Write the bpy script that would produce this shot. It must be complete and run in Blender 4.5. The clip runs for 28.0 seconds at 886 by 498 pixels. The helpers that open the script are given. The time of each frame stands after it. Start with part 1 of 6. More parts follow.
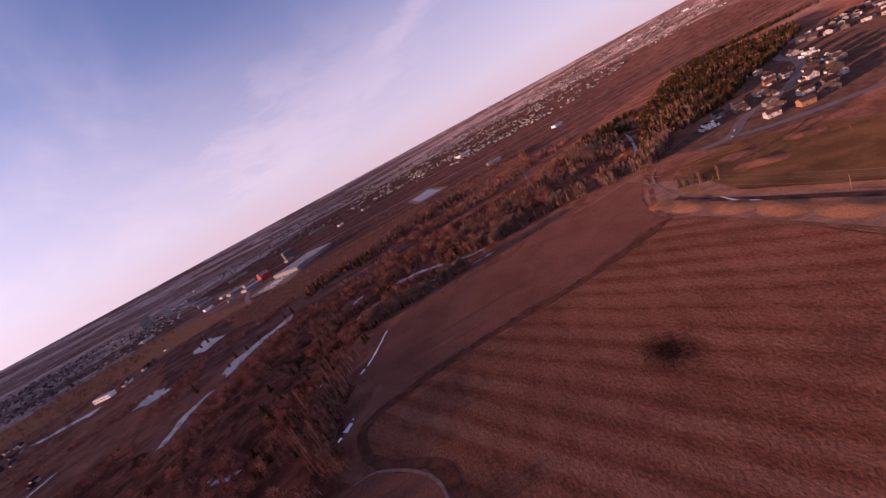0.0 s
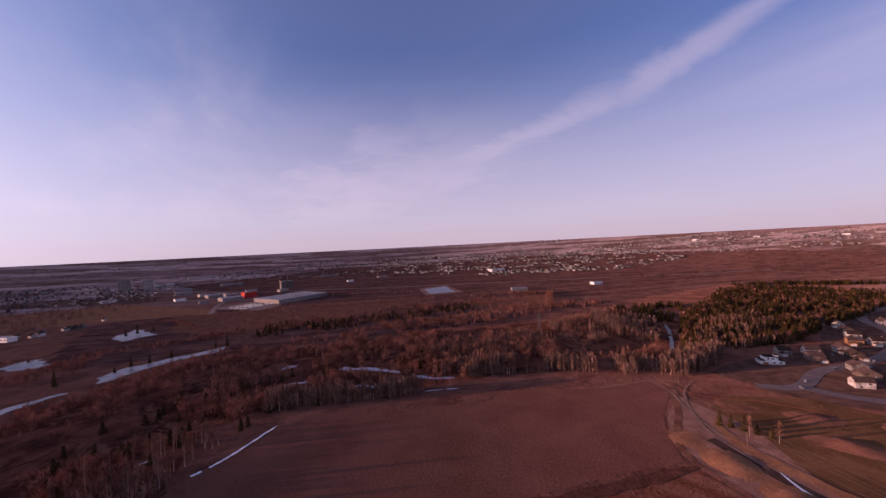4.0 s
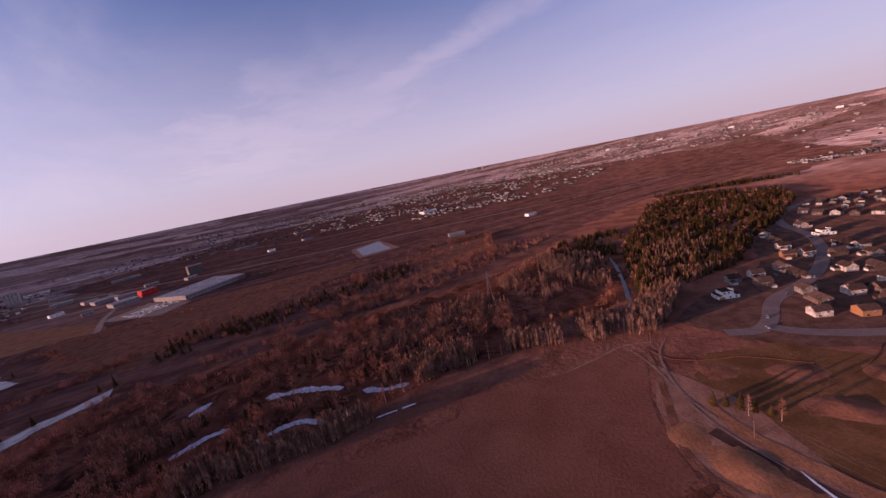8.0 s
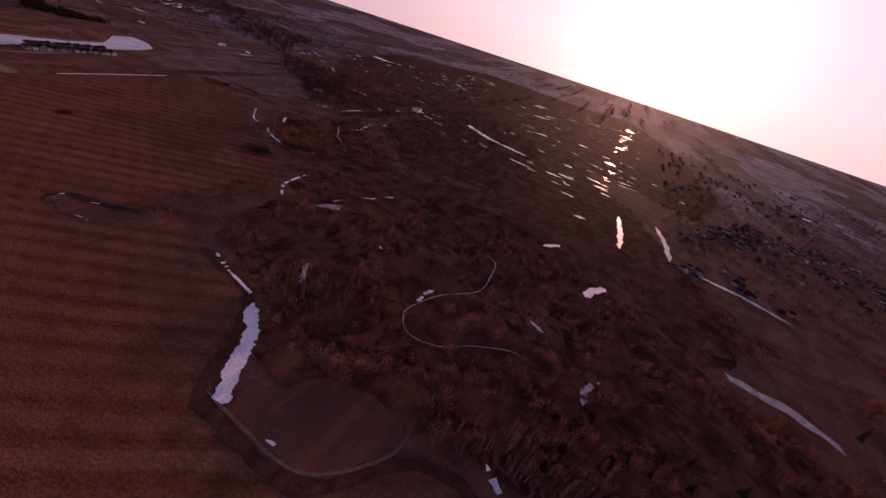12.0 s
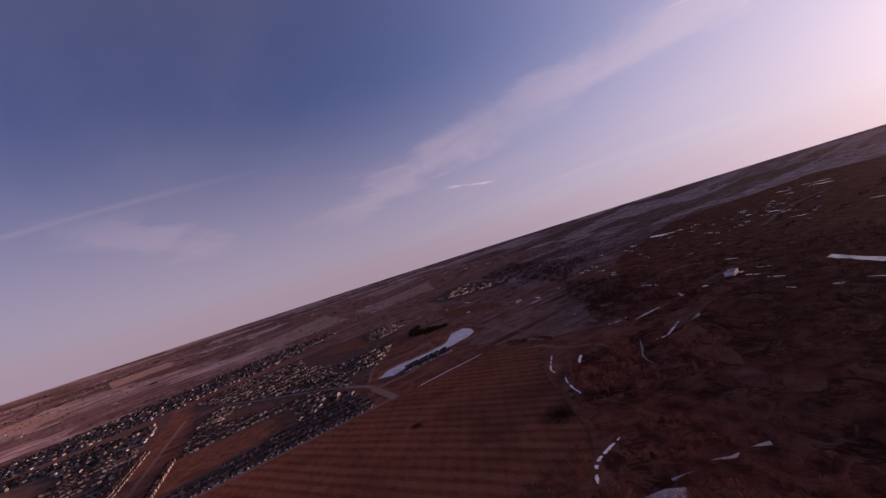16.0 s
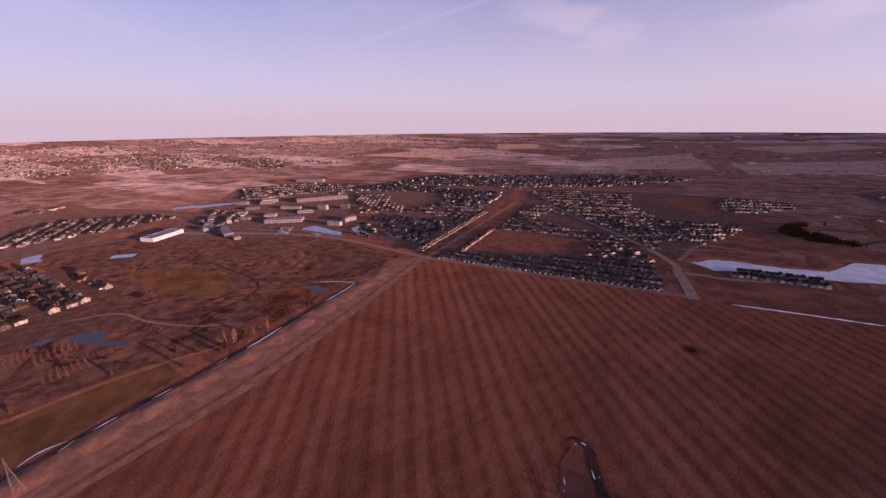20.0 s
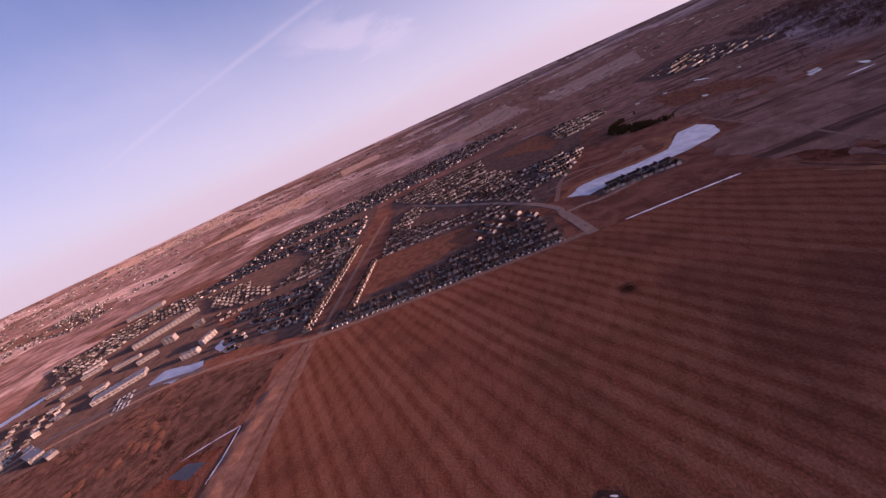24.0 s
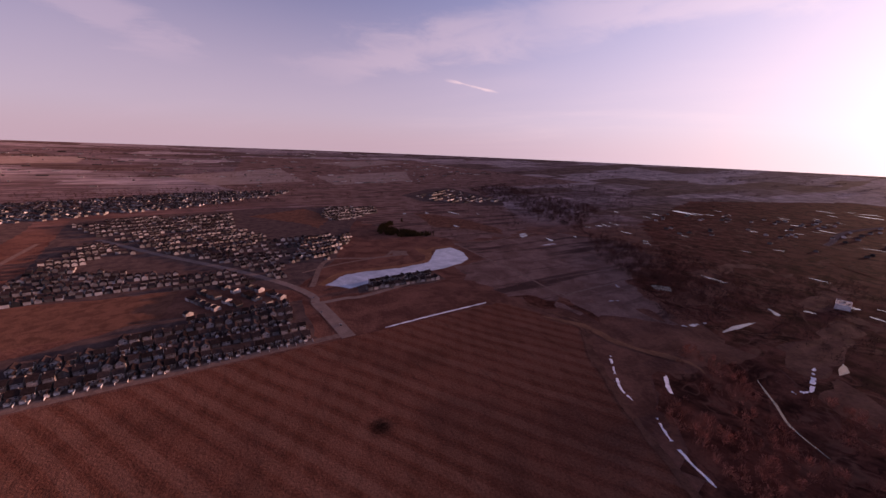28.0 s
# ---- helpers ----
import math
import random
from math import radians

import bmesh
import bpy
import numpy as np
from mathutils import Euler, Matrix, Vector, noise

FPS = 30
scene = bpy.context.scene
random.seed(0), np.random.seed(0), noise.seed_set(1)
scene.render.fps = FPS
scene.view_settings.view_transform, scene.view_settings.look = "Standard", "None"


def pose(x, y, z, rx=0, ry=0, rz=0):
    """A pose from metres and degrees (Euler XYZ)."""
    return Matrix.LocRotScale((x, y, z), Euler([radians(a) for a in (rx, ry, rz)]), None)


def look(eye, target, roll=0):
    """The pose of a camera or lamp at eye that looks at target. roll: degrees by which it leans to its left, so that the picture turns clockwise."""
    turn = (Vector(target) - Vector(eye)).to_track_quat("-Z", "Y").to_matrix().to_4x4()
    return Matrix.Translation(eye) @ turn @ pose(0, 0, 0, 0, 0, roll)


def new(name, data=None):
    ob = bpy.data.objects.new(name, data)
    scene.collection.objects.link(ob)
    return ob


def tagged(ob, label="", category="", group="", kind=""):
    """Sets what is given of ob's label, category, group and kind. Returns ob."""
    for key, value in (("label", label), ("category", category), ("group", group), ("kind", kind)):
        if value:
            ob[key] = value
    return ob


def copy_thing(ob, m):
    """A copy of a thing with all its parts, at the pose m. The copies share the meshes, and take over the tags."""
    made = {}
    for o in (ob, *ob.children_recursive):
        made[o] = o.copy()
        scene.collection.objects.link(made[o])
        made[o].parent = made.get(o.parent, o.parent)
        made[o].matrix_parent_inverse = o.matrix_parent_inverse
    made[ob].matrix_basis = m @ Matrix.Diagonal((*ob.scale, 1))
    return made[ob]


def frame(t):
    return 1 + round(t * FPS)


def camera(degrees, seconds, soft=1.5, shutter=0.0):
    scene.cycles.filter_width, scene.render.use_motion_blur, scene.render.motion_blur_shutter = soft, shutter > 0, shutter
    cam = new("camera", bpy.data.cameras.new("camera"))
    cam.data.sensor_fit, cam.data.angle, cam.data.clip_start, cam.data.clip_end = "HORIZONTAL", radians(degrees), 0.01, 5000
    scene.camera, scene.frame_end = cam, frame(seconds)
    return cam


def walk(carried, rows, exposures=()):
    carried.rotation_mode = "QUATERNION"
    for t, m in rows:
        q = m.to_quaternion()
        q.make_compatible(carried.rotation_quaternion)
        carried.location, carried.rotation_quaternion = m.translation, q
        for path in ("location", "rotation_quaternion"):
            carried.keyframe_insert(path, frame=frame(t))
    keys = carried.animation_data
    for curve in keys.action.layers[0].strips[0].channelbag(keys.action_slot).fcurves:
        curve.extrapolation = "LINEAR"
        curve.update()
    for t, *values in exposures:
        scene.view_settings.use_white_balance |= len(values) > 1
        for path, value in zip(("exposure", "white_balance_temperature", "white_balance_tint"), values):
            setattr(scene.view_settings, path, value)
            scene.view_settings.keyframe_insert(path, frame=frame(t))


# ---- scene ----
cam = camera(100.26, 28.0, soft=1.5, shutter=0.0)
# The plan is drawn in units of K metres; plan numbers pass through place().
K = 1.5
PATH = [
    (0.0, -19.83, -13.46, 104.36, 72.30, 27.24, -16.77),
    (0.5, -14.27, -9.26, 101.69, 67.00, 25.42, -15.55),
    (1.0, -8.79, -4.87, 98.94, 63.22, 21.06, -12.92),
    (1.5, -3.61, 0.12, 96.32, 63.04, 17.46, -10.68),
    (2.0, 1.11, 5.83, 93.98, 67.17, 15.96, -10.72),
    (2.5, 5.37, 12.16, 92.31, 77.33, 12.63, -9.47),
    (3.0, 9.34, 18.81, 91.44, 80.57, 10.51, -10.09),
    (3.5, 12.94, 25.76, 91.46, 82.26, 9.87, -11.13),
    (4.0, 16.20, 32.91, 92.26, 89.61, 2.87, -8.99),
    (4.5, 19.05, 40.17, 93.96, 95.57, -0.16, -7.53),
    (5.0, 21.44, 47.26, 96.60, 99.69, -2.44, -6.89),
    (5.5, 23.48, 54.21, 99.93, 101.65, -3.62, -6.89),
    (6.0, 25.26, 61.05, 103.69, 101.13, -3.44, -7.42),
    (6.5, 26.90, 67.80, 107.62, 97.73, -1.70, -8.54),
    (7.0, 28.49, 74.49, 111.47, 91.03, 1.66, -10.57),
    (7.5, 30.20, 81.07, 115.01, 84.27, 7.04, -15.47),
    (8.0, 32.13, 87.85, 118.03, 78.22, 11.05, -20.40),
    (8.5, 34.15, 94.91, 120.54, 77.85, 6.28, -16.64),
    (9.0, 35.83, 102.37, 122.68, 81.68, -5.30, 1.95),
    (9.5, 36.71, 110.13, 124.67, 79.89, -13.55, 24.05),
    (10.0, 36.04, 117.86, 126.87, 75.85, -15.63, 43.67),
    (10.5, 33.19, 124.76, 129.45, 71.63, -17.34, 62.67),
    (11.0, 28.38, 130.26, 132.26, 67.90, -18.84, 82.10),
    (11.5, 22.15, 134.37, 135.17, 63.39, -18.28, 99.40),
    (12.0, 14.83, 137.00, 137.93, 59.58, -15.93, 114.74),
    (12.5, 6.84, 138.18, 140.39, 62.31, -14.85, 122.44),
    (13.0, -1.21, 138.10, 142.63, 67.24, -12.47, 125.91),
    (13.5, -9.30, 136.80, 144.70, 73.10, -8.83, 126.85),
    (14.0, -17.41, 134.34, 146.66, 78.74, -4.19, 126.87),
    (14.5, -25.53, 130.75, 148.57, 83.29, 0.82, 127.27),
    (15.0, -33.64, 126.08, 150.48, 86.17, 5.29, 129.07),
    (15.5, -41.69, 120.62, 152.39, 87.46, 11.49, 138.56),
    (16.0, -49.55, 114.74, 154.30, 90.82, 17.63, 152.40),
    (16.5, -57.03, 108.69, 156.17, 92.09, 23.11, 164.84),
    (17.0, -63.98, 102.49, 157.99, 86.58, 27.72, 172.12),
    (17.5, -70.26, 96.19, 159.74, 80.12, 30.14, 176.15),
    (18.0, -75.84, 89.61, 161.55, 78.87, 23.65, -175.53),
    (18.5, -80.60, 82.52, 163.29, 78.56, 14.98, -166.05),
    (19.0, -84.33, 74.71, 164.87, 77.38, 5.99, -157.96),
    (19.5, -86.88, 66.29, 166.29, 74.78, 0.74, -153.19),
    (20.0, -88.25, 57.34, 167.45, 71.48, 0.64, -154.40),
    (20.5, -88.59, 48.10, 168.23, 71.53, 0.46, -155.93),
    (21.0, -88.37, 38.81, 168.57, 72.02, 0.92, -157.76),
    (21.5, -87.73, 29.48, 168.47, 72.75, 2.21, -160.04),
    (22.0, -86.79, 20.11, 167.94, 73.47, 4.50, -162.93),
    (22.5, -85.68, 10.73, 166.97, 73.87, 7.97, -166.58),
    (23.0, -84.53, 1.33, 165.58, 73.56, 12.79, -171.21),
    (23.5, -83.44, -8.04, 163.84, 71.21, 18.36, -175.11),
    (24.0, -82.46, -17.26, 161.84, 68.41, 23.17, -179.81),
    (24.5, -81.70, -26.30, 159.67, 65.59, 26.45, 175.67),
    (25.0, -81.35, -35.23, 157.39, 64.91, 26.38, 173.77),
    (25.5, -81.63, -44.21, 155.01, 64.23, 24.54, 172.68),
    (26.0, -82.58, -53.37, 152.60, 62.75, 21.02, 169.43),
    (26.5, -84.11, -62.79, 150.21, 63.34, 15.51, 164.62),
    (27.0, -86.13, -72.43, 147.90, 65.32, 9.21, 158.53),
    (27.5, -88.53, -82.27, 145.66, 68.75, 2.88, 152.83),
    (28.0, -91.14, -92.22, 143.47, 75.01, -2.32, 148.91),
]
# time, stops, kelvin, tint
EXPOSURES = [
    (0.0, 0.65, 7000.0, 42.0), (1.0, 1.05, 7200.0, 42.0), (2.0, 1.1, 7100.0, 42.0), (3.0, 0.6, 6700.0, 40.0), (4.0, 0.4, 6700.0, 38.0), (7.0, 0.3, 6600.0, 38.0), (8.0, 0.38, 6700.0, 39.0), (9.0, 0.45, 6800.0, 40.0),
    (10.0, 0.05, 7100.0, 42.0), (11.0, 0.0, 7600.0, 50.0), (12.0, 0.05, 8200.0, 62.0), (14.0, -0.55, 7500.0, 52.0), (15.0, -0.7, 7300.0, 52.0), (16.0, -0.35, 6800.0, 43.0), (17.0, 0.05, 6400.0, 38.0), (18.0, 0.4, 6500.0, 38.0),
    (19.0, 0.5, 6700.0, 39.0), (20.0, 0.5, 6800.0, 40.0), (23.0, 0.6, 6700.0, 39.0), (24.0, 0.7, 6700.0, 39.0), (25.0, 0.85, 6700.0, 40.0), (26.0, 1.1, 6800.0, 41.0), (27.0, 1.1, 6900.0, 43.0), (28.0, 0.18, 7300.0, 48.0),
]
walk(cam, [(t, pose(K * x, K * y, K * z, *turn)) for t, x, y, z, *turn in PATH], EXPOSURES)

BANDS = [(-0.8, 5.6, 0.66, 2.7, 1.1, 0.3, 1.0, 0.6), (1.38, 0.3, 1.34, 1.9, 0.16, 0.34, 0.4, 0.5), (1.34, 1.8, 0.6, 3.1, 0.27, 0.32, 0.4, 0.6), (0.7, 3.0, -1.0, 3.9, 0.6, 0.26, 0.6, 0.7), (2.7, -2.95, 0.1, -2.3, 0.07, 0.2, 0.6, 0.25), (-1.95, -0.9, -2.4, -0.45, 0.03, 0.4, 0.1, 0.3),
         (-0.9, -3.6, -1.75, -1.8, 0.52, 0.3, 0.6, 0.6), (-1.7, -1.9, -2.4, -0.2, 0.45, 0.26, 0.5, 0.6), (0.62, -2.6, 0.2, -3.8, 0.34, 0.34, 0.4, 0.8), (-1.97, -3.16, -2.5, -3.2, 0.06, 0.9, 0.12, 0.6),
         (-2.21, 1.28, -2.2, 1.49, 0.045, 0.9, 0.05, 0.7), (-2.48, 1.03, -2.44, 1.1, 0.03, 0.7, 0.03, 0.7), (-2.32, 1.1, -2.33, 1.23, 0.03, 0.5, 0.04, 0.8), (-3.31, 1.67, -3.24, 1.98, 0.09, 0.5, 0.06, 0.7)]
# ---- sky and sun: a low evening sun in the west ----
SUN_AZ, SUN_EL = radians(176.5), radians(6.0)
SUN_DIR = Vector((math.cos(SUN_AZ) * math.cos(SUN_EL), math.sin(SUN_AZ) * math.cos(SUN_EL), math.sin(SUN_EL)))


class Nodes:
    """Short hand for writing node trees."""

    def __init__(self, tree):
        self.tree = tree
        tree.nodes.clear()

    def add(self, kind, **settings):
        n = self.tree.nodes.new(kind)
        ins = {}
        for k, v in settings.items():
            if k.startswith("i_"):
                ins[k[2:]] = v
            elif k == "operation":
                n.operation = v
            elif k == "blend":
                n.data_type = "RGBA"
                n.blend_type = v
        for k, v in ins.items():
            key = int(k) if k.isdigit() else k.replace("_", " ")
            self.put(n.inputs[key], v)
        return n

    def put(self, socket, v):
        if isinstance(v, bpy.types.NodeSocket):
            self.tree.links.new(v, socket)
        else:
            socket.default_value = v

    def math(self, op, a, b=0.0, c=None):
        n = self.add("ShaderNodeMath", operation=op)
        self.put(n.inputs[0], a)
        self.put(n.inputs[1], b)
        if c is not None:
            self.put(n.inputs[2], c)
        return n.outputs[0]

    def mix(self, f, a, b, blend="MIX"):
        n = self.add("ShaderNodeMix", blend=blend)
        self.put(n.inputs[0], f)
        self.put(n.inputs[6], a if isinstance(a, bpy.types.NodeSocket) else (*a, 1.0))
        self.put(n.inputs[7], b if isinstance(b, bpy.types.NodeSocket) else (*b, 1.0))
        return n.outputs[2]

    def ramp(self, f, lo, hi, a=0.0, b=1.0):
        n = self.add("ShaderNodeMapRange")
        n.interpolation_type = "SMOOTHSTEP"
        self.put(n.inputs[0], f)
        for i, v in enumerate((lo, hi, a, b)):
            self.put(n.inputs[1 + i], v)
        return n.outputs[0]

    def noise(self, vec, scale, detail=4.0, rough=0.55, warp=0.0):
        n = self.add("ShaderNodeTexNoise", i_Scale=scale, i_Detail=detail, i_Roughness=rough, i_Distortion=warp)
        self.put(n.inputs["Vector"], vec)
        return n.outputs[0]

    def mapping(self, vec, scale=(1, 1, 1), turn=0.0, move=(0, 0, 0)):
        n = self.add("ShaderNodeMapping")
        self.put(n.inputs["Vector"], vec)
        n.inputs["Scale"].default_value = scale
        n.inputs["Rotation"].default_value = (0, 0, turn)
        n.inputs["Location"].default_value = move
        return n.outputs[0]


world = bpy.data.worlds.new("evening_sky")
scene.world = world
world.use_nodes = True
W = Nodes(world.node_tree)
sky = W.add("ShaderNodeTexSky")
sky.sky_type = "NISHITA"
sky.sun_disc = False
sky.sun_elevation = SUN_EL
sky.sun_rotation = math.pi / 2 - SUN_AZ
sky.altitude = 700
sky.air_density, sky.dust_density, sky.ozone_density = 1.0, 1.0, 6.0
way = W.add("ShaderNodeTexCoord").outputs["Generated"]
sep = W.add("ShaderNodeSeparateXYZ")
W.put(sep.inputs[0], way)
up = W.math("MAXIMUM", sep.outputs[2], 0.0)
lift = W.math("ADD", up, 0.10)
flat = W.add("ShaderNodeCombineXYZ")
W.put(flat.inputs[0], W.math("DIVIDE", sep.outputs[0], lift))
W.put(flat.inputs[1], W.math("DIVIDE", sep.outputs[1], lift))
turned = W.mapping(flat.outputs[0], (1, 1, 1), radians(-25))
# a thin veil of cirrus, drawn out roughly north to south
streak = W.noise(W.mapping(turned, (0.55, 0.20, 1)), 1.3, 6.0, 0.58, 0.6)
veil = W.noise(W.mapping(flat.outputs[0], (0.30, 0.22, 1), 0.0, (3, 1, 0)), 0.9, 3.0, 0.5, 0.3)
cover = W.math("MULTIPLY", W.ramp(streak, 0.38, 0.85), W.ramp(veil, 0.36, 0.66))
cover = W.math("MULTIPLY", cover, W.ramp(up, 0.0, 0.12, 0.15, 0.40))
flat_xy = W.add("ShaderNodeSeparateXYZ")
W.put(flat_xy.inputs[0], flat.outputs[0])
ragged = W.noise(flat.outputs[0], 2.2, 6.0, 0.6, 0.5)


def band(x0, y0, x1, y1, wide, strength, feather=0.4, rag=0.3):
    """A streak of cloud between two places of the cloud plane."""
    L = math.hypot(x1 - x0, y1 - y0)
    ux, uy = (x1 - x0) / L, (y1 - y0) / L
    px, py = W.math("SUBTRACT", flat_xy.outputs[0], x0), W.math("SUBTRACT", flat_xy.outputs[1], y0)
    along = W.math("ADD", W.math("MULTIPLY", px, ux), W.math("MULTIPLY", py, uy))
    off = W.math("ABSOLUTE", W.math("SUBTRACT", W.math("MULTIPLY", px, uy), W.math("MULTIPLY", py, ux)))
    off = W.math("ADD", off, W.math("MULTIPLY", W.math("SUBTRACT", ragged, 0.5), rag * wide * 4))
    k = W.math("MULTIPLY", W.ramp(off, wide, 0.0), W.math("MULTIPLY", W.ramp(along, -feather, feather), W.ramp(along, L + feather, L - feather)))
    return W.math("MULTIPLY", k, strength)


for args in BANDS:
    cover = W.math("MAXIMUM", cover, band(*args))
dot = W.add("ShaderNodeVectorMath", operation="DOT_PRODUCT")
W.put(dot.inputs[0], way)
dot.inputs[1].default_value = SUN_DIR
near_sun = W.math("MAXIMUM", dot.outputs["Value"], 0.0)
aureole = W.math("ADD", W.math("MULTIPLY", W.math("POWER", near_sun, 6.0), 0.9), W.math("MULTIPLY", W.math("POWER", near_sun, 26.0), 1.1))
aureole = W.math("ADD", aureole, W.math("MULTIPLY", W.math("POWER", near_sun, 90.0), 2.2))
cloud = W.mix(near_sun, (5.0, 4.8, 5.9), (9.0, 8.0, 7.8))
clear = W.mix(1.0, sky.outputs[0], (1.38, 1.53, 1.53), "MULTIPLY")
body = W.mix(W.ramp(up, 0.0, 0.48, 0.80, 0.10), clear, (5.1, 4.85, 5.7))
body = W.mix(cover, body, cloud)
# dust hangs low over the land
body = W.mix(W.ramp(up, 0.085, 0.0, 0.0, 0.5), body, (4.2, 3.45, 3.95))
glow = W.mix(1.0, (4.0, 3.3, 2.65), aureole, "MULTIPLY")
body = W.mix(1.0, body, glow, "ADD")
body = W.mix(1.0, body, W.mix(1.0, (1.7, 2.1, 2.8), W.math("POWER", near_sun, 2.5), "MULTIPLY"), "ADD")
# the glare round the sun levels off softly
split, joined = W.add("ShaderNodeSeparateColor"), W.add("ShaderNodeCombineColor")
W.put(split.inputs[0], body)
for k, top in enumerate((20.0, 20.0, 17.0)):
    fall = W.math("POWER", math.e, W.math("MULTIPLY", split.outputs[k], -1.0 / top))
    W.put(joined.inputs[k], W.math("MULTIPLY", W.math("SUBTRACT", 1.0, fall), 1.08 * top))
body = joined.outputs[0]
back = W.add("ShaderNodeBackground", i_Strength=0.10)
W.put(back.inputs[0], body)
W.put(W.add("ShaderNodeOutputWorld").inputs[0], back.outputs[0])

sun = new("sun", bpy.data.lights.new("sun", "SUN"))
sun.data.energy, sun.data.angle, sun.data.color = 4.3, radians(0.6), (1.0, 0.64, 0.44)
sun.matrix_world = look(SUN_DIR * 900, (0, 0, 0))


# ---- materials ----
def surface(name, a, b, size=20.0, fine=1.5, rough=0.95, extra=None, spec=0.05, vary=0.0, metal=0.0, bump=0.0, island=False, level=False):
    """A matt material that wanders between two colours at two scales; vary: how far each object's own shade differs."""
    m = bpy.data.materials.new(name)
    m.use_nodes = True
    n = Nodes(m.node_tree)
    at = n.add("ShaderNodeTexCoord").outputs["Object"]
    big = n.noise(at, 1.0 / size, 5.0, 0.6, 0.5)
    small = n.noise(at, 1.0 / fine, 3.0, 0.6)
    col = n.mix(n.ramp(big, 0.30, 0.70), a, b)
    col = n.mix(0.45, col, n.mix(n.ramp(small, 0.25, 0.75), (0.62, 0.62, 0.62), (1.32, 1.30, 1.27)), "MULTIPLY")
    if extra:
        col = extra(n, at, col)
    if vary:
        rnd = n.add("ShaderNodeNewGeometry").outputs["Random Per Island"] if island else n.add("ShaderNodeObjectInfo").outputs["Random"]
        col = n.mix(1.0, col, n.mix(rnd, (1 - vary,) * 3, (1 + vary,) * 3), "MULTIPLY")
    p = n.add("ShaderNodeBsdfPrincipled", i_Roughness=rough, i_Metallic=metal)
    n.put(p.inputs["Specular IOR Level"], spec if rough < 0.9 or spec != 0.05 else 0.0)
    # pinkish sheen on ground and heath stands in for haze towards the sun
    if rough > 0.89:
        n.put(p.inputs["Specular Tint"], (1.0, 0.62, 0.55, 1.0))
    n.put(p.inputs["Base Color"], col)
    if rough > 0.89:
        n.put(p.inputs["Diffuse Roughness"], 1.0)
    if bump:
        bp = n.add("ShaderNodeBump", i_Strength=1.0, i_Distance=bump)
        n.put(bp.inputs["Height"], small)
        if level:
            # the open land lies level, though its far rim is drawn up
            n.put(bp.inputs["Normal"], n.add("ShaderNodeCombineXYZ", i_2=1.0).outputs[0])
        n.put(p.inputs["Normal"], bp.outputs[0])
    n.put(n.add("ShaderNodeOutputMaterial").inputs[0], p.outputs[0])
    return m


def swaths(turn, width, light, dark_spots=()):
    """Bands of cut stubble, with damp dark patches where the soil lies low."""

    def extra(n, at, col):
        wob = n.noise(at, 0.012, 3.0)
        fine_wob = n.noise(at, 0.10, 3.0)
        blot = n.noise(at, 0.035, 4.0, 0.6)
        for k, (angle, strength) in enumerate(((turn, 1.0), (turn + radians(64), 0.26))):
            rot = n.add("ShaderNodeSeparateXYZ")
            n.put(rot.inputs[0], n.mapping(at, (1, 1, 1), angle))
            u = n.math("ADD", rot.outputs[0], n.math("ADD", n.math("MULTIPLY", wob, 10.0), n.math("MULTIPLY", fine_wob, 1.6)))
            turns = n.math("DIVIDE", u, width)
            tooth = n.math("SINE", n.math("MULTIPLY", turns, 2 * math.pi))
            tone = n.add("ShaderNodeTexWhiteNoise")
            tone.noise_dimensions = "1D"
            n.put(tone.inputs["W"], n.math("FLOOR", n.math("MULTIPLY", turns, 2.0)))
            pale = n.math("MULTIPLY", n.ramp(tooth, -0.45, 0.45), n.ramp(blot, 0.30, 0.62, 0.45, 1.0))
            pale = n.math("MULTIPLY", pale, n.math("ADD", n.math("MULTIPLY", tone.outputs[0], 0.7), 0.5))
            col = n.mix(n.math("MULTIPLY", pale, 0.46 * strength), col, light)
            furrow = n.math("MULTIPLY", n.ramp(tooth, -0.80, -1.0), n.ramp(n.noise(at, 0.05 + 0.02 * k, 3.0), 0.36, 0.60))
            col = n.mix(n.math("MULTIPLY", furrow, 0.38 * strength), col, (0.060, 0.023, 0.016))
        streaks = n.noise(n.mapping(at, (0.22, 0.030, 1), turn + radians(10)), 1.0, 4.0, 0.6)
        col = n.mix(n.ramp(streaks, 0.50, 0.75, 0.0, 0.38), col, (0.065, 0.026, 0.019))
        col = n.mix(n.ramp(n.noise(at, 0.009, 4.0, 0.6, 0.4), 0.46, 0.70, 0.0, 0.5), col, (0.090, 0.036, 0.026))
        speck = n.noise(at, 0.45, 3.0, 0.7)
        col = n.mix(0.55, col, n.mix(n.ramp(speck, 0.32, 0.68), (0.66, 0.64, 0.62), (1.36, 1.36, 1.36)), "MULTIPLY")
        for x, y, r in dark_spots:
            d = n.add("ShaderNodeVectorMath", operation="DISTANCE")
            n.put(d.inputs[0], at)
            d.inputs[1].default_value = (x, y, 0)
            dist = n.math("ADD", d.outputs["Value"], n.math("MULTIPLY", n.math("SUBTRACT", n.noise(at, 0.22, 5.0, 0.7), 0.5), r * 1.6))
            col = n.mix(n.ramp(dist, r * 1.35, r * 0.10), col, (0.026, 0.012, 0.009))
        return col

    return extra


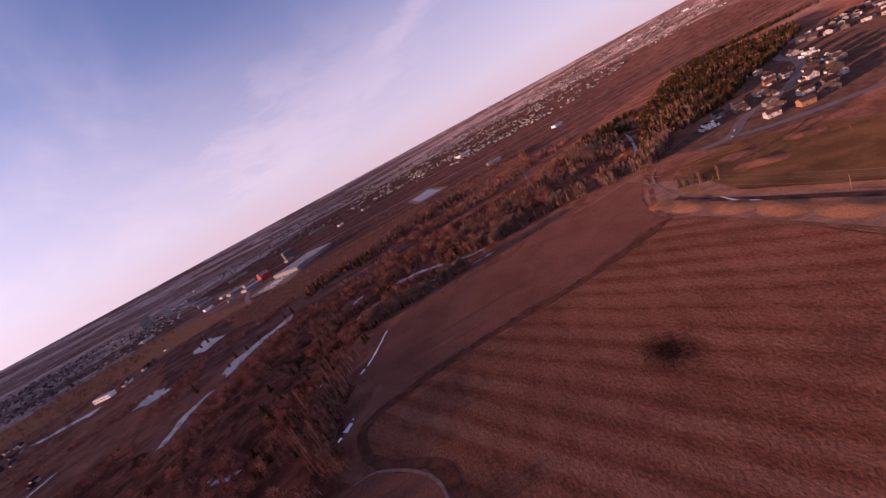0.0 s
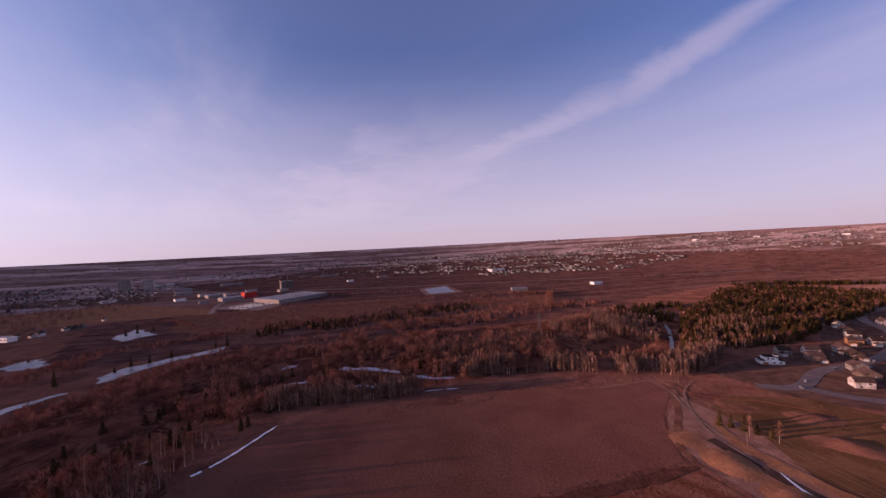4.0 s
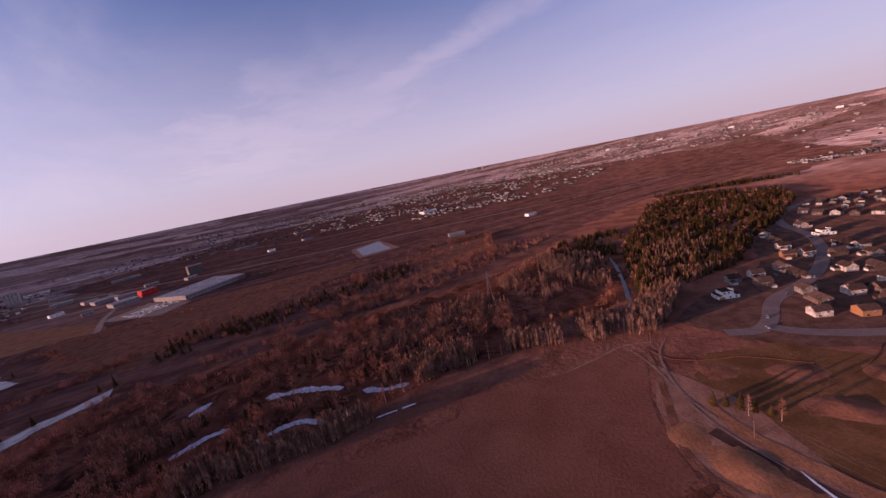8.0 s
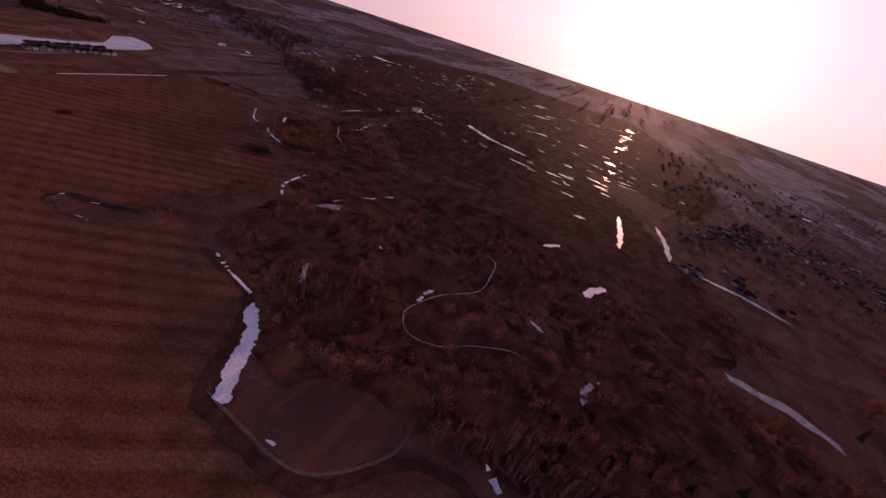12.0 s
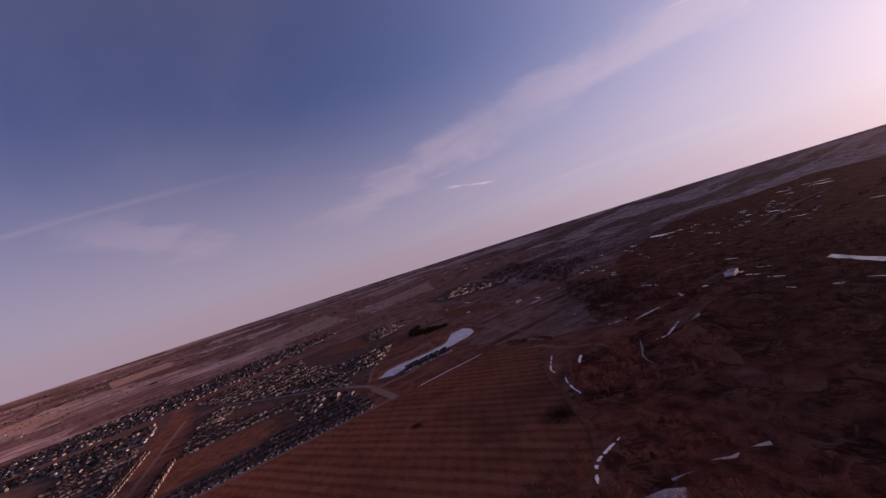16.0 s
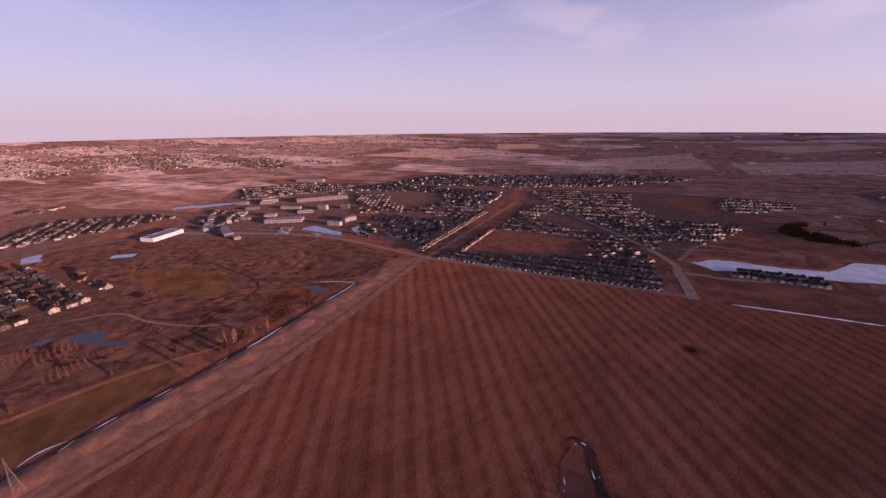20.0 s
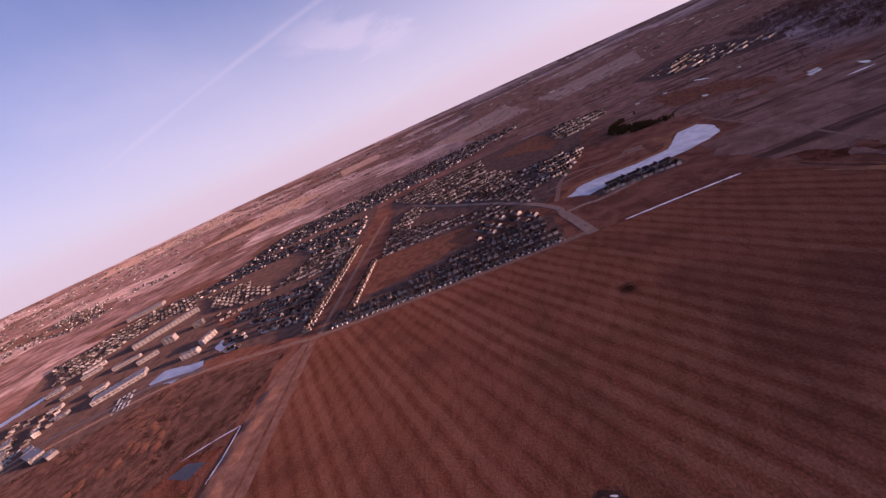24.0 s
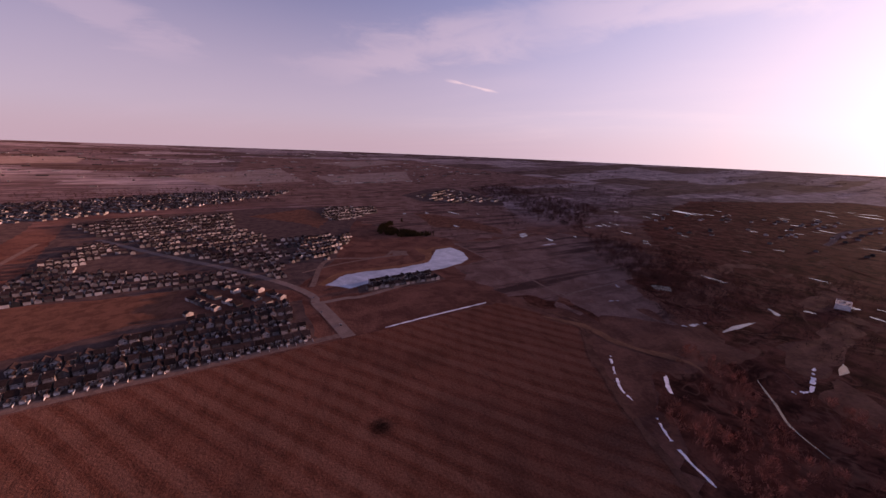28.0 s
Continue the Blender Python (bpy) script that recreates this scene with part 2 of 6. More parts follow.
def strips(n, at, col):
    """Long worn strips of pasture, fallow and scrub that run across the range."""
    f = n.noise(n.mapping(at, (1 / 300, 1 / 34, 1), radians(-6)), 1.0, 5.0, 0.62)
    col = n.mix(n.ramp(f, 0.50, 0.64, 0.0, 0.75), col, (0.048, 0.024, 0.021))
    return n.mix(n.ramp(f, 0.44, 0.34, 0.0, 0.6), col, (0.205, 0.108, 0.084))


def swirls(n, at, col):
    """Old meander scars: thin pale banks and dark hollows winding over the flats."""
    for scale, pale, deep in ((1 / 150, (0.235, 0.105, 0.068), (0.026, 0.011, 0.008)), (1 / 55, (0.20, 0.088, 0.058), (0.034, 0.014, 0.010))):
        f = n.noise(at, scale, 3.0, 0.55, 1.6)
        bank = n.math("ABSOLUTE", n.math("SUBTRACT", f, 0.47))
        hollow = n.math("ABSOLUTE", n.math("SUBTRACT", f, 0.55))
        patchy = n.ramp(n.noise(at, 1 / 70, 3.0), 0.42, 0.60)
        col = n.mix(n.math("MULTIPLY", n.ramp(hollow, 0.035, 0.0, 0.0, 0.75), patchy), col, deep)
        col = n.mix(n.math("MULTIPLY", n.ramp(bank, 0.025, 0.0, 0.0, 0.7), patchy), col, pale)
    return col


def parcels(n, at, col):
    """Far farmland: parcels of stubble, fallow and pasture on the square survey grid, in tones paled for distance haze.
    """
    v = n.add("ShaderNodeTexVoronoi")
    v.distance = "CHEBYCHEV"
    wander = n.add("ShaderNodeVectorMath", operation="ADD")
    n.put(wander.inputs[0], n.mapping(at, (1 / 560, 1 / 210, 0), radians(1)))
    n.put(wander.inputs[1], n.mapping(n.add("ShaderNodeTexNoise", i_Scale=0.006, i_Detail=3.0).outputs["Color"], (0.35, 0.35, 0)))
    n.put(v.inputs["Vector"], wander.outputs[0])
    n.put(v.inputs["Scale"], 1.0)
    n.put(v.inputs["Randomness"], 0.75)
    hue = n.add("ShaderNodeSeparateColor")
    n.put(hue.inputs[0], v.outputs["Color"])
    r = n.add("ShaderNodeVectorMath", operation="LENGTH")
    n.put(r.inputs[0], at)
    # haze put into the colour: the paler, greyer tones take over further out
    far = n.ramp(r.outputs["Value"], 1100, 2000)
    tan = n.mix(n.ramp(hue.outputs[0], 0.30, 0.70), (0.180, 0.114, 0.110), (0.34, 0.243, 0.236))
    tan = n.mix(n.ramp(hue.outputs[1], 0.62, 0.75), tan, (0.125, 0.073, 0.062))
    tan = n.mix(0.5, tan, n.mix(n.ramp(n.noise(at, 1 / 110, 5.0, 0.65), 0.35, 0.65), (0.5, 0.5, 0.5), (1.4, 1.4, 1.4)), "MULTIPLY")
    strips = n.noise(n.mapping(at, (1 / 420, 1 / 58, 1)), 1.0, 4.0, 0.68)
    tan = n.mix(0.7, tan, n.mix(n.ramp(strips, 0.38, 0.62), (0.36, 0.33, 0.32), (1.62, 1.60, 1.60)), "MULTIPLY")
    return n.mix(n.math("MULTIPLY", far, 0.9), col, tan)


M = {}
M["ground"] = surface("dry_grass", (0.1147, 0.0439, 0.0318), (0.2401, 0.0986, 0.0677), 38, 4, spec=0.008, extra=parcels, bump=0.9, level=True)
M["stubble"] = surface("stubble", (0.1657, 0.0550, 0.0323), (0.2176, 0.0738, 0.0454), 60, 1.6, bump=0.5,
                       extra=swaths(radians(-32), 18.0, (0.300, 0.136, 0.090), [(75, 130, 17), (-230, -372, 11), (-356, -197, 27)]))
M["fallow"] = surface("fallow_soil", (0.158, 0.0614, 0.0432), (0.204, 0.0828, 0.0585), 40, 2.0, bump=0.3)
M["pale"] = surface("pale_stubble", (0.27, 0.170, 0.142), (0.36, 0.24, 0.205), 60, 6, bump=0.5, level=True)
M["tan"] = surface("tan_grass", (0.214, 0.0930, 0.0540), (0.326, 0.1442, 0.0828), 18, 1.5, bump=0.35)
M["brush"] = surface("brush_floor", (0.0616, 0.0218, 0.0151), (0.2061, 0.0729, 0.0474), 26, 2.5, bump=0.8, extra=swirls)
M["rough"] = surface("rough_grass", (0.0715, 0.0342, 0.0267), (0.1744, 0.0869, 0.0667), 22, 2.5, bump=0.8, extra=swirls)
M["range"] = surface("worn_range", (0.0804, 0.0371, 0.0318), (0.1646, 0.0772, 0.0636), 30, 3, bump=0.9, extra=strips)
M["tan_range"] = surface("tan_range", (0.165, 0.083, 0.066), (0.290, 0.160, 0.130), 44, 4, bump=0.6, extra=strips, level=True)
M["heath"] = surface("heath", (0.066, 0.0205, 0.0138), (0.192, 0.064, 0.043), 30, 3, spec=0.003, bump=1.0, extra=swirls, level=True)
M["suburb"] = surface("yards_and_streets", (0.078, 0.047, 0.043), (0.150, 0.088, 0.075), 16, 2.5, bump=0.2)
M["plots"] = surface("churned_plots", (0.070, 0.036, 0.029), (0.140, 0.073, 0.057), 12, 1.6, bump=0.4)
M["wall_brown"] = surface("brown_siding", (0.075, 0.050, 0.042), (0.16, 0.11, 0.095), 3, 0.4, rough=0.75, vary=0.45)
M["worn"] = surface("worn_headland", (0.080, 0.031, 0.022), (0.145, 0.056, 0.039), 9, 1.5, bump=0.3)
M["verge"] = surface("dusty_verge", (0.185, 0.088, 0.064), (0.285, 0.145, 0.110), 12, 1.5, bump=0.35)
M["orange"] = surface("faded_mesh", (0.17, 0.055, 0.034), (0.22, 0.072, 0.044), 2, 0.3)
M["green"] = surface("dormant_turf", (0.090, 0.0437, 0.0225), (0.168, 0.0791, 0.0414), 30, 2, bump=0.25)
M["dirt"] = surface("bare_dirt", (0.128, 0.0539, 0.0360), (0.230, 0.0977, 0.0639), 14, 1.5, bump=0.4)
M["dark"] = surface("wet_soil", (0.045, 0.026, 0.024), (0.080, 0.044, 0.038), 20, 2, bump=0.3)
M["gravel"] = surface("gravel_track", (0.19, 0.110, 0.085), (0.28, 0.165, 0.130), 6, 0.6, bump=0.1)
M["asphalt"] = surface("asphalt", (0.185, 0.122, 0.104), (0.245, 0.163, 0.140), 12, 1.0, rough=0.8)
M["snow"] = surface("old_snow", (0.66, 0.65, 0.72), (0.82, 0.80, 0.85), 5, 0.7, rough=0.7, bump=0.15)
M["ice"] = surface("lake_ice", (0.24, 0.25, 0.33), (0.46, 0.46, 0.55), 22, 3, rough=0.30, spec=0.5)
M["mud"] = surface("wet_mud", (0.035, 0.020, 0.018), (0.065, 0.038, 0.034), 9, 2, rough=0.35, spec=0.45)
M["oxbow"] = surface("oxbow_ice", (0.090, 0.088, 0.108), (0.235, 0.23, 0.27), 9, 2, rough=0.4, spec=0.35)
M["slush"] = surface("marsh_ice", (0.20, 0.17, 0.19), (0.60, 0.57, 0.64), 2.5, 0.8, rough=0.4, spec=0.4)
M["water"] = surface("melt_water", (0.06, 0.055, 0.07), (0.10, 0.09, 0.11), 9, 2, rough=0.07, spec=0.5)
M["creek"] = surface("creek_ice", (0.10, 0.085, 0.09), (0.32, 0.29, 0.32), 4, 1.0, rough=0.3, spec=0.4)
M["wall"] = surface("siding", (0.15, 0.118, 0.108), (0.44, 0.385, 0.365), 3, 0.4, rough=0.7, vary=0.6)
M["wall_far"] = surface("siding_far", (0.1445, 0.1190, 0.1105), (0.3910, 0.3570, 0.3485), 30, 3, rough=0.7, vary=0.85, island=True)
M["white"] = surface("white_stucco", (0.72, 0.68, 0.66), (0.82, 0.79, 0.77), 4, 0.5, rough=0.7)
M["roof"] = surface("shingle_roof", (0.034, 0.022, 0.022), (0.070, 0.045, 0.042), 3, 0.35, rough=0.9, vary=0.45)
M["roof_far"] = surface("shingle_roof_far", (0.032, 0.021, 0.022), (0.066, 0.042, 0.041), 30, 3, rough=0.9, vary=0.5, island=True)
M["osb"] = surface("raw_sheathing", (0.27, 0.125, 0.066), (0.36, 0.170, 0.088), 2, 0.3, rough=0.8)
M["glass"] = surface("window_glass", (0.03, 0.03, 0.04), (0.05, 0.05, 0.06), 3, 1, rough=0.06, spec=0.8)
M["trim"] = surface("painted_trim", (0.50, 0.46, 0.44), (0.70, 0.66, 0.64), 2, 0.4, rough=0.6, vary=0.3)
M["membrane"] = surface("roof_membrane", (0.1820, 0.1768, 0.1980), (0.2940, 0.2788, 0.3036), 20, 2, rough=0.6)
M["red"] = surface("red_panel", (0.42, 0.03, 0.025), (0.50, 0.05, 0.035), 8, 1, rough=0.5)
M["concrete"] = surface("concrete", (0.2280, 0.1976, 0.1900), (0.3040, 0.2660, 0.2508), 8, 0.8, rough=0.85)
M["bark"] = surface("aspen_bark", (0.34, 0.22, 0.17), (0.50, 0.35, 0.28), 1.5, 0.3, vary=0.2)
M["twig"] = surface("bare_twigs", (0.173, 0.0763, 0.0531), (0.316, 0.1488, 0.1035), 8, 0.6, vary=0.35)
M["twig_far"] = surface("bare_twigs_far", (0.1080, 0.0391, 0.0270), (0.4896, 0.2120, 0.1469), 15, 3, vary=0.35, island=True)
M["twig_dark"] = surface("dark_bare_twigs", (0.050, 0.023, 0.019), (0.150, 0.070, 0.055), 15, 3, vary=0.35, island=True)
M["spruce"] = surface("spruce_needles", (0.0422, 0.0265, 0.0106), (0.0774, 0.0484, 0.0194), 10, 0.5, vary=0.35)
M["spruce_far"] = surface("spruce_needles_far", (0.0387, 0.0250, 0.0106), (0.0722, 0.0445, 0.0185), 24, 2, vary=0.4, island=True)
M["aspen_far"] = surface("pale_aspen_twigs", (0.1482, 0.0728, 0.0529), (0.3534, 0.1976, 0.1490), 11, 2, vary=0.35, island=True)
M["steel"] = surface("galvanised_steel", (0.16, 0.145, 0.145), (0.24, 0.22, 0.22), 2, 0.2, rough=0.6, metal=0.4)
M["paint"] = surface("car_paint", (0.25, 0.25, 0.27), (0.35, 0.35, 0.37), 2, 0.5, rough=0.25, spec=0.5, vary=0.9)
M["rubber"] = surface("tyre_rubber", (0.02, 0.02, 0.02), (0.03, 0.03, 0.03), 1, 0.1)
M["wood"] = surface("weathered_wood", (0.16, 0.10, 0.075), (0.24, 0.15, 0.11), 2, 0.2, vary=0.25)


# ---- shapes ----
def valley_points():
    return np.array([(-700, -260), (-576, -221), (-528, -207), (-465, -215), (-400, -170), (-362, -138), (-310, -60), (-272, 0), (-262, 70), (-246, 109), (-198, 111),
                     (-150, 88), (-132, 105), (-158, 157), (-150, 200), (-110, 270), (-70, 315), (0, 315), (60, 310), (164, 312), (240, 320), (294, 368), (330, 440)], float)


VALLEY = valley_points() * K
CX, CY = -30 * K, 20 * K


def near_line(x, y, pts):
    """Distance from each place to a line of points."""
    best = np.full(np.shape(x), 1e9)
    for (ax, ay), (bx, by) in zip(pts[:-1], pts[1:]):
        dx, dy = bx - ax, by - ay
        k = np.clip(((x - ax) * dx + (y - ay) * dy) / (dx * dx + dy * dy), 0, 1)
        best = np.minimum(best, np.hypot(x - ax - k * dx, y - ay - k * dy))
    return best


def rise(r):
    """The land climbs gently towards the rim of the view."""
    return 150 * np.clip((np.asarray(r, float) - 1500) / 3290, 0, None) ** 1.5


def height(x, y):
    x, y = np.asarray(x, float), np.asarray(y, float)
    return rise(np.hypot(x - CX, y - CY)) - 6.0 * np.exp(-((near_line(x, y, VALLEY) / 57) ** 2))


def place(x, y):
    """From the plan to metres; what lies far off is drawn in along its line of sight, onto the climbing land."""
    dx, dy = x + 30, y - 20
    r = math.hypot(dx, dy)
    if r < 1000:
        return (K * x, K * y)
    slope = (140 - 110 * max(0.0, (r - 1200) / 3600) ** 1.5) / r
    lo, hi = 1000.0, 4780.0
    for _ in range(26):
        m = (lo + hi) / 2
        if (210 - 150 * max(0.0, (m - 1500) / 3290) ** 1.5) / m > slope:
            lo = m
        else:
            hi = m
    return (CX + dx / r * lo, CY + dy / r * lo)


def places(points):
    return [place(x, y) for x, y in points]


SEGMENTS = [(ax, ay, bx - ax, by - ay, (bx - ax) ** 2 + (by - ay) ** 2) for (ax, ay), (bx, by) in zip(VALLEY[:-1].tolist(), VALLEY[1:].tolist())]


def high(x, y):
    """The ground's height at one place."""
    r = math.hypot(x - CX, y - CY)
    z = 150 * ((r - 1500) / 3290) ** 1.5 if r > 1500 else 0.0
    if -1230 < x < 680 and -570 < y < 840:
        best = 1e9
        for ax, ay, dx, dy, dd in SEGMENTS:
            k = min(1.0, max(0.0, ((x - ax) * dx + (y - ay) * dy) / dd))
            best = min(best, (x - ax - k * dx) ** 2 + (y - ay - k * dy) ** 2)
        z -= 6.0 * math.exp(-best / 3249.0)
    return z


def lay(x, y, dz=0.0):
    return (x, y, high(x, y) + dz)


def mesh_object(name, verts, faces, material, parent=None, label=""):
    me = bpy.data.meshes.new(name)
    me.from_pydata([tuple(v) for v in verts], [], [tuple(f) for f in faces])
    for m in material if isinstance(material, (list, tuple)) else [material]:
        me.materials.append(m)
    me.update()
    ob = new(name, me)
    ob.parent = parent
    if label:
        ob["label"] = label
    return ob


def part(name, bm, material, parent=None, label=""):
    me = bpy.data.meshes.new(name)
    bm.to_mesh(me)
    bm.free()
    me.materials.append(material)
    ob = new(name, me)
    ob.parent = parent
    if label:
        ob["label"] = label
    return ob


def empty(name):
    return new(name)


def patch(name, outline, material, dz, label, category="ground", kind="structure", step=24, wob=0.0):
    """A sheet over the ground inside an outline of the plan, cut fine enough to follow it."""
    pts, outline, step, wob = [], places(outline), step * K, wob * K
    for (ax, ay), (bx, by) in zip(outline, outline[1:] + outline[:1]):
        n = max(1, int(math.hypot(bx - ax, by - ay) / 12)) if wob else 1
        for i in range(n):
            x, y = ax + (bx - ax) * i / n, ay + (by - ay) * i / n
            if wob:
                x += wob * noise.noise((x / 18, y / 18, 3.1))
                y += wob * noise.noise((x / 18, y / 18, 9.7))
            pts.append((x, y))
    bm = bmesh.new()
    bm.faces.new([bm.verts.new((x, y, 0)) for x, y in pts])
    xs, ys = [p[0] for p in pts], [p[1] for p in pts]
    for axis, lo, hi in ((0, min(xs), max(xs)), (1, min(ys), max(ys))):
        k = math.ceil(lo / step) * step
        while k < hi:
            co, no = ((k, 0, 0), (1, 0, 0)) if axis == 0 else ((0, k, 0), (0, 1, 0))
            bmesh.ops.bisect_plane(bm, geom=bm.verts[:] + bm.edges[:] + bm.faces[:], plane_co=co, plane_no=no, dist=1e-4)
            k += step
    bmesh.ops.triangulate(bm, faces=bm.faces[:])
    for v in bm.verts:
        v.co.z = high(v.co.x, v.co.y) + dz
    bmesh.ops.recalc_face_normals(bm, faces=bm.faces[:])
    if sum(f.normal.z for f in bm.faces) < 0:
        bmesh.ops.reverse_faces(bm, faces=bm.faces[:])
    ob = part(name, bm, material)
    return tagged(ob, label, category, kind=kind)


def smooth_line(points, step=6.0):
    """Points along a soft curve through the given ones."""
    p = [Vector((*q, 0)) for q in points]
    p = [p[0] * 2 - p[1]] + p + [p[-1] * 2 - p[-2]]
    out = []
    for a, b, c, d in zip(p, p[1:], p[2:], p[3:]):
        n = max(1, int((c - b).length / step))
        for i in range(n):
            t = i / n
            out.append(0.5 * (2 * b + (c - a) * t + (2 * a - 5 * b + 4 * c - d) * t * t + (3 * b - a - 3 * c + d) * t ** 3))
    return out + [p[-2]]


def ribbon(name, points, width, material, dz, label, category="road", kind="structure", ragged=0.0, step=6.0):
    """A strip along a line: a road, a ditch, a drift of snow. ragged: how unevenly wide it is."""
    line, width = smooth_line(places(points), step * 1.2), width * K
    runs = [[]]
    for i, q in enumerate(line):
        d = (line[min(i + 1, len(line) - 1)] - line[max(i - 1, 0)]).normalized()
        side = Vector((-d.y, d.x, 0))
        pair = []
        for s in (-1, 1):
            w = width / 2 * (1 + ragged * (0.9 * noise.noise((q.x / 13 + 31 * s, q.y / 13, s)) + 0.6 * noise.noise((q.x / 5 + 17 * s, q.y / 5, s)) + 0.55 * noise.noise((q.x / 2.2 + 7 * s, q.y / 2.2, s))))
            if ragged:
                w *= min(1.0, 0.25 + i / 5, 0.25 + (len(line) - 1 - i) / 5)
            v = q + side * s * max(w, 0.04 * width)
            pair.append(lay(v.x, v.y, dz))
        if kind == "" and ragged > 0.75 and noise.noise((q.x / 7, q.y / 7, 13)) < -0.24:
            runs.append([])
        else:
            runs[-1].append(pair)
    for run in runs:
        if len(run) > 1:
            faces = [(2 * k, 2 * k + 1, 2 * k + 3, 2 * k + 2)[::-1] for k in range(len(run) - 1)]
            ob = tagged(mesh_object(name, [v for pair in run for v in pair], faces, material), label, category, kind=kind)
    return ob


def box(bm, x0, y0, z0, x1, y1, z1):
    v = [bm.verts.new(c) for c in ((x0, y0, z0), (x1, y0, z0), (x1, y1, z0), (x0, y1, z0), (x0, y0, z1), (x1, y0, z1), (x1, y1, z1), (x0, y1, z1))]
    for f in ((3, 2, 1, 0), (4, 5, 6, 7), (0, 1, 5, 4), (1, 2, 6, 5), (2, 3, 7, 6), (3, 0, 4, 7)):
        bm.faces.new([v[i] for i in f])


def boxes(*rows):
    bm = bmesh.new()
    for r in rows:
        box(bm, *r)
    return bm


def inside(x, y, poly):
    hit = False
    for (ax, ay), (bx, by) in zip(poly, poly[1:] + poly[:1]):
        if (ay > y) != (by > y) and x < (bx - ax) * (y - ay) / (by - ay) + ax:
            hit = not hit
    return hit


# ---- the ground: one sheet to the horizon ----
def ground_sheet():
    out, x, d = [0.0], 0.0, 13.0
    while x < 4790:
        if x > 840:
            d *= 1.05
        x += d
        out.append(min(x, 4790.0))
    c = np.array([-v for v in out[:0:-1]] + out)
    gx, gy = np.meshgrid(c, c, indexing="ij")
    r, d = np.maximum(np.abs(gx), np.abs(gy)), np.hypot(gx, gy)
    k = np.where(r > 900, 1 + (r / np.maximum(d, 1) - 1) * np.clip((r - 900) / 2500, 0, 1), 1.0)
    gx, gy = CX + gx * k, CY + gy * k
    verts = np.stack([gx, gy, height(gx, gy)], -1).reshape(-1, 3)
    n = len(c)
    i, j = np.meshgrid(np.arange(n - 1), np.arange(n - 1), indexing="ij")
    a = (i * n + j).ravel()
    me = bpy.data.meshes.new("ground")
    me.from_pydata(verts.tolist(), [], np.stack([a, a + n, a + n + 1, a + 1], -1).tolist())
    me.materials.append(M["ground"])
    return tagged(new("ground", me), "brown late-winter grassland and farmland to the horizon, paled far off for haze", "ground", kind="structure")


ground_sheet()
patch("ravine_floor", [(-75, 205), (-90, 256), (-30, 272), (130, 296), (240, 296), (330, 380), (330, 470), (200, 440), (0, 420), (-140, 400), (-230, 260), (-330, 120), (-330, -60), (-440, -180), (-335, -205), (-262, -140), (-225, -80), (-190, -55),
                       (-120, -40), (-112, -15), (-98, 25), (-72, 45), (-62, 75), (-72, 108), (-88, 135), (-84, 165)], M["brush"], 0.3, "dark brushy floor of the ravine", "ground", wob=13, step=18)
patch("north_range", [(-140, 410), (60, 440), (330, 520), (480, 560), (600, 600), (800, 490), (1100, 520), (1500, 900), (1500, 1350), (900, 1900), (-200, 1900), (-640, 1350), (-240, 900), (-300, 740), (-420, 660), (-300, 420)], M["range"], 0.08,
      "worn brown range of strips and scrub beyond the ravine", "ground", wob=12, step=60)
patch("south_west_range", [(-350, -700), (-420, -590), (-520, -570), (-640, -640), (-700, -760), (-1000, -1300), (-1700, -1350), (-1500, -2900), (-300, -3100), (-100, -1500), (-280, -1000)], M["tan_range"], 0.1,
      "pale brown open range to the south-west", "ground", wob=20, step=120)
patch("south_west_pasture", [(-345, -352), (-330, -420), (-345, -470), (-405, -480), (-405, -570), (-520, -562), (-640, -560), (-700, -460), (-640, -380), (-500, -335), (-440, -240), (-370, -300)], M["tan_range"], 0.24,
      "pale brown pasture between lake and ravine", "ground", wob=10, step=48)
patch("west_plain", [(-760, 120), (-640, 330), (-900, 420), (-1500, 420), (-2100, 300), (-2100, -500), (-1500, -760), (-900, -560), (-640, -360), (-860, -260)], M["heath"], 0.3, "dark wet grazing plain to the west", "ground", wob=22, step=90)
patch("west_flats", [(-330, 120), (-235, 262), (-300, 330), (-400, 270), (-520, 240), (-760, 120), (-860, -260), (-640, -360), (-500, -330), (-440, -180), (-330, -60)], M["heath"], 0.2, "dark rough grazing flats", "ground", wob=16, step=36)
FIELD = [(133, -346), (-152, -349), (-322, -351), (-350, -280), (-316, -238), (-281, -188), (-262, -150), (-225, -85), (-190, -60), (-155, -74), (-122, -90), (-106, -86), (-100, -98),
         (-95, -113), (-90, -123), (-80, -122), (-76, -114), (-78, -88), (-92, -74), (-112, -50), (-110, -22), (-96, 19), (-68, 38), (-46, 50), (-43, 64), (-40, 92), (-46, 108), (-62, 122), (-71, 138),
         (-70, 152), (-53, 157), (1, 160), (60, 155), (132, 160), (140, 120), (136, 60), (128, 0), (118, -76), (122, -172)]
patch("stubble_field", FIELD, M["stubble"], 0.10, "striped brown stubble field with damp dark patches", "field", wob=1.5)
FIELD2 = [(132, 166), (60, 161), (1, 166), (-50, 166), (-72, 203), (-46, 243), (-23, 252), (6, 261), (36, 270), (60, 268), (96, 255), (138, 244), (178, 248), (176, 225), (150, 200), (138, 178)]
patch("fallow_field", FIELD2, M["fallow"], 0.10, "smooth reddish-brown bare field beside the stubble", "field", wob=1.5)

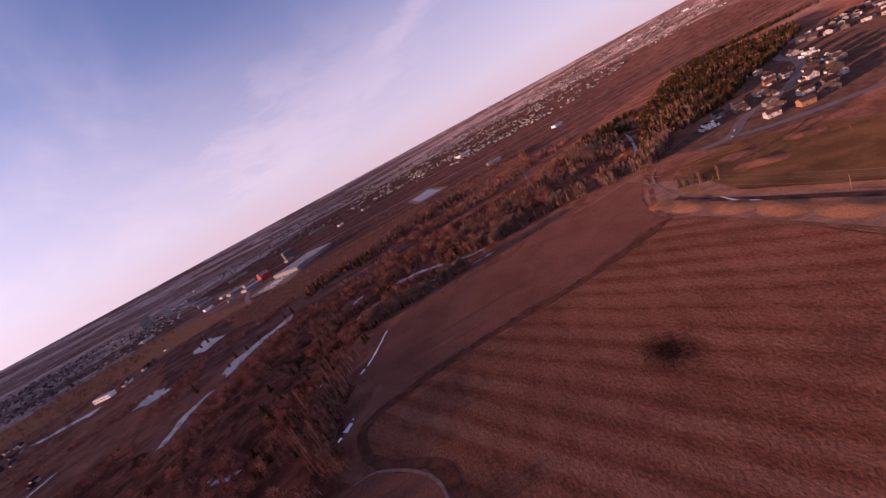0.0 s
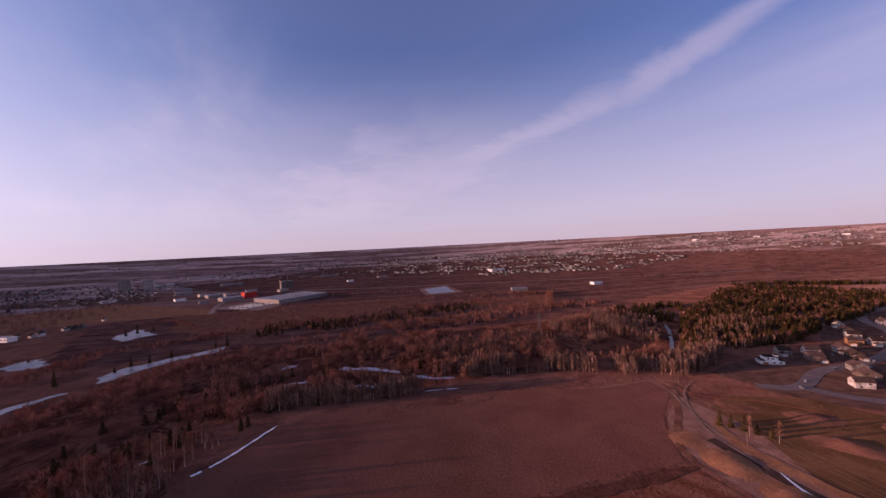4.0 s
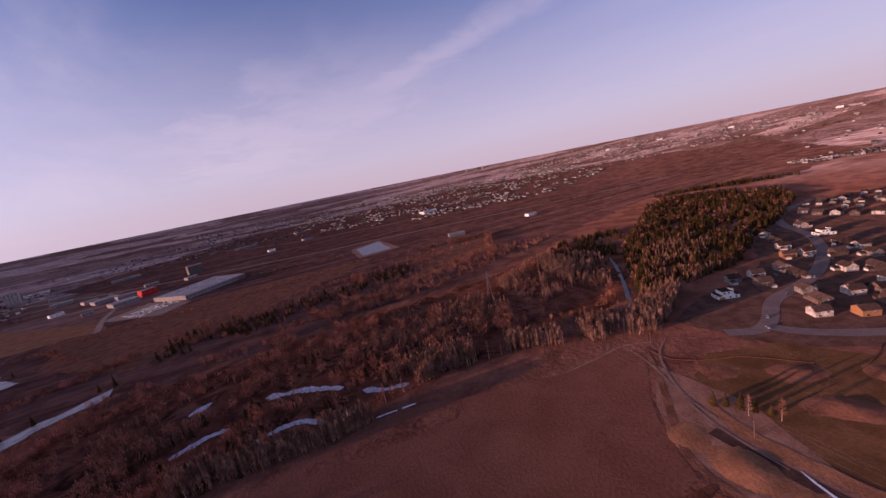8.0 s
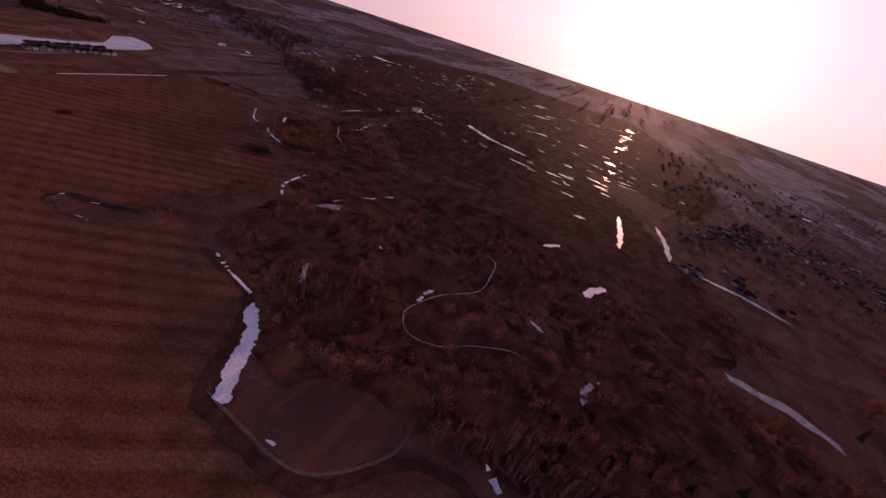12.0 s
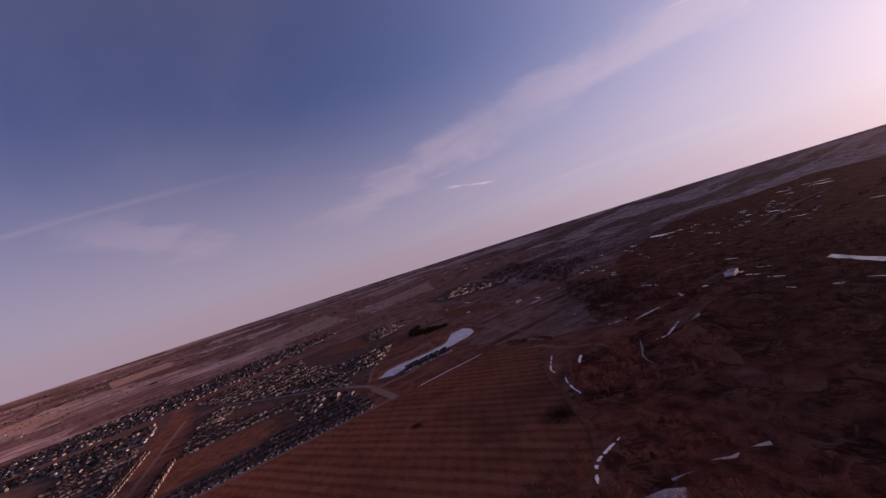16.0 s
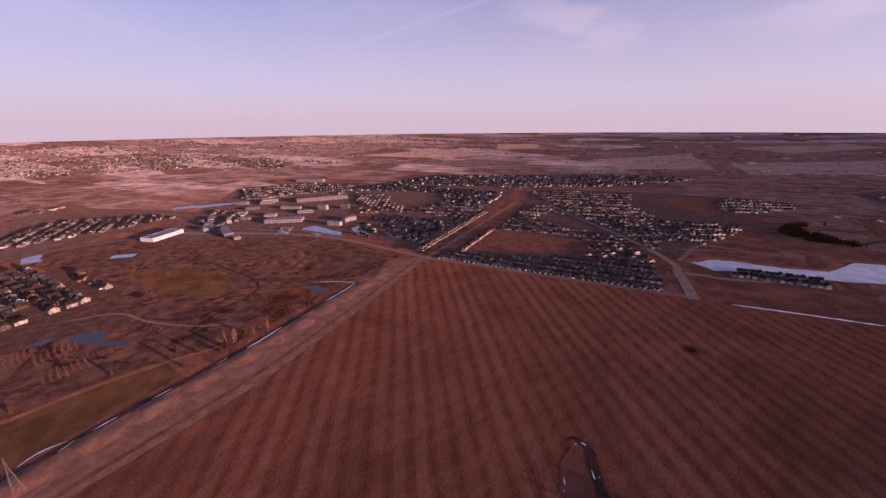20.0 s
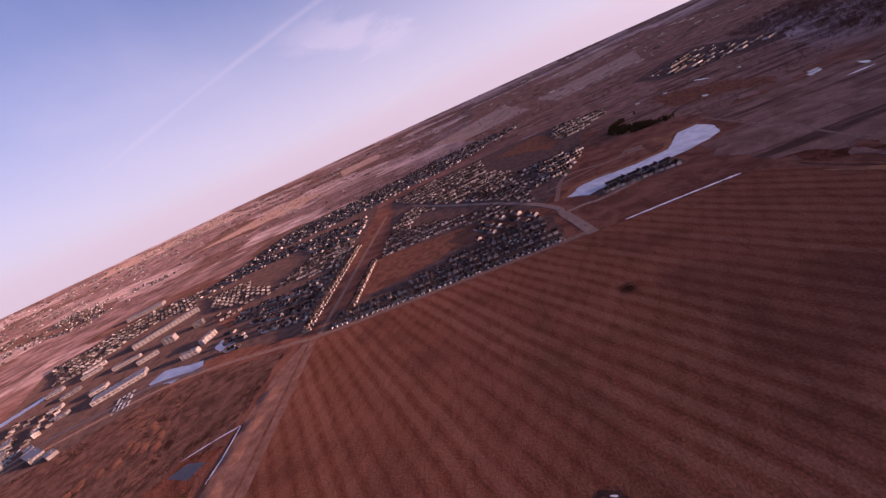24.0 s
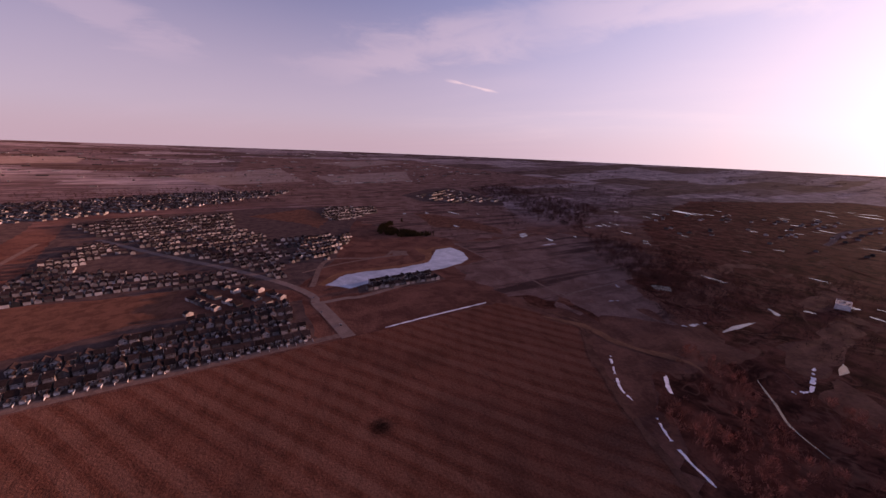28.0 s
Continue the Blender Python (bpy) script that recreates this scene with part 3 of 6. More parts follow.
# ---- verges, tracks, ditch and berm east of the fields ----
patch("verge_strip", [(133, -346), (122, -172), (119, -76), (129, 0), (137, 60), (141, 120), (134, 160), (140, 180), (152, 200), (178, 222), (182, 180), (166, 140), (176, 60), (172, 0), (165, -75), (165, -115), (167, -248), (163, -307), (150, -346)],
      M["verge"], 0.14, "bare reddish dirt verge along the ditch", "verge", wob=1.2)
# a real ditch, but its dark strip also paints in the berm's shadow
ribbon("ditch", [(156, 178), (158, 140), (168, 80), (173, 0), (169, -58), (166, -115), (167, -180), (168, -246)], 5.0, M["dark"], 0.24, "dark wet drainage ditch beside the field, berm shade in its colour", "ditch")
for k, line in enumerate([[(168, -246), (166, -215), (167, -195)], [(166, -140), (165, -120), (165, -104)], [(167, -90), (167, -80)], [(169, -50), (170, -38)], [(172, -20), (173, -8)], [(173, 0), (171, 8)], [(176, 2), (180, 12), (178, 22)],
                          [(213, -227), (190, -238), (168, -246)], [(160, 152), (157, 140), (158, 128)]]):
    ribbon("snow_drift", line, (1.3, 1.5, 1.0, 1.1, 1.3, 1.0, 1.2, 1.3, 1.2)[k], M["snow"], 0.34, "old snow lying along the drainage ditch", "snow", kind="", ragged=0.7, step=3)
ribbon("track", [(190, 240), (165, 207), (145, 184), (136, 165), (139, 120), (140, 60), (136, 0), (130, -76), (132, -172), (142, -346)], 3.2, M["dirt"], 0.22, "worn dirt track between field and berm", "track", ragged=0.3)


def berm(points, width, tall, mounds=0.0, cover="dirt"):
    """A long uneven bank of heaped earth."""
    line, width, tall = smooth_line(places(points), 5), width * K, tall * K
    verts, faces = [], []
    prof = [(-0.5, 0.0), (-0.3, 0.45), (-0.1, 0.95), (0.1, 1.0), (0.3, 0.5), (0.5, 0.0)]
    for i, q in enumerate(line):
        d = (line[min(i + 1, len(line) - 1)] - line[max(i - 1, 0)]).normalized()
        side = Vector((-d.y, d.x, 0))
        end = min(1.0, i / 4, (len(line) - 1 - i) / 4)
        lump = 0.65 + 0.75 * noise.noise((q.x / 19, q.y / 19, 5))
        if mounds:
            lump = 0.14 + 0.55 * (1 + math.sin(2 * math.pi * i * 5 / mounds)) * (0.8 + 0.5 * noise.noise((q.x / 30, q.y / 30, 2)))
        for u, h in prof:
            v = q + side * u * width
            verts.append(lay(v.x, v.y, -0.1 + tall * h * max(0.12, lump) * end + 0.25 * noise.noise((v.x / 3, v.y / 3, 1))))
    m = len(prof)
    for i in range(len(line) - 1):
        for j in range(m - 1):
            a = i * m + j
            faces.append((a, a + m, a + m + 1, a + 1))
    ob = mesh_object("berm", verts, [f[::-1] for f in faces], M[cover])
    for f in ob.data.polygons:
        f.use_smooth = True
    return tagged(ob, "long grassy bank of heaped earth, sunlit on one side", "berm", kind="structure")


for heap in ([(186, 205), (196, 200), (206, 196)], [(206, 186), (216, 182), (228, 176)], [(192, 170), (204, 160), (212, 148)], [(222, 214), (232, 206)], [(236, 170), (246, 150)]):
    berm(heap, 16, 2.4)
for x, y in ((290, -262), (276, -258), (266, -268), (300, -250), (312, -244), (284, -280), (326, -236), (260, -254), (295, -290), (330, -226), (270, -282), (306, -270)):
    berm([(x, y), (x + 8, y - 4), (x + 15, y - 12)], 12, 2.2)
berm([(147, 190), (148, 166), (150, 138), (153, 104), (158, 60)], 19, 1.3, 34.0, "tan")
ribbon("verge", [(172, 192), (166, 178), (164, 160), (166, 142), (170, 122), (176, 90), (180, 50)], 6, M["tan"], 0.32, "tan grass strip beside the drainage ditch", "verge", ragged=0.5)
berm([(163, 60), (164, 20), (159, -50), (155, -115), (156, -200), (155, -300)], 22, 1.3, 44.0, "verge")
patch("rough_ground", [(172, -346), (176, -240), (180, -110), (206, -70), (236, 0), (330, 30), (360, -20), (400, -80), (480, -110), (640, -120), (630, -230), (560, -300), (440, -356), (300, -366)], M["rough"], 0.11, "rough brown grass east of the ditch", "ground", wob=4)
patch("turf", [(182, 205), (205, 214), (240, 200), (252, 172), (262, 120), (252, 60), (236, 15), (220, -32), (204, -66), (178, -62), (179, 0), (180, 60), (172, 130), (168, 160)], M["green"], 0.12,
      "greenish dormant turf behind the houses", "grass", wob=2)
ribbon("footpath", [(240, 40), (231, 13), (219, -32), (203, -68), (186, -100)], 4.5, M["tan"], 0.2, "pale dry grass bank beside the turf", "verge", ragged=0.4)
patch("wet_hollow", [(233, -201), (209, -228), (172, -226), (190, -165), (215, -150)], M["brush"], 0.15, "dark wet hollow with standing meltwater", "ground", wob=8)
patch("pool", [(214, -212), (204, -222), (182, -218), (190, -205)], M["mud"], 0.2, "shallow pool of blue meltwater", "water", wob=3)
for pts in ([(321, -52), (310, -66), (293, -70), (286, -58), (300, -46)], [(283, -60), (262, -72), (258, -68), (278, -54)], [(336, -40), (326, -46), (322, -36), (332, -30)]):
    patch("pool", pts, M["mud"], 0.2, "shallow pool of dull meltwater on bare ground", "water", wob=3)
for pts in ([(540, -182), (516, -200), (505, -190), (525, -172)], [(640, -140), (600, -128), (610, -112), (640, -120)], [(402, -398), (396, -418), (320, -404), (312, -388), (348, -376), (388, -386)],
            [(324, -430), (322, -448), (290, -438), (284, -420), (300, -410)], [(790, -400), (740, -440), (700, -520), (715, -530), (760, -460), (800, -420)]):
    patch("pond", pts, M["ice"], 0.2, "small storm pond with grey-blue ice", "water", wob=4)
ribbon("perimeter_road", [(640, -250), (480, -330), (330, -372), (170, -357), (133, -351), (0, -353), (-150, -355), (-172, -357)], 7.0, M["gravel"], 0.26, "pale gravel road along the edge of the houses", "road")
ribbon("boulevard", [(133, -352), (131, -420), (128, -560), (121, -780)], 6.0, M["gravel"], 0.2, "pale path along the open strip between houses", "path")
ribbon("side_road", [(-168, -350), (-165, -390), (-161, -428)], 11.0, M["asphalt"], 0.3, "wide asphalt road ending at the field", "road")
ribbon("snow_line", [(-199, -352), (-250, -355), (-308, -357)], 2.0, M["snow"], 0.34, "thin straight line of drifted snow", "snow", kind="", ragged=0.75, step=3)
patch("lake", [(-180, -470), (-200, -450), (-258, -462), (-319, -466), (-357, -476), (-378, -488), (-390, -520), (-390, -550), (-360, -548), (-338, -520), (-321, -497), (-275, -492), (-209, -494)],
      M["ice"], 0.22, "frozen storm lake with pale grey-blue ice", "lake", wob=3)
ribbon("lake_bank", [(-176, -470), (-186, -482), (-209, -500), (-275, -498), (-318, -503), (-334, -524), (-358, -556), (-395, -556)], 8, M["tan"], 0.16, "tan grass bank round the frozen lake", "bank")
patch("open_lot", [(90, -432), (-40, -440), (-50, -512), (85, -522)], M["dirt"], 0.12, "bare brown lot between rows of houses", "ground", wob=2)

# ---- ravine and wetland to the north-west ----
ribbon("creek", [(-576, -222), (-560, -208), (-528, -207), (-500, -214), (-465, -217)], 5, M["creek"], 0.6, "winding creek under broken grey ice", "creek", ragged=0.6)
ribbon("creek", [(-403, -170), (-380, -152), (-363, -140), (-350, -120)], 1.6, M["mud"], 0.6, "winding creek under broken grey ice", "creek", ragged=0.6)
ribbon("creek", [(-250, 100), (-246, 109), (-225, 112), (-198, 111), (-173, 92), (-150, 83), (-140, 84), (-130, 93), (-133, 111), (-146, 126), (-158, 147), (-157, 160)], 0.55, M["creek"], 1.3, "winding creek under broken grey ice", "creek", ragged=0.9, step=4)
for pts in ([(-197, -27), (-203, -19), (-211, -19), (-208, -26)], [(-214, -25), (-224, -20), (-232, -21), (-222, -26)], [(-238, -18), (-250, -11), (-262, -11), (-254, -15)], [(-268, -8), (-276, -3), (-282, -5)]):
    patch("marsh_pool", pts, M["creek"], 0.5, "shallow marsh pool under dull ice", "pond", wob=9, step=12)
ribbon("creek", [(312, 392), (296, 368), (271, 335), (250, 310), (227, 284)], 3.2, M["mud"], 0.6, "creek bend between dark spruces", "creek", ragged=0.6)
SNOW = [
    [(-108, -22), (-101, -2), (-95, 20), (-84, 26)],
    [(-90, 24), (-80, 36), (-74, 40), (-64, 45), (-54, 51), (-48, 58)],
    [(-46, 80), (-47, 86)],
    [(-76, 165), (-81, 158), (-85, 154)],
    [(-46, 244), (-55, 226), (-63, 212), (-72, 203)],
    [(37, 272), (48, 272), (60, 271)],
    [(-234, -73), (-207, -69), (-190, -56)],
    [(-82, -114), (-84, -117)],
    [(-86, -119), (-90, -118)],
    [(-93, -103), (-95, -98)],
    [(-95, -106), (-97, -100)],
    [(-81, -93), (-82, -89)]]
SNOW += [
    [(-82, -86), (-83, -81)],
    [(-331, -236), (-311, -218), (-300, -206), (-296, -196)],
    [(-294, -180), (-286, -170), (-279, -158), (-272, -140)],
    [(-343, -201), (-334, -196), (-324, -187)],
    [(-455, -154), (-430, -148), (-415, -145)],
    [(-403, -152), (-415, -146)],
    [(-103, 223), (-97, 228)],
    [(-253, 181), (-268, 187), (-280, 196)],
    [(-192, 150), (-188, 160)],
    [(-188, 36), (-182, 42)],
    [(-309, 136), (-326, 150)]]
WIDE = (2.0, 6.0, 1.6, 2.4, 1.4, 1.0, 2.0, 1.2, 1.2, 1.2, 1.0, 0.8, 0.7, 1.6, 1.6, 2.6, 2.4, 2.4, 1.0, 6.0, 3.5, 3.0, 4.0)
for line, w in zip(SNOW, WIDE):
    ribbon("snow_drift", line, w, M["snow"], 0.50, "leftover snow drift on brown grass", "snow", kind="", ragged=1.0 if w < 4 else 0.72, step=1.1)
SWAMP = [[(-33, 288), (-20, 297), (-7, 300), (4, 295), (12, 286)], [(-25, 341), (0, 334), (24, 321)], [(35, 310), (48, 300), (62, 297)], [(-72, 311), (-58, 318), (-43, 321)], [(-72, 350), (-60, 358)], [(18, 290), (28, 287)]]
for line in SWAMP:
    ribbon("marsh_ice", line, 5.2, M["slush"], 0.55, "broken ice among the dry marsh reeds", "ice", kind="", ragged=0.74, step=1.1)
for pts in ([(-240, 276), (-232, 286), (-224, 312), (-214, 338), (-222, 340), (-236, 312)], [(-205, 355), (-222, 370), (-206, 402), (-150, 446), (-146, 430), (-190, 392)],
            [(-315, 536), (-321, 598), (-270, 545), (-291, 518)], [(-344, 430), (-333, 463), (-296, 428), (-310, 420)], [(-560, 556), (-450, 545), (-448, 530), (-534, 540)]):
    patch("oxbow_ice", pts, M["oxbow"], 0.35, "narrow oxbow pond with blue-grey ice", "pond", wob=8, step=12)
ribbon("ditch", [(-78, -117), (-83, -121), (-89, -119), (-93, -109), (-96, -99), (-100, -90), (-105, -80)], 5.0, M["dark"], 0.24, "dark wet hook-shaped ditch in the stubble field", "ditch", ragged=0.5)
patch("grass_notch", [(-80, -114), (-87, -113), (-90, -103), (-94, -92), (-97, -83), (-89, -77), (-81, -86), (-79, -100)], M["fallow"], 0.2, "reddish grass island in the notch", "grass", wob=4, step=12)
for pts in ([(-468, -146), (-482, -142), (-468, -134), (-462, -140)], [(-515, -314), (-530, -300), (-520, -288), (-506, -300)]):
    patch("marsh_pool", pts, M["mud"], 0.4, "shallow marsh pool under dull ice", "pond", wob=8, step=12)
patch("store_pond", [(98, 845), (150, 880), (153, 762), (100, 758)], M["oxbow"], 0.3, "square settling pond with pale ice", "pond", wob=3)
patch("pond_bank", [(88, 860), (155, 900), (168, 750), (90, 742)], M["gravel"], 0.15, "bare gravel bank round the settling pond", "bank", wob=3)

# fields and clearings north and west
patch("tan_field", [(-884, 827), (-551, 945), (-300, 760), (-260, 700), (-407, 690), (-682, 640)], M["tan"], 0.15, "long tan stubble field", "field", wob=6)
patch("small_field", [(158, 629), (300, 645), (231, 529), (127, 507)], M["dirt"], 0.15, "small reddish field between hedges", "field", wob=3)
patch("pale_field", [(1290, -1640), (940, -2180), (640, -1900), (760, -1700)], M["pale"], 0.4, "large pale stubble field", "field", wob=8, step=120)
for pts in ([(40, -1837), (-385, -2216), (-391, -1604), (-84, -1510)], [(1154, -1820), (1057, -2137), (870, -1995), (830, -1764)], [(-473, -1813), (-1021, -2033), (-829, -1581), (-469, -1474)],
            [(780, -2709), (460, -2781), (422, -2405), (640, -2264)], [(-654, -2627), (-1242, -2926), (-1289, -2665), (-814, -2316)], [(2796, -2661), (1979, -3189), (1606, -2778), (2506, -2261)]):
    patch("pale_field", pts, M["pale"], 0.8, "broad pale stubble field near the horizon", "field", wob=8, step=120)
patch("meadow", [(-150, 480), (-60, 560), (60, 650), (120, 720), (-120, 740), (-320, 690), (-260, 560)], M["dirt"], 0.12, "open tan meadow below the store", "field", wob=8)

# ponds and floods far to the west that catch the low sun
pr = random.Random(21)
FLOODS = [
    (-582, 103, 16, 8),
    (-650, 163, 20, 8),
    (-692, 211, 14, 5),
    (-506, 136, 11, 6),
    (-600, 60, 10, 5),
    (-1529, -95, 40, 10),
    (-1242, -30, 22, 7),
    (-1757, 254, 30, 16),
    (-1172, 212, 14, 8),
    (-1221, -600, 30, 9),
    (-1005, -279, 34, 8),
    (-1680, -361, 40, 9),
    (-1086, -633, 20, 7),
    (-1200, -612, 40, 10),
    (-980, -300, 30, 7),
    (-1004, -271, 22, 6),
    (-836, -578, 12, 5),
    (-1692, -456, 34, 8)]
FLOODS += [(-1756, -378, 30, 8), (-432, 159, 10, 6), (-1510, 228, 34, 12), (-781, 194, 12, 6)]
for k in range(110):
    FLOODS.append((-560 - 1400 * pr.random() ** 1.2, pr.uniform(-620, 360), pr.uniform(5, 20), pr.uniform(2.0, 5.5)))
for k in range(45):
    u, v = pr.random(), pr.random()
    FLOODS.append((-480 - 250 * v - 1200 * u ** 1.5, 80 + 160 * v - 200 * u * (1 - v) + 60 * u, pr.uniform(5, 16), pr.uniform(2.0, 5.0)))
for x, y, L, w in FLOODS:
    L, w = 0.8 * L, 0.62 * w
    an = pr.uniform(-0.35, 0.35) + math.pi / 2
    pts = []
    for q in range(12):
        u, v = L * math.cos(q * math.pi / 6) * pr.uniform(0.55, 1.2), w * math.sin(q * math.pi / 6) * pr.uniform(0.45, 1.3)
        pts.append((x + u * math.cos(an) - v * math.sin(an), y + u * math.sin(an) + v * math.cos(an)))
    patch("flood_pool", pts, M["water"], 0.5, "meltwater pool on the western flats", "pool", kind="", step=200)
patch("flood_pool", [(-705, -90), (-660, -30), (-640, 44), (-630, 40), (-648, -34), (-690, -92)], M["water"], 0.5, "long meltwater pool on the western flats", "pool", kind="", wob=3)
for line in ([(-500, 206), (-440, 208), (-386, 207)], [(-524, 256), (-470, 262), (-410, 262)], [(-405, 285), (-398, 330), (-380, 370)]):
    ribbon("wet_street", line, 6, M["slush"], 0.45, "street among the western houses, wet with melting snow", "road", ragged=0.9)
ribbon("farm_road", [(-700, 215), (-1000, 214), (-1200, 214)], 3, M["gravel"], 0.45, "straight farm road across the flats", "road")
patch("grass_lobe", [(-46, 60), (-42, 92), (-48, 107), (-64, 121), (-80, 118), (-86, 100), (-80, 80), (-60, 62)], M["fallow"], 0.34, "reddish grass knoll beside the field", "grass", wob=5, step=9)
ribbon("headland", [(-108, -88), (-128, -92), (-158, -78), (-192, -64), (-228, -90), (-264, -152), (-284, -190), (-318, -240), (-352, -280)], 5, M["dirt"], 0.42, "worn dirt headland round the field", "track", ragged=0.6)
RIM = [(-108, -30), (-98, 15), (-70, 36), (-48, 48), (-44, 64), (-41, 92), (-48, 108), (-64, 122), (-74, 138), (-72, 153), (-54, 160), (0, 163), (60, 158), (132, 163)]
for shift, wide, shade in ((1.6, 5.5, "worn"), (0.2, 1.0, "dark")):
    ribbon("headland", [(x + shift * 1.2, y - shift * (1 if y > 120 else 0)) for x, y in RIM], wide, M[shade], 0.36 + wide / 200, "dark wheel-worn band along the edge of the field", "track", ragged=0.6 if wide > 2 else 1.0, step=4)
ribbon("headland", [(-48, 48), (-46, 62), (-43, 92), (-50, 107), (-66, 120), (-78, 122)], 1.3, M["gravel"], 0.46, "pale worn footpath along the field", "track", ragged=0.5, step=3)
for line in ([(181, 246), (176, 222), (161, 184), (158, 154)], [(204, 238), (186, 226), (168, 200), (163, 176)], [(138, 244), (160, 245), (182, 246), (200, 236)]):
    ribbon("wheel_track", line, 1.2, M["gravel"], 0.3, "pale wheel track in the dirt", "track", ragged=0.6, step=4)
# ground under the housing districts, and their streets
yard_dz = 0.15
for pts in ([(125, -356), (-146, -356), (-150, -440), (-30, -445), (20, -425), (125, -398)], [(88, -526), (-60, -510), (-150, -470), (-215, -560), (-300, -760), (-420, -980), (-180, -1010), (130, -960), (92, -640)],
            [(150, -365), (290, -405), (330, -470), (345, -560), (445, -560), (560, -700), (600, -760), (520, -1150), (180, -1010), (160, -860)], [(-205, -430), (-306, -430), (-306, -462), (-210, -464)],
            [(640, -100), (740, -130), (980, -180), (1040, -320), (780, -390), (700, -400), (660, -200)], [(430, -310), (600, -240), (690, -380), (900, -640), (780, -830), (560, -840), (420, -560), (330, -480), (300, -400)]):
    yard_dz += 0.006
    patch("yards", pts, M["suburb"], yard_dz, "grey yards and streets of the housing district", "ground", wob=4, step=60)
ribbon("main_street", [(-160, -428), (-161, -446), (-141, -494), (-95, -566), (-12, -676), (60, -780)], 8, M["asphalt"], 0.4, "asphalt main street through the houses", "road")
ribbon("lake_lane", [(-162, -424), (-190, -426), (-209, -424), (-300, -447)], 6, M["asphalt"], 0.42, "asphalt lane to the lake houses", "road")
ribbon("bank_road", [(-166, -470), (-204, -556), (-260, -545), (-311, -544)], 6, M["gravel"], 0.4, "pale gravel road behind the lake", "road")

# rough ground east of the ditch: a loop of path, brushy mounds, furrowed plots
ribbon("footpath", [(468, -190), (406, -218), (330, -212), (284, -204), (258, -190), (248, -166), (249, -136), (262, -110), (300, -96)], 3.0, M["dark"], 0.24, "dark worn path looping over rough ground", "path", ragged=0.4)
ribbon("footpath", [(360, -60), (330, -92), (282, -96), (236, -110), (206, -130)], 2.5, M["gravel"], 0.24, "pale footpath to the ditch", "path", ragged=0.4)
ribbon("perimeter_road", [(300, -378), (389, -386), (440, -365), (500, -350), (560, -300), (620, -215), (655, -120), (640, -40)], 8.0, M["asphalt"], 0.3, "asphalt road past the shops", "road")
patch("green_bank", [(447, -152), (400, -190), (341, -200), (283, -180), (275, -160), (333, -138)], M["green"], 0.16, "dull green rough grass", "grass", wob=8)
for x, y, a in ((355, -268, 20), (300, -246, 40), (420, -170, 70), (392, -176, 10), (345, -170, 50), (318, -176, 120), (300, -160, 30), (330, -120, 60), (290, -130, 10), (270, -150, 80), (380, -140, 30), (430, -140, 100), (410, -200, 20), (460, -220, 50), (360, -230, 0)):
    c, w = math.cos(radians(a)), math.sin(radians(a))
    berm([(x - 9 * c, y - 9 * w), (x, y + 1.5), (x + 9 * c, y + 9 * w)], 9, 1.6)
for x, y in ((300, -36), (262, -28), (318, -16)):
    for k in range(7):
        berm([(x - 16, y - 10 + k * 4), (x, y - 12 + k * 4), (x + 15, y - 17 + k * 4)], 2.6, 0.9)

# the land south-west of the field: tracks, pasture, wet hollows, a strip of yards
patch("open_field", [(-140, -912), (-226, -801), (-238, -755), (-291, -856), (-259, -976)], M["dirt"], 0.5, "bare brown field among the houses", "field", wob=6, step=60)
patch("pasture", [(-430, -566), (-518, -563), (-494, -441), (-477, -366), (-409, -355), (-407, -444)], M["fallow"], 0.22, "reddish-brown pasture beyond the lake", "field", wob=9)
patch("pasture", [(-475, -845), (-517, -800), (-547, -729), (-555, -637), (-527, -594), (-495, -657), (-442, -696)], M["dirt"], 0.24, "rusty rough ground beside the yards", "ground", wob=6)
ribbon("field_track", [(-411, -582), (-478, -562), (-526, -572), (-600, -580)], 3.5, M["gravel"], 0.4, "pale dirt track between pastures", "track", ragged=0.4)
ribbon("field_track", [(-409, -579), (-404, -500), (-402, -416), (-394, -341), (-414, -337), (-453, -337), (-493, -335)], 3.5, M["gravel"], 0.4, "pale dirt track along the pasture", "track", ragged=0.4)
ribbon("field_track", [(-335, -309), (-354, -275), (-354, -242), (-377, -203), (-373, -190)], 7, M["tan"], 0.5, "tan grassy slope above the ravine", "bank", ragged=0.7)
ribbon("field_track", [(-340, -347), (-348, -310), (-357, -286), (-343, -262), (-324, -250), (-307, -232)], 4, M["dirt"], 0.46, "worn dirt track round the field corner", "track", ragged=0.5)
patch("wet_hollow", [(-344, -358), (-360, -352), (-375, -327), (-361, -319), (-346, -322)], M["brush"], 0.3, "dark wet hollow beside the field", "ground", wob=10)
patch("wet_hollow", [(-384, -341), (-390, -323), (-382, -286), (-374, -280), (-375, -327)], M["brush"], 0.31, "dark wet hollow beside the field", "ground", wob=8)
patch("marsh_pool", [(-558, -586), (-574, -585), (-561, -566), (-544, -561)], M["creek"], 0.4, "dull grey pond in the pasture", "pond", wob=4)
ribbon("snow_drift", [(-536, -506), (-550, -505), (-566, -505)], 4, M["snow"], 0.45, "bright snow drift on the pasture", "snow", kind="", ragged=0.5, step=2)
patch("sand_spit", [(-337, -574), (-347, -554), (-342, -525), (-333, -523), (-330, -545)], M["tan"], 0.27, "tan spit of earth in the frozen lake", "bank", wob=2, step=12)
ribbon("bank_road", [(-166, -520), (-215, -536), (-247, -541), (-279, -546), (-297, -565)], 4, M["gravel"], 0.44, "pale gravel lane behind the lake", "road")
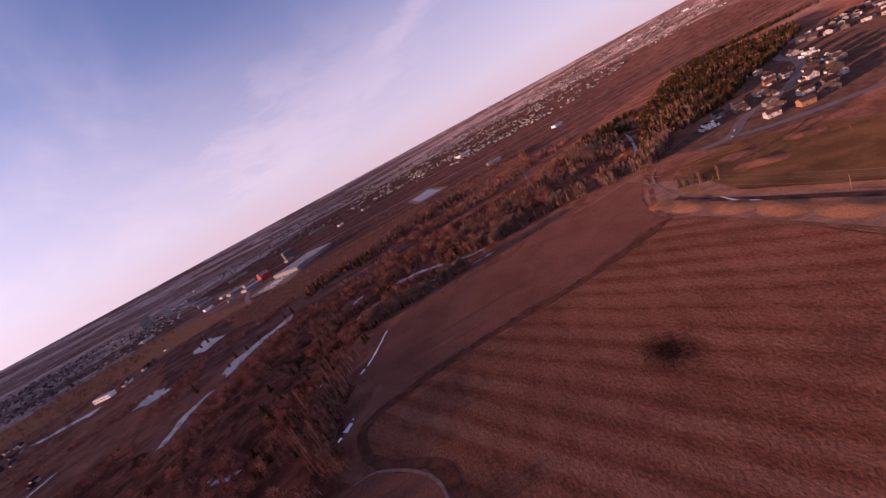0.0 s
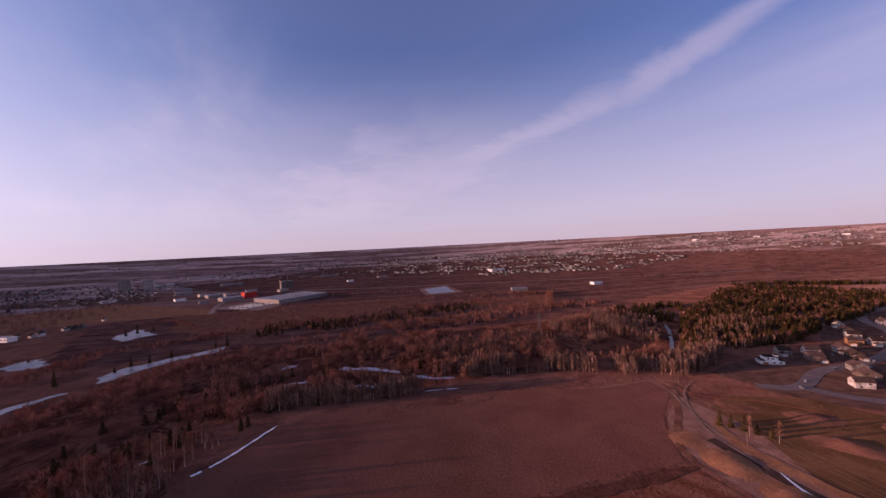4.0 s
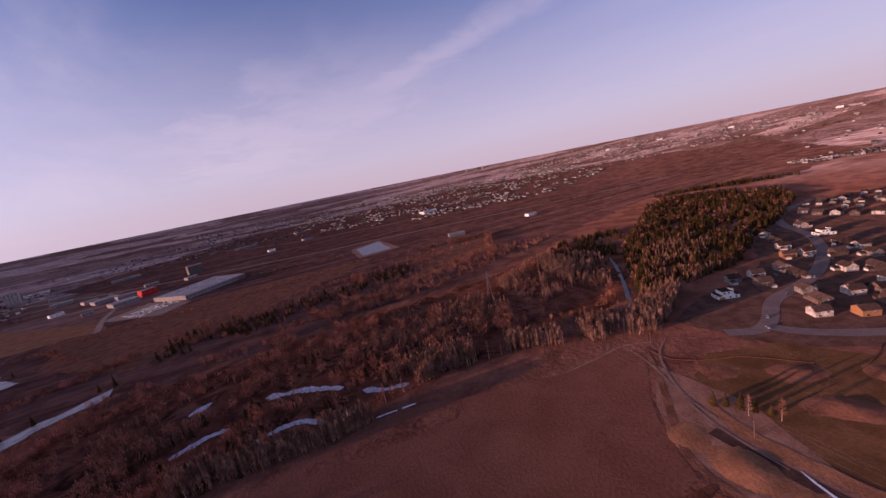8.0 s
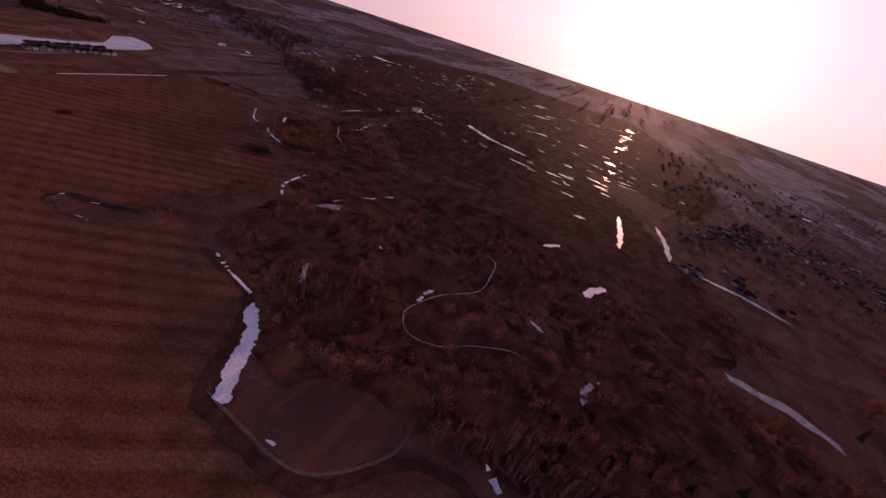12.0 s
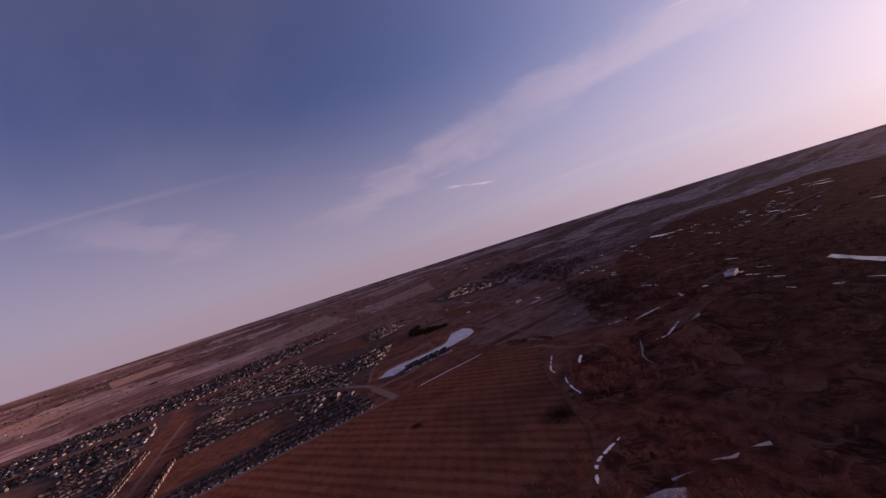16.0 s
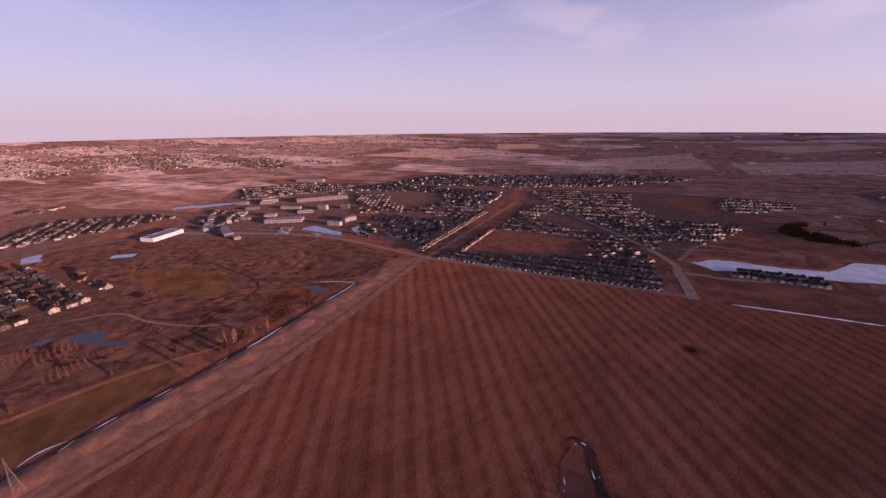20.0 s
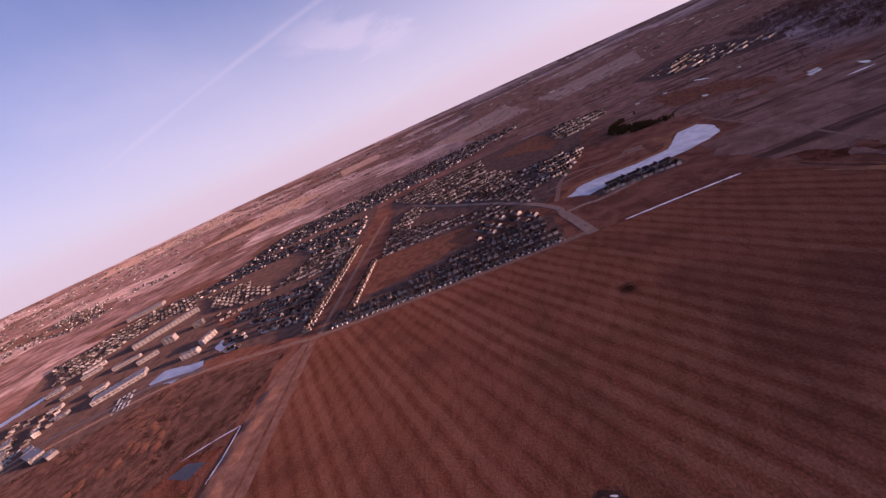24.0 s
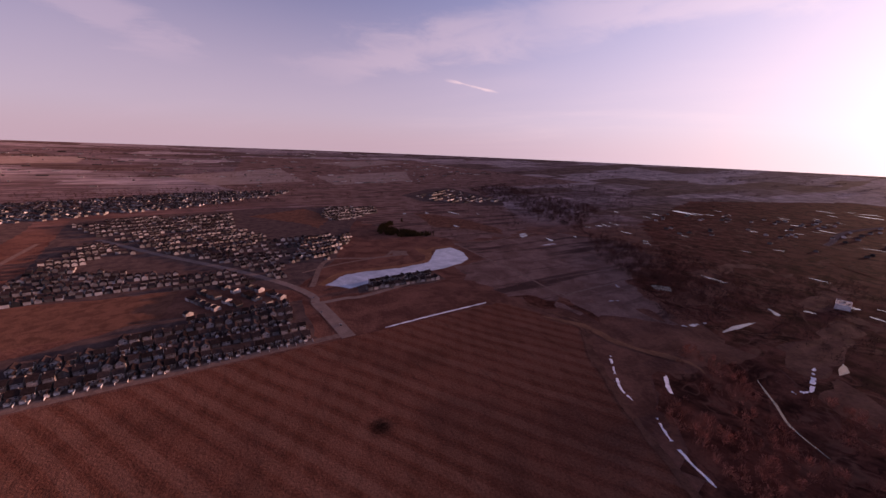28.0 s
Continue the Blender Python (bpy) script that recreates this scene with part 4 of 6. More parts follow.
patch("gravel_pad", [(-297, -570), (-318, -560), (-310, -536), (-292, -547)], M["gravel"], 0.3, "pale gravel pad by the lake", "ground", wob=2, step=12)
patch("yards", [(-586, -1157), (-747, -1290), (-862, -1323), (-851, -1151), (-834, -957), (-773, -885), (-691, -928), (-638, -972), (-593, -1018)], M["suburb"], 0.3, "grey yards of a strip of workshops", "ground", wob=6, step=60)
for x, y, L, w in ((-504, -839, 10, 5), (-566, -821, 22, 4), (-486, -686, 8, 4), (-451, -847, 6, 4), (-615, -791, 5, 3), (-958, -300, 26, 6), (-1209, -630, 30, 14), (-842, -596, 6, 3), (-785, -583, 6, 3), (-1017, -702, 12, 4), (-1045, -457, 12, 4), (-1074, -415, 10, 4), (-1285, -400, 14, 5), (-1260, -344, 20, 4), (-652, -178, 9, 5)):
    an = pr.uniform(-0.4, 0.4) + math.pi / 2
    pts = [(x + L * math.cos(q) * math.cos(an) - w * math.sin(q) * math.sin(an), y + L * math.cos(q) * math.sin(an) + w * math.sin(q) * math.cos(an)) for q in [k * math.pi / 5 + pr.uniform(-0.2, 0.2) for k in range(10)]]
    patch("flood_pool", pts, M["water"], 0.5, "meltwater pool on the western flats", "pool", kind="", step=200, wob=2)
gl = random.Random(5)
for x, y, L, w in ((-912, 19, 15, 5), (-1221, -43, 20, 7), (-1316, -23, 19, 6), (-1485, -97, 22, 8), (-973, 117, 12, 5), (-865, 185, 13, 6), (-684, 114, 8, 5), (-1171, 209, 13, 9), (-1121, 669, 14, 9), (-569, 50, 20, 4), (-600, 120, 14, 5)):
    an = gl.uniform(-0.2, 0.5) + math.pi / 2
    pts = [(x + L * math.cos(q) * math.cos(an) - w * math.sin(q) * math.sin(an), y + L * math.cos(q) * math.sin(an) + w * math.sin(q) * math.cos(an)) for q in [k * math.pi / 5 + gl.uniform(-0.2, 0.2) for k in range(10)]]
    patch("flood_pool", pts, M["water"], 0.7, "meltwater pool on the western flats", "pool", kind="", step=200, wob=2)
ribbon("field_track", [(-1010, -290), (-1101, -297), (-1214, -315), (-1318, -320), (-1498, -299)], 10, M["gravel"], 0.6, "pale winding farm road across the flats", "road", ragged=0.3)
for line in ([(-437, -239), (-452, -236), (-471, -233)], [(-477, -332), (-470, -322)], [(-436, -300), (-425, -304)], [(-147, 190), (-158, 190), (-170, 198)], [(-119, 28), (-128, 22), (-137, 18)], [(-157, 84), (-168, 84), (-175, 87)]):
    ribbon("marsh_ice", line, 3.5, M["slush"], 0.8, "small patch of broken ice in the marsh", "ice", kind="", ragged=1.0, step=1.5)

# ---- houses ----
def gable(bm, x0, y0, x1, y1, z, rise, over=0.45, thick=0.22):
    """A pitched roof with the ridge along x, as two slabs."""
    my = (y0 + y1) / 2
    s = rise / (my - y0)
    for sgn, ya in ((1, y0 - over), (-1, y1 + over)):
        lo = z - over * s
        ring = [(x0 - over, ya, lo), (x1 + over, ya, lo), (x1 + over, my, z + rise), (x0 - over, my, z + rise)]
        v = [bm.verts.new(c) for c in ring] + [bm.verts.new((c[0], c[1], c[2] + thick)) for c in ring]
        fs = ((0, 1, 2, 3), (7, 6, 5, 4), (0, 4, 5, 1), (1, 5, 6, 2), (2, 6, 7, 3), (3, 7, 4, 0))
        for f in fs:
            bm.faces.new([v[i] for i in (f if sgn < 0 else f[::-1])])


def gable_walls(bm, x0, y0, x1, y1, z, rise):
    box(bm, x0, y0, -0.3, x1, y1, z)
    my = (y0 + y1) / 2
    for x in (x0, x1):
        t = 0.15 if x == x0 else -0.15
        a = [bm.verts.new(c) for c in ((x, y0, z), (x, y1, z), (x, my, z + rise))]
        b = [bm.verts.new((v.co.x + t, v.co.y, v.co.z)) for v in a]
        bm.faces.new(a)
        bm.faces.new(b[::-1])
        for i in range(3):
            bm.faces.new((a[i], b[i], b[(i + 1) % 3], a[(i + 1) % 3]))


def window_part(x, y, z, w, h, face, parent):
    """A pane in a proud frame; face: the wall's outward axis."""
    bm, fr = bmesh.new(), bmesh.new()
    dx, dy = face
    if dy:
        box(fr, x - w / 2 - 0.12, min(y, y + dy * 0.07), z - h / 2 - 0.12, x + w / 2 + 0.12, max(y, y + dy * 0.07), z + h / 2 + 0.12)
        box(bm, x - w / 2, min(y + dy * 0.05, y + dy * 0.10), z - h / 2, x + w / 2, max(y + dy * 0.05, y + dy * 0.10), z + h / 2)
    else:
        box(fr, min(x, x + dx * 0.07), y - w / 2 - 0.12, z - h / 2 - 0.12, max(x, x + dx * 0.07), y + w / 2 + 0.12, z + h / 2 + 0.12)
        box(bm, min(x + dx * 0.05, x + dx * 0.10), y - w / 2, z - h / 2, max(x + dx * 0.05, x + dx * 0.10), y + w / 2, z + h / 2)
    f = part("window", fr, M["trim"], parent)
    part("pane", bm, M["glass"], f)
    return f


def house(w, d, h, rise, garage=True, wall="wall", wing=0, turned=False):
    """A two-storey family house; the front looks to -y."""
    e = empty("house")
    bm, rf = bmesh.new(), bmesh.new()
    x0, x1, y0, y1 = -w / 2, w / 2, -d / 2, d / 2
    if turned:
        # ridge runs front to back
        gable_walls(bm, y0, x0, y1, x1, h, rise)
        gable(rf, y0, x0, y1, x1, h, rise)
        for b in (bm, rf):
            bmesh.ops.rotate(b, verts=b.verts[:], cent=(0, 0, 0), matrix=Matrix.Rotation(radians(90), 3, "Z"))
    else:
        gable_walls(bm, x0, y0, x1, y1, h, rise)
        gable(rf, x0, y0, x1, y1, h, rise)
    if garage:
        gw = w * 0.48
        gx = x0 + gw / 2 if garage > 0 else x1 - gw / 2
        g2, r2 = bmesh.new(), bmesh.new()
        gable_walls(g2, -2.6, -gw / 2, 2.6, gw / 2, 3.0, 1.6)
        gable(r2, -2.6, -gw / 2, 2.6, gw / 2, 3.0, 1.6, 0.35)
        for b in (g2, r2):
            bmesh.ops.rotate(b, verts=b.verts[:], cent=(0, 0, 0), matrix=Matrix.Rotation(radians(90), 3, "Z"))
            bmesh.ops.translate(b, verts=b.verts[:], vec=(gx, y0 - 2.55, 0))
        part("garage", g2, M[wall], e)
        part("garage_roof", r2, M["roof"], e)
        part("garage_door", boxes((gx - gw * 0.38, y0 - 5.24, 0.1, gx + gw * 0.38, y0 - 5.15, 2.4)), M["trim"], e)
        dx = x1 - w * 0.22 if garage > 0 else x0 + w * 0.22
    else:
        dx = 0.0
    part("wall", bm, M[wall], e)
    part("roof", rf, M["roof"], e)
    part("front_door", boxes((dx - 0.5, y0 - 0.08, 0.2, dx + 0.5, y0, 2.3)), M["wood"], e)
    window_part(dx, y0, h - 1.4, 1.6, 1.3, (0, -1), e)
    window_part(-w * 0.22, y1, h - 1.4, 1.8, 1.3, (0, 1), e)
    if w > 10:
        window_part(w * 0.22, y1, 1.5, 2.2, 1.6, (0, 1), e)
        window_part(x0, 0.5, h - 1.5, 1.0, 1.2, (-1, 0), e)
    if wing:
        part("chimney", boxes((x1 - 1.6, 0.4, h, x1 - 0.8, 1.2, h + rise + 1.0)), M["concrete"], e)
    return e


HOUSES = [house(7.6, 10.5, 5.6, 2.6, 1), house(7.9, 11, 5.4, 3.0, -1, turned=True), house(7.3, 10, 5.8, 2.3, -1), house(8.0, 11, 5.2, 3.2, 1, wing=1)]
BIG = [house(12.5, 11, 5.6, 3.4, 1, wing=1), house(13, 12, 5.4, 3.6, -1, wall="wall_brown"), house(12, 11, 5.8, 3.2, 1, turned=True), house(12, 12, 5.2, 3.8, -1, wall="wall_brown", turned=True),
       house(13, 10.5, 5.5, 3.2, 1)]
RAW = house(13, 11, 5.6, 3.0, 1, wall="osb")
PROTO = [*HOUSES, *BIG, RAW]
used = set()
rng = random.Random(7)
BIG_LABELS = ["large pale suburban house with dark shingle roof and chimney", "large brown suburban house with dark shingle roof", "large pale suburban house with steep front gable", "large brown suburban house with steep dark roof",
              "wide pale suburban house with low dark roof"]
HOUSE_LABELS = ["two-storey siding house with dark shingle roof and front garage", "narrow two-storey siding house with steep dark shingle roof",
                "two-storey siding house with low dark roof and garage", "two-storey siding house with dark roof and chimney"]


def put_house(proto, x, y, turn, label, group, scale=1.0):
    x, y = place(x, y)
    m = pose(x, y, high(x, y), 0, 0, turn)
    if proto not in used:
        used.add(proto)
        proto.matrix_basis = m
        ob = proto
    else:
        ob = copy_thing(proto, m)
    return tagged(ob, label, "house", group)


def house_row(x0, y0, x1, y1, turn, group, lot=9.6):
    n = max(1, round(K * math.hypot(x1 - x0, y1 - y0) / lot))
    for i in range(n):
        k = (i + 0.5) / n
        j = rng.randrange(len(HOUSES))
        put_house(HOUSES[j], x0 + (x1 - x0) * k + rng.uniform(-0.4, 0.4), y0 + (y1 - y0) * k + rng.uniform(-1.2, 1.2), turn + rng.choice((0, 0, 0, 1.5, -1.5)), HOUSE_LABELS[j], group)


# rows along the south edge of the field
house_row(117, -364, -142, -364, 180, "houses along the field edge")
house_row(114, -379, -142, -380, 0, "houses along the field edge", 9.8)
house_row(30, -398, -136, -400, 180, "houses along the field edge", 9.8)
house_row(-20, -414, -138, -416, 0, "houses along the field edge", 9.8)
house_row(-60, -430, -138, -432, 180, "houses along the field edge", 9.8)
# rows by the lake
house_row(-214, -438, -300, -438, 0, "houses by the lake", 9.5)
house_row(-222, -454, -300, -456, 180, "houses by the lake", 9.5)
# the two rows that face the open strip
house_row(158, -372, 155, -640, -90, "row facing the open strip", 9.6)
house_row(102, -372, 98, -520, 90, "row facing the open strip", 11)
# north-east close
NE = [
    (523, 332, 100), (520, 318, 95), (522, 305, 95), (524, 291, 90), (531, 278, 90), (534, 264, 90),
    (581, 344, 100), (591, 330, 95), (584, 313, 95), (591, 298, 90), (466, 306, 60), (425, 329, 310),
    (426, 314, 310), (408, 296, 320), (394, 282, 325), (386, 262, 330), (424, 259, 250), (417, 244, 245)]
NE += [
    (394, 247, 240), (401, 231, 240), (362, 228, 240), (372, 218, 240), (344, 256, 330), (336, 243, 330),
    (322, 260, 330), (304, 265, 335), (309, 248, 330), (310, 225, 150), (300, 213, 150), (282, 205, 150),
    (322, 208, 150), (334, 200, 150), (352, 204, 160), (318, 190, 150)]
for k, (x, y, turn) in enumerate(NE):
    put_house(BIG[k % 5], x, y, turn, BIG_LABELS[k % 5], "houses on the north-east close")
put_house(RAW, 374, 268, 320, "unfinished house in raw orange sheathing with dark roof", "houses on the north-east close")
put_house(RAW, 296, 192, 150, "unfinished house in raw orange sheathing with dark roof", "houses on the north-east close")
# long straight rows of new houses east of the ditch
for k, x in enumerate((386, 406, 428, 448, 470, 491, 514, 536, 560)):
    if k % 2 == 0:
        ribbon("close_road", [(x + 10, 46), (x + 9, 0), (x + 11, -50), (x + 14, -100 - k)], 5, M["asphalt"], 0.26, "asphalt street between new houses", "road")
    for i in range(12):
        if rng.random() < 0.84:
            y = 38 - i * 11.8 - k * 1.6
            j = rng.randrange(5)
            put_house(BIG[j], x + 0.0009 * y * y + rng.uniform(-2.2, 2.2), y + rng.uniform(-1.2, 1.2), (90 if k % 2 == 0 else -90) + rng.choice((0, 0, 0, 90, 180)) + rng.uniform(-6, 6), BIG_LABELS[j], "houses east of the ditch")
for k, x in enumerate((412, 424, 440, 492)):
    put_house(BIG[k % 5], x, -120 - 0.1 * (x - 412), 176, BIG_LABELS[k % 5], "houses east of the ditch")
put_house(RAW, 462, -121, 176, "unfinished house in raw orange sheathing with dark roof", "houses east of the ditch")


def modern_house(x, y, turn):
    """A stepped white house with flat roofs."""
    e = empty("modern_house")
    part("lower_block", boxes((-10, -6, -0.3, 10, 6, 3.6)), M["white"], e)
    part("upper_block", boxes((-6, -4.5, 3.6, 3.5, 5.5, 7.2)), M["white"], e)
    part("stair_tower", boxes((3.5, -2, 3.6, 6.5, 3, 8.6)), M["white"], e)
    part("roof", boxes((-10.2, -6.2, 3.6, -6.0, 6.2, 3.9), (6.5, -6.2, 3.6, 10.2, 6.2, 3.9), (-6.3, -4.8, 7.2, 3.5, 5.8, 7.5), (3.4, -2.2, 8.6, 6.7, 3.2, 8.9)), M["roof"], e)
    part("garage_door", boxes((-9, -6.1, 0.1, -4, -6.0, 2.5)), M["osb"], e)
    for wx, wz in ((-3.5, 5.4), (0.5, 5.4), (5, 6.2), (1.0, 1.8), (6.5, 1.8)):
        window_part(wx, -4.5 if wz > 5 and wx < 3 else (-2.0 if wz > 5 else -6.0), wz, 1.8, 1.6, (0, -1), e)
    for wy, wz in ((-2, 1.8), (2.5, 1.8)):
        window_part(-10, wy, wz, 2.2, 1.4, (-1, 0), e)
    x, y = place(x, y)
    e.matrix_basis = pose(x, y, high(x, y), 0, 0, turn)
    return tagged(e, "white stepped modern house with flat dark roofs", "house")


modern_house(277, 252, -25)
modern_house(447, 280, -30)
ribbon("close_road", [(231, 222), (243, 214), (258, 216), (288, 230), (321, 233), (358, 241), (404, 261), (442, 288), (470, 322), (500, 343), (543, 356), (600, 362)], 8, M["asphalt"], 0.28, "curving asphalt street of the close", "road")
ribbon("close_road", [(251, 217), (257, 200), (280, 178), (330, 150), (420, 120)], 8, M["asphalt"], 0.24, "asphalt street along the back of the close", "road")
patch("building_plot", [(225, 250), (262, 262), (300, 262), (340, 268), (420, 320), (520, 350), (560, 330), (540, 240), (420, 215), (330, 165), (275, 160), (235, 200)], M["plots"], 0.12, "churned bare building plots", "ground", wob=3)
patch("building_plot", [(300, -90), (345, 10), (420, 50), (560, -60), (530, -140), (420, -130)], M["plots"], 0.12, "churned bare building plots", "ground", wob=3)


# open lots and streets that the housing leaves free
OPEN = [places(p) for p in ([(420, -700), (440, -760), (400, -800), (330, -790), (280, -690), (284, -645), (327, -615), (390, -660)], [(-130, -960), (-170, -935), (-255, -870), (-250, -760), (-190, -705), (-126, -755)],
                            [(95, -530), (88, -660), (60, -790), (120, -900), (150, -640), (152, -530)], [(50, -617), (35, -690), (-20, -668), (-120, -545), (-60, -560)])]
LANES = [(places(p), w) for p, w in (([(-160, -428), (-141, -494), (-95, -566), (-12, -676), (60, -780)], 9), ([(236, -759), (148, -895), (-61, -1058), (-268, -1249)], 13), ([(437, -516), (423, -530), (343, -494), (274, -451), (240, -400)], 9),
                                     ([(170, -560), (260, -570), (345, -560), (450, -600)], 8), ([(562, -396), (440, -379), (389, -392), (291, -375)], 9), ([(640, -640), (560, -520), (520, -460)], 9))]


def built_up(x, y):
    """Whether a house may stand here."""
    if any(inside(x, y, p) for p in OPEN):
        return False
    for line, wide in LANES:
        for (ax, ay), (bx, by) in zip(line[:-1], line[1:]):
            dx, dy = bx - ax, by - ay
            k = min(1.0, max(0.0, ((x - ax) * dx + (y - ay) * dy) / (dx * dx + dy * dy)))
            if math.hypot(x - ax - k * dx, y - ay - k * dy) < wide * K:
                return False
    return True


def house_stuff(name, areas, label, seed, patchy=None):
    """Far housing: whole districts of small pitched houses in rows."""
    r = random.Random(seed)
    verts, faces, mats = [], [], []
    for poly, turn, lot, gaps, skip in areas:
        px, py = sum(q[0] for q in poly) / len(poly), sum(q[1] for q in poly) / len(poly)
        mx, my = place(px, py)
        f = math.hypot(mx - CX, my - CY) / (K * math.hypot(px + 30, py - 20))
        lot, gaps = lot * f, [q * f for q in gaps]
        poly = places(poly)
        cx, cy = sum(p[0] for p in poly) / len(poly), sum(p[1] for p in poly) / len(poly)
        c, s = math.cos(radians(turn)), math.sin(radians(turn))
        reach = max(math.hypot(p[0] - cx, p[1] - cy) for p in poly)
        v, g = -reach, 0
        while v < reach:
            u = -reach
            while u < reach:
                x, y = cx + u * c - v * s, cy + u * s + v * c
                if patchy is not None:
                    x, y = x + r.uniform(-12, 12), y + r.uniform(-12, 12)
                if inside(x, y, poly) and r.random() > skip and (built_up(x, y) if patchy is None else noise.noise((x / 160, y / 160, 7)) + 0.6 * noise.noise((x / 60, y / 60, 3)) > patchy):
                    w, d, h, k = min(lot, 11 * f) * r.uniform(0.34, 0.40), f * r.uniform(4.4, 5.6), f * r.uniform(4.2, 5.8), f * r.uniform(1.8, 3.0)
                    if lot > 19 * f and r.random() < 0.5:
                        # a shed or hall
                        w, d, h, k = lot * r.uniform(0.4, 1.1), d * 1.6, h * 1.3, 0.6 * f
                    z = high(x, y) - 0.5
                    along = r.random() < 0.6
                    a = turn if along else turn + 90
                    if not along:
                        w, d = d, w
                    ca, sa = math.cos(radians(a)), math.sin(radians(a))

                    def at(px, py, pz):
                        return (x + px * ca - py * sa, y + px * sa + py * ca, z + pz)

                    b = len(verts)
                    verts += [at(*q) for q in ((-w, -d, 0), (w, -d, 0), (w, d, 0), (-w, d, 0), (-w, -d, h), (w, -d, h), (w, d, h), (-w, d, h), (-w, 0, h + k), (w, 0, h + k))]
                    faces += [(b, b + 1, b + 5, b + 4), (b + 1, b + 2, b + 6, b + 9, b + 5), (b + 2, b + 3, b + 7, b + 6), (b + 3, b, b + 4, b + 8, b + 7)]
                    mats += [0] * 4
                    o = 0.4
                    b = len(verts)
                    verts += [at(*q) for q in ((-w - o, -d - o, h - 0.1), (w + o, -d - o, h - 0.1), (w + o, 0, h + k + 0.15), (-w - o, 0, h + k + 0.15), (-w - o, d + o, h - 0.1), (w + o, d + o, h - 0.1))]
                    faces += [(b, b + 1, b + 2, b + 3), (b + 3, b + 2, b + 5, b + 4)]
                    mats += [1] * 2
                u += lot * (1 if r.random() > 0.04 else 2.0)
            v += gaps[g % len(gaps)]
            g += 1
    ob = mesh_object(name, verts, faces, [M["wall_far"], M["roof_far"]])
    ob.data.polygons.foreach_set("material_index", mats)
    return tagged(ob, label, "houses", kind="stuff")


SOUTH = [
    ([(-58, -445), (-138, -440), (-118, -500), (-58, -515)], -60, 12, (22, 28), 0.2),
    ([(-620, -1130), (-740, -1240), (-830, -1280), (-820, -960), (-700, -950), (-620, -1010)], 30, 20, (36, 48), 0.5),
    ([(88, -526), (-60, -518), (-150, -500), (-150, -600), (-100, -640), (90, -640)], 4, 9.8, (17, 27), 0.04),
    ([(-90, -590), (-205, -600), (-215, -690), (-90, -700)], 2, 15, (34, 30), 0.1)]
SOUTH += [
    ([(90, -640), (-100, -640), (-150, -700), (-150, -790), (60, -780)], 14, 10, (18, 30), 0.06),
    ([(152, -640), (158, -640), (155, -790), (149, -790)], 90, 9.6, (30,), 0.0),
    ([(170, -392), (290, -405), (330, -470), (340, -530), (170, -550)], -8, 9.8, (17, 30), 0.05),
    ([(170, -570), (300, -580), (285, -690), (170, -710)], 10, 9.8, (17, 30), 0.05),
    ([(538, -722), (427, -715), (320, -611), (301, -558), (378, -529), (450, -611)], 28, 15, (32, 32), 0.04)]
SOUTH += [
    ([(170, -720), (270, -700), (330, -800), (440, -790), (600, -740), (560, -900), (180, -860)], -25, 10, (18, 32), 0.06),
    ([(60, -790), (-110, -800), (-110, -960), (130, -930)], 12, 10, (17, 30), 0.05),
    ([(-160, -560), (-205, -560), (-260, -640), (-280, -700), (-200, -690)], 22, 9.5, (17, 28), 0.05),
    ([(-270, -860), (-290, -800), (-400, -880), (-420, -960), (-300, -980)], 12, 10, (17, 30), 0.15)]
SOUTH += [
    ([(560, -900), (500, -1120), (180, -1230), (-50, -1330), (-300, -1330), (-270, -1270), (-60, -1075), (180, -960)], -32, 10.5, (18, 34), 0.12),
    ([(911, -668), (761, -809), (683, -819), (622, -814), (552, -690), (640, -690), (687, -587), (733, -530)], 42, 12, (24, 36), 0.08)]
house_stuff("south_houses", SOUTH, "dense rows of small suburban houses with dark roofs", 11)
EAST = [
    ([(690, -112), (700, -112), (674, -366), (664, -366)], 84, 13, (30,), 0.0),
    ([(712, -124), (690, -360), (755, -350), (867, -247), (828, -161), (773, -139)], -38, 12, (20, 32), 0.03),
    ([(635, -333), (618, -340), (599, -401), (680, -400), (690, -440), (560, -420), (545, -350)], -50, 16, (30, 34), 0.25),
    ([(1000, -230), (1090, -220), (1060, -330), (1000, -300)], -60, 20, (40, 40), 0.6)]
EAST += [([(950, 600), (1080, 480), (1060, 440), (930, 540)], -40, 14, (20, 30), 0.1), ([(560, 360), (640, 330), (620, 240), (550, 230)], -70, 16, (24, 30), 0.1)]
house_stuff("east_houses", EAST, "rows of suburban houses with sunlit walls", 12)
WEST = [([(-390, 270), (-540, 290), (-760, 420), (-780, 600), (-600, 600), (-400, 380)], 60, 13, (22, 34), 0.5), ([(-470, 600), (-430, 720), (-400, 690), (-440, 590)], 60, 13, (20, 24), 0.2),
        ([(-800, 900), (-560, 1000), (-700, 1500), (-1300, 1500), (-1300, 1000)], 40, 16, (26, 40), 0.4), ([(-850, 300), (-1500, 350), (-1500, 900), (-900, 600)], 40, 18, (40, 60), 0.75)]
house_stuff("west_houses", WEST, "low houses among bare trees in the west", 13, -0.12)
NORTH = [([(-50, 1500), (330, 1080), (700, 1020), (1150, 1250), (1400, 2000), (800, 2500), (100, 2400)], 30, 12, (24, 36), 0.5),
         ([(-700, 1500), (0, 1400), (200, 2500), (-600, 2800)], 10, 13, (40, 60), 0.6), ([(1250, 1350), (2200, 1100), (3200, 1600), (2600, 2900), (1400, 2700)], 35, 14, (34, 50), 0.6)]
house_stuff("north_houses", NORTH, "distant town of pale houses across the north", 14, 0.02)
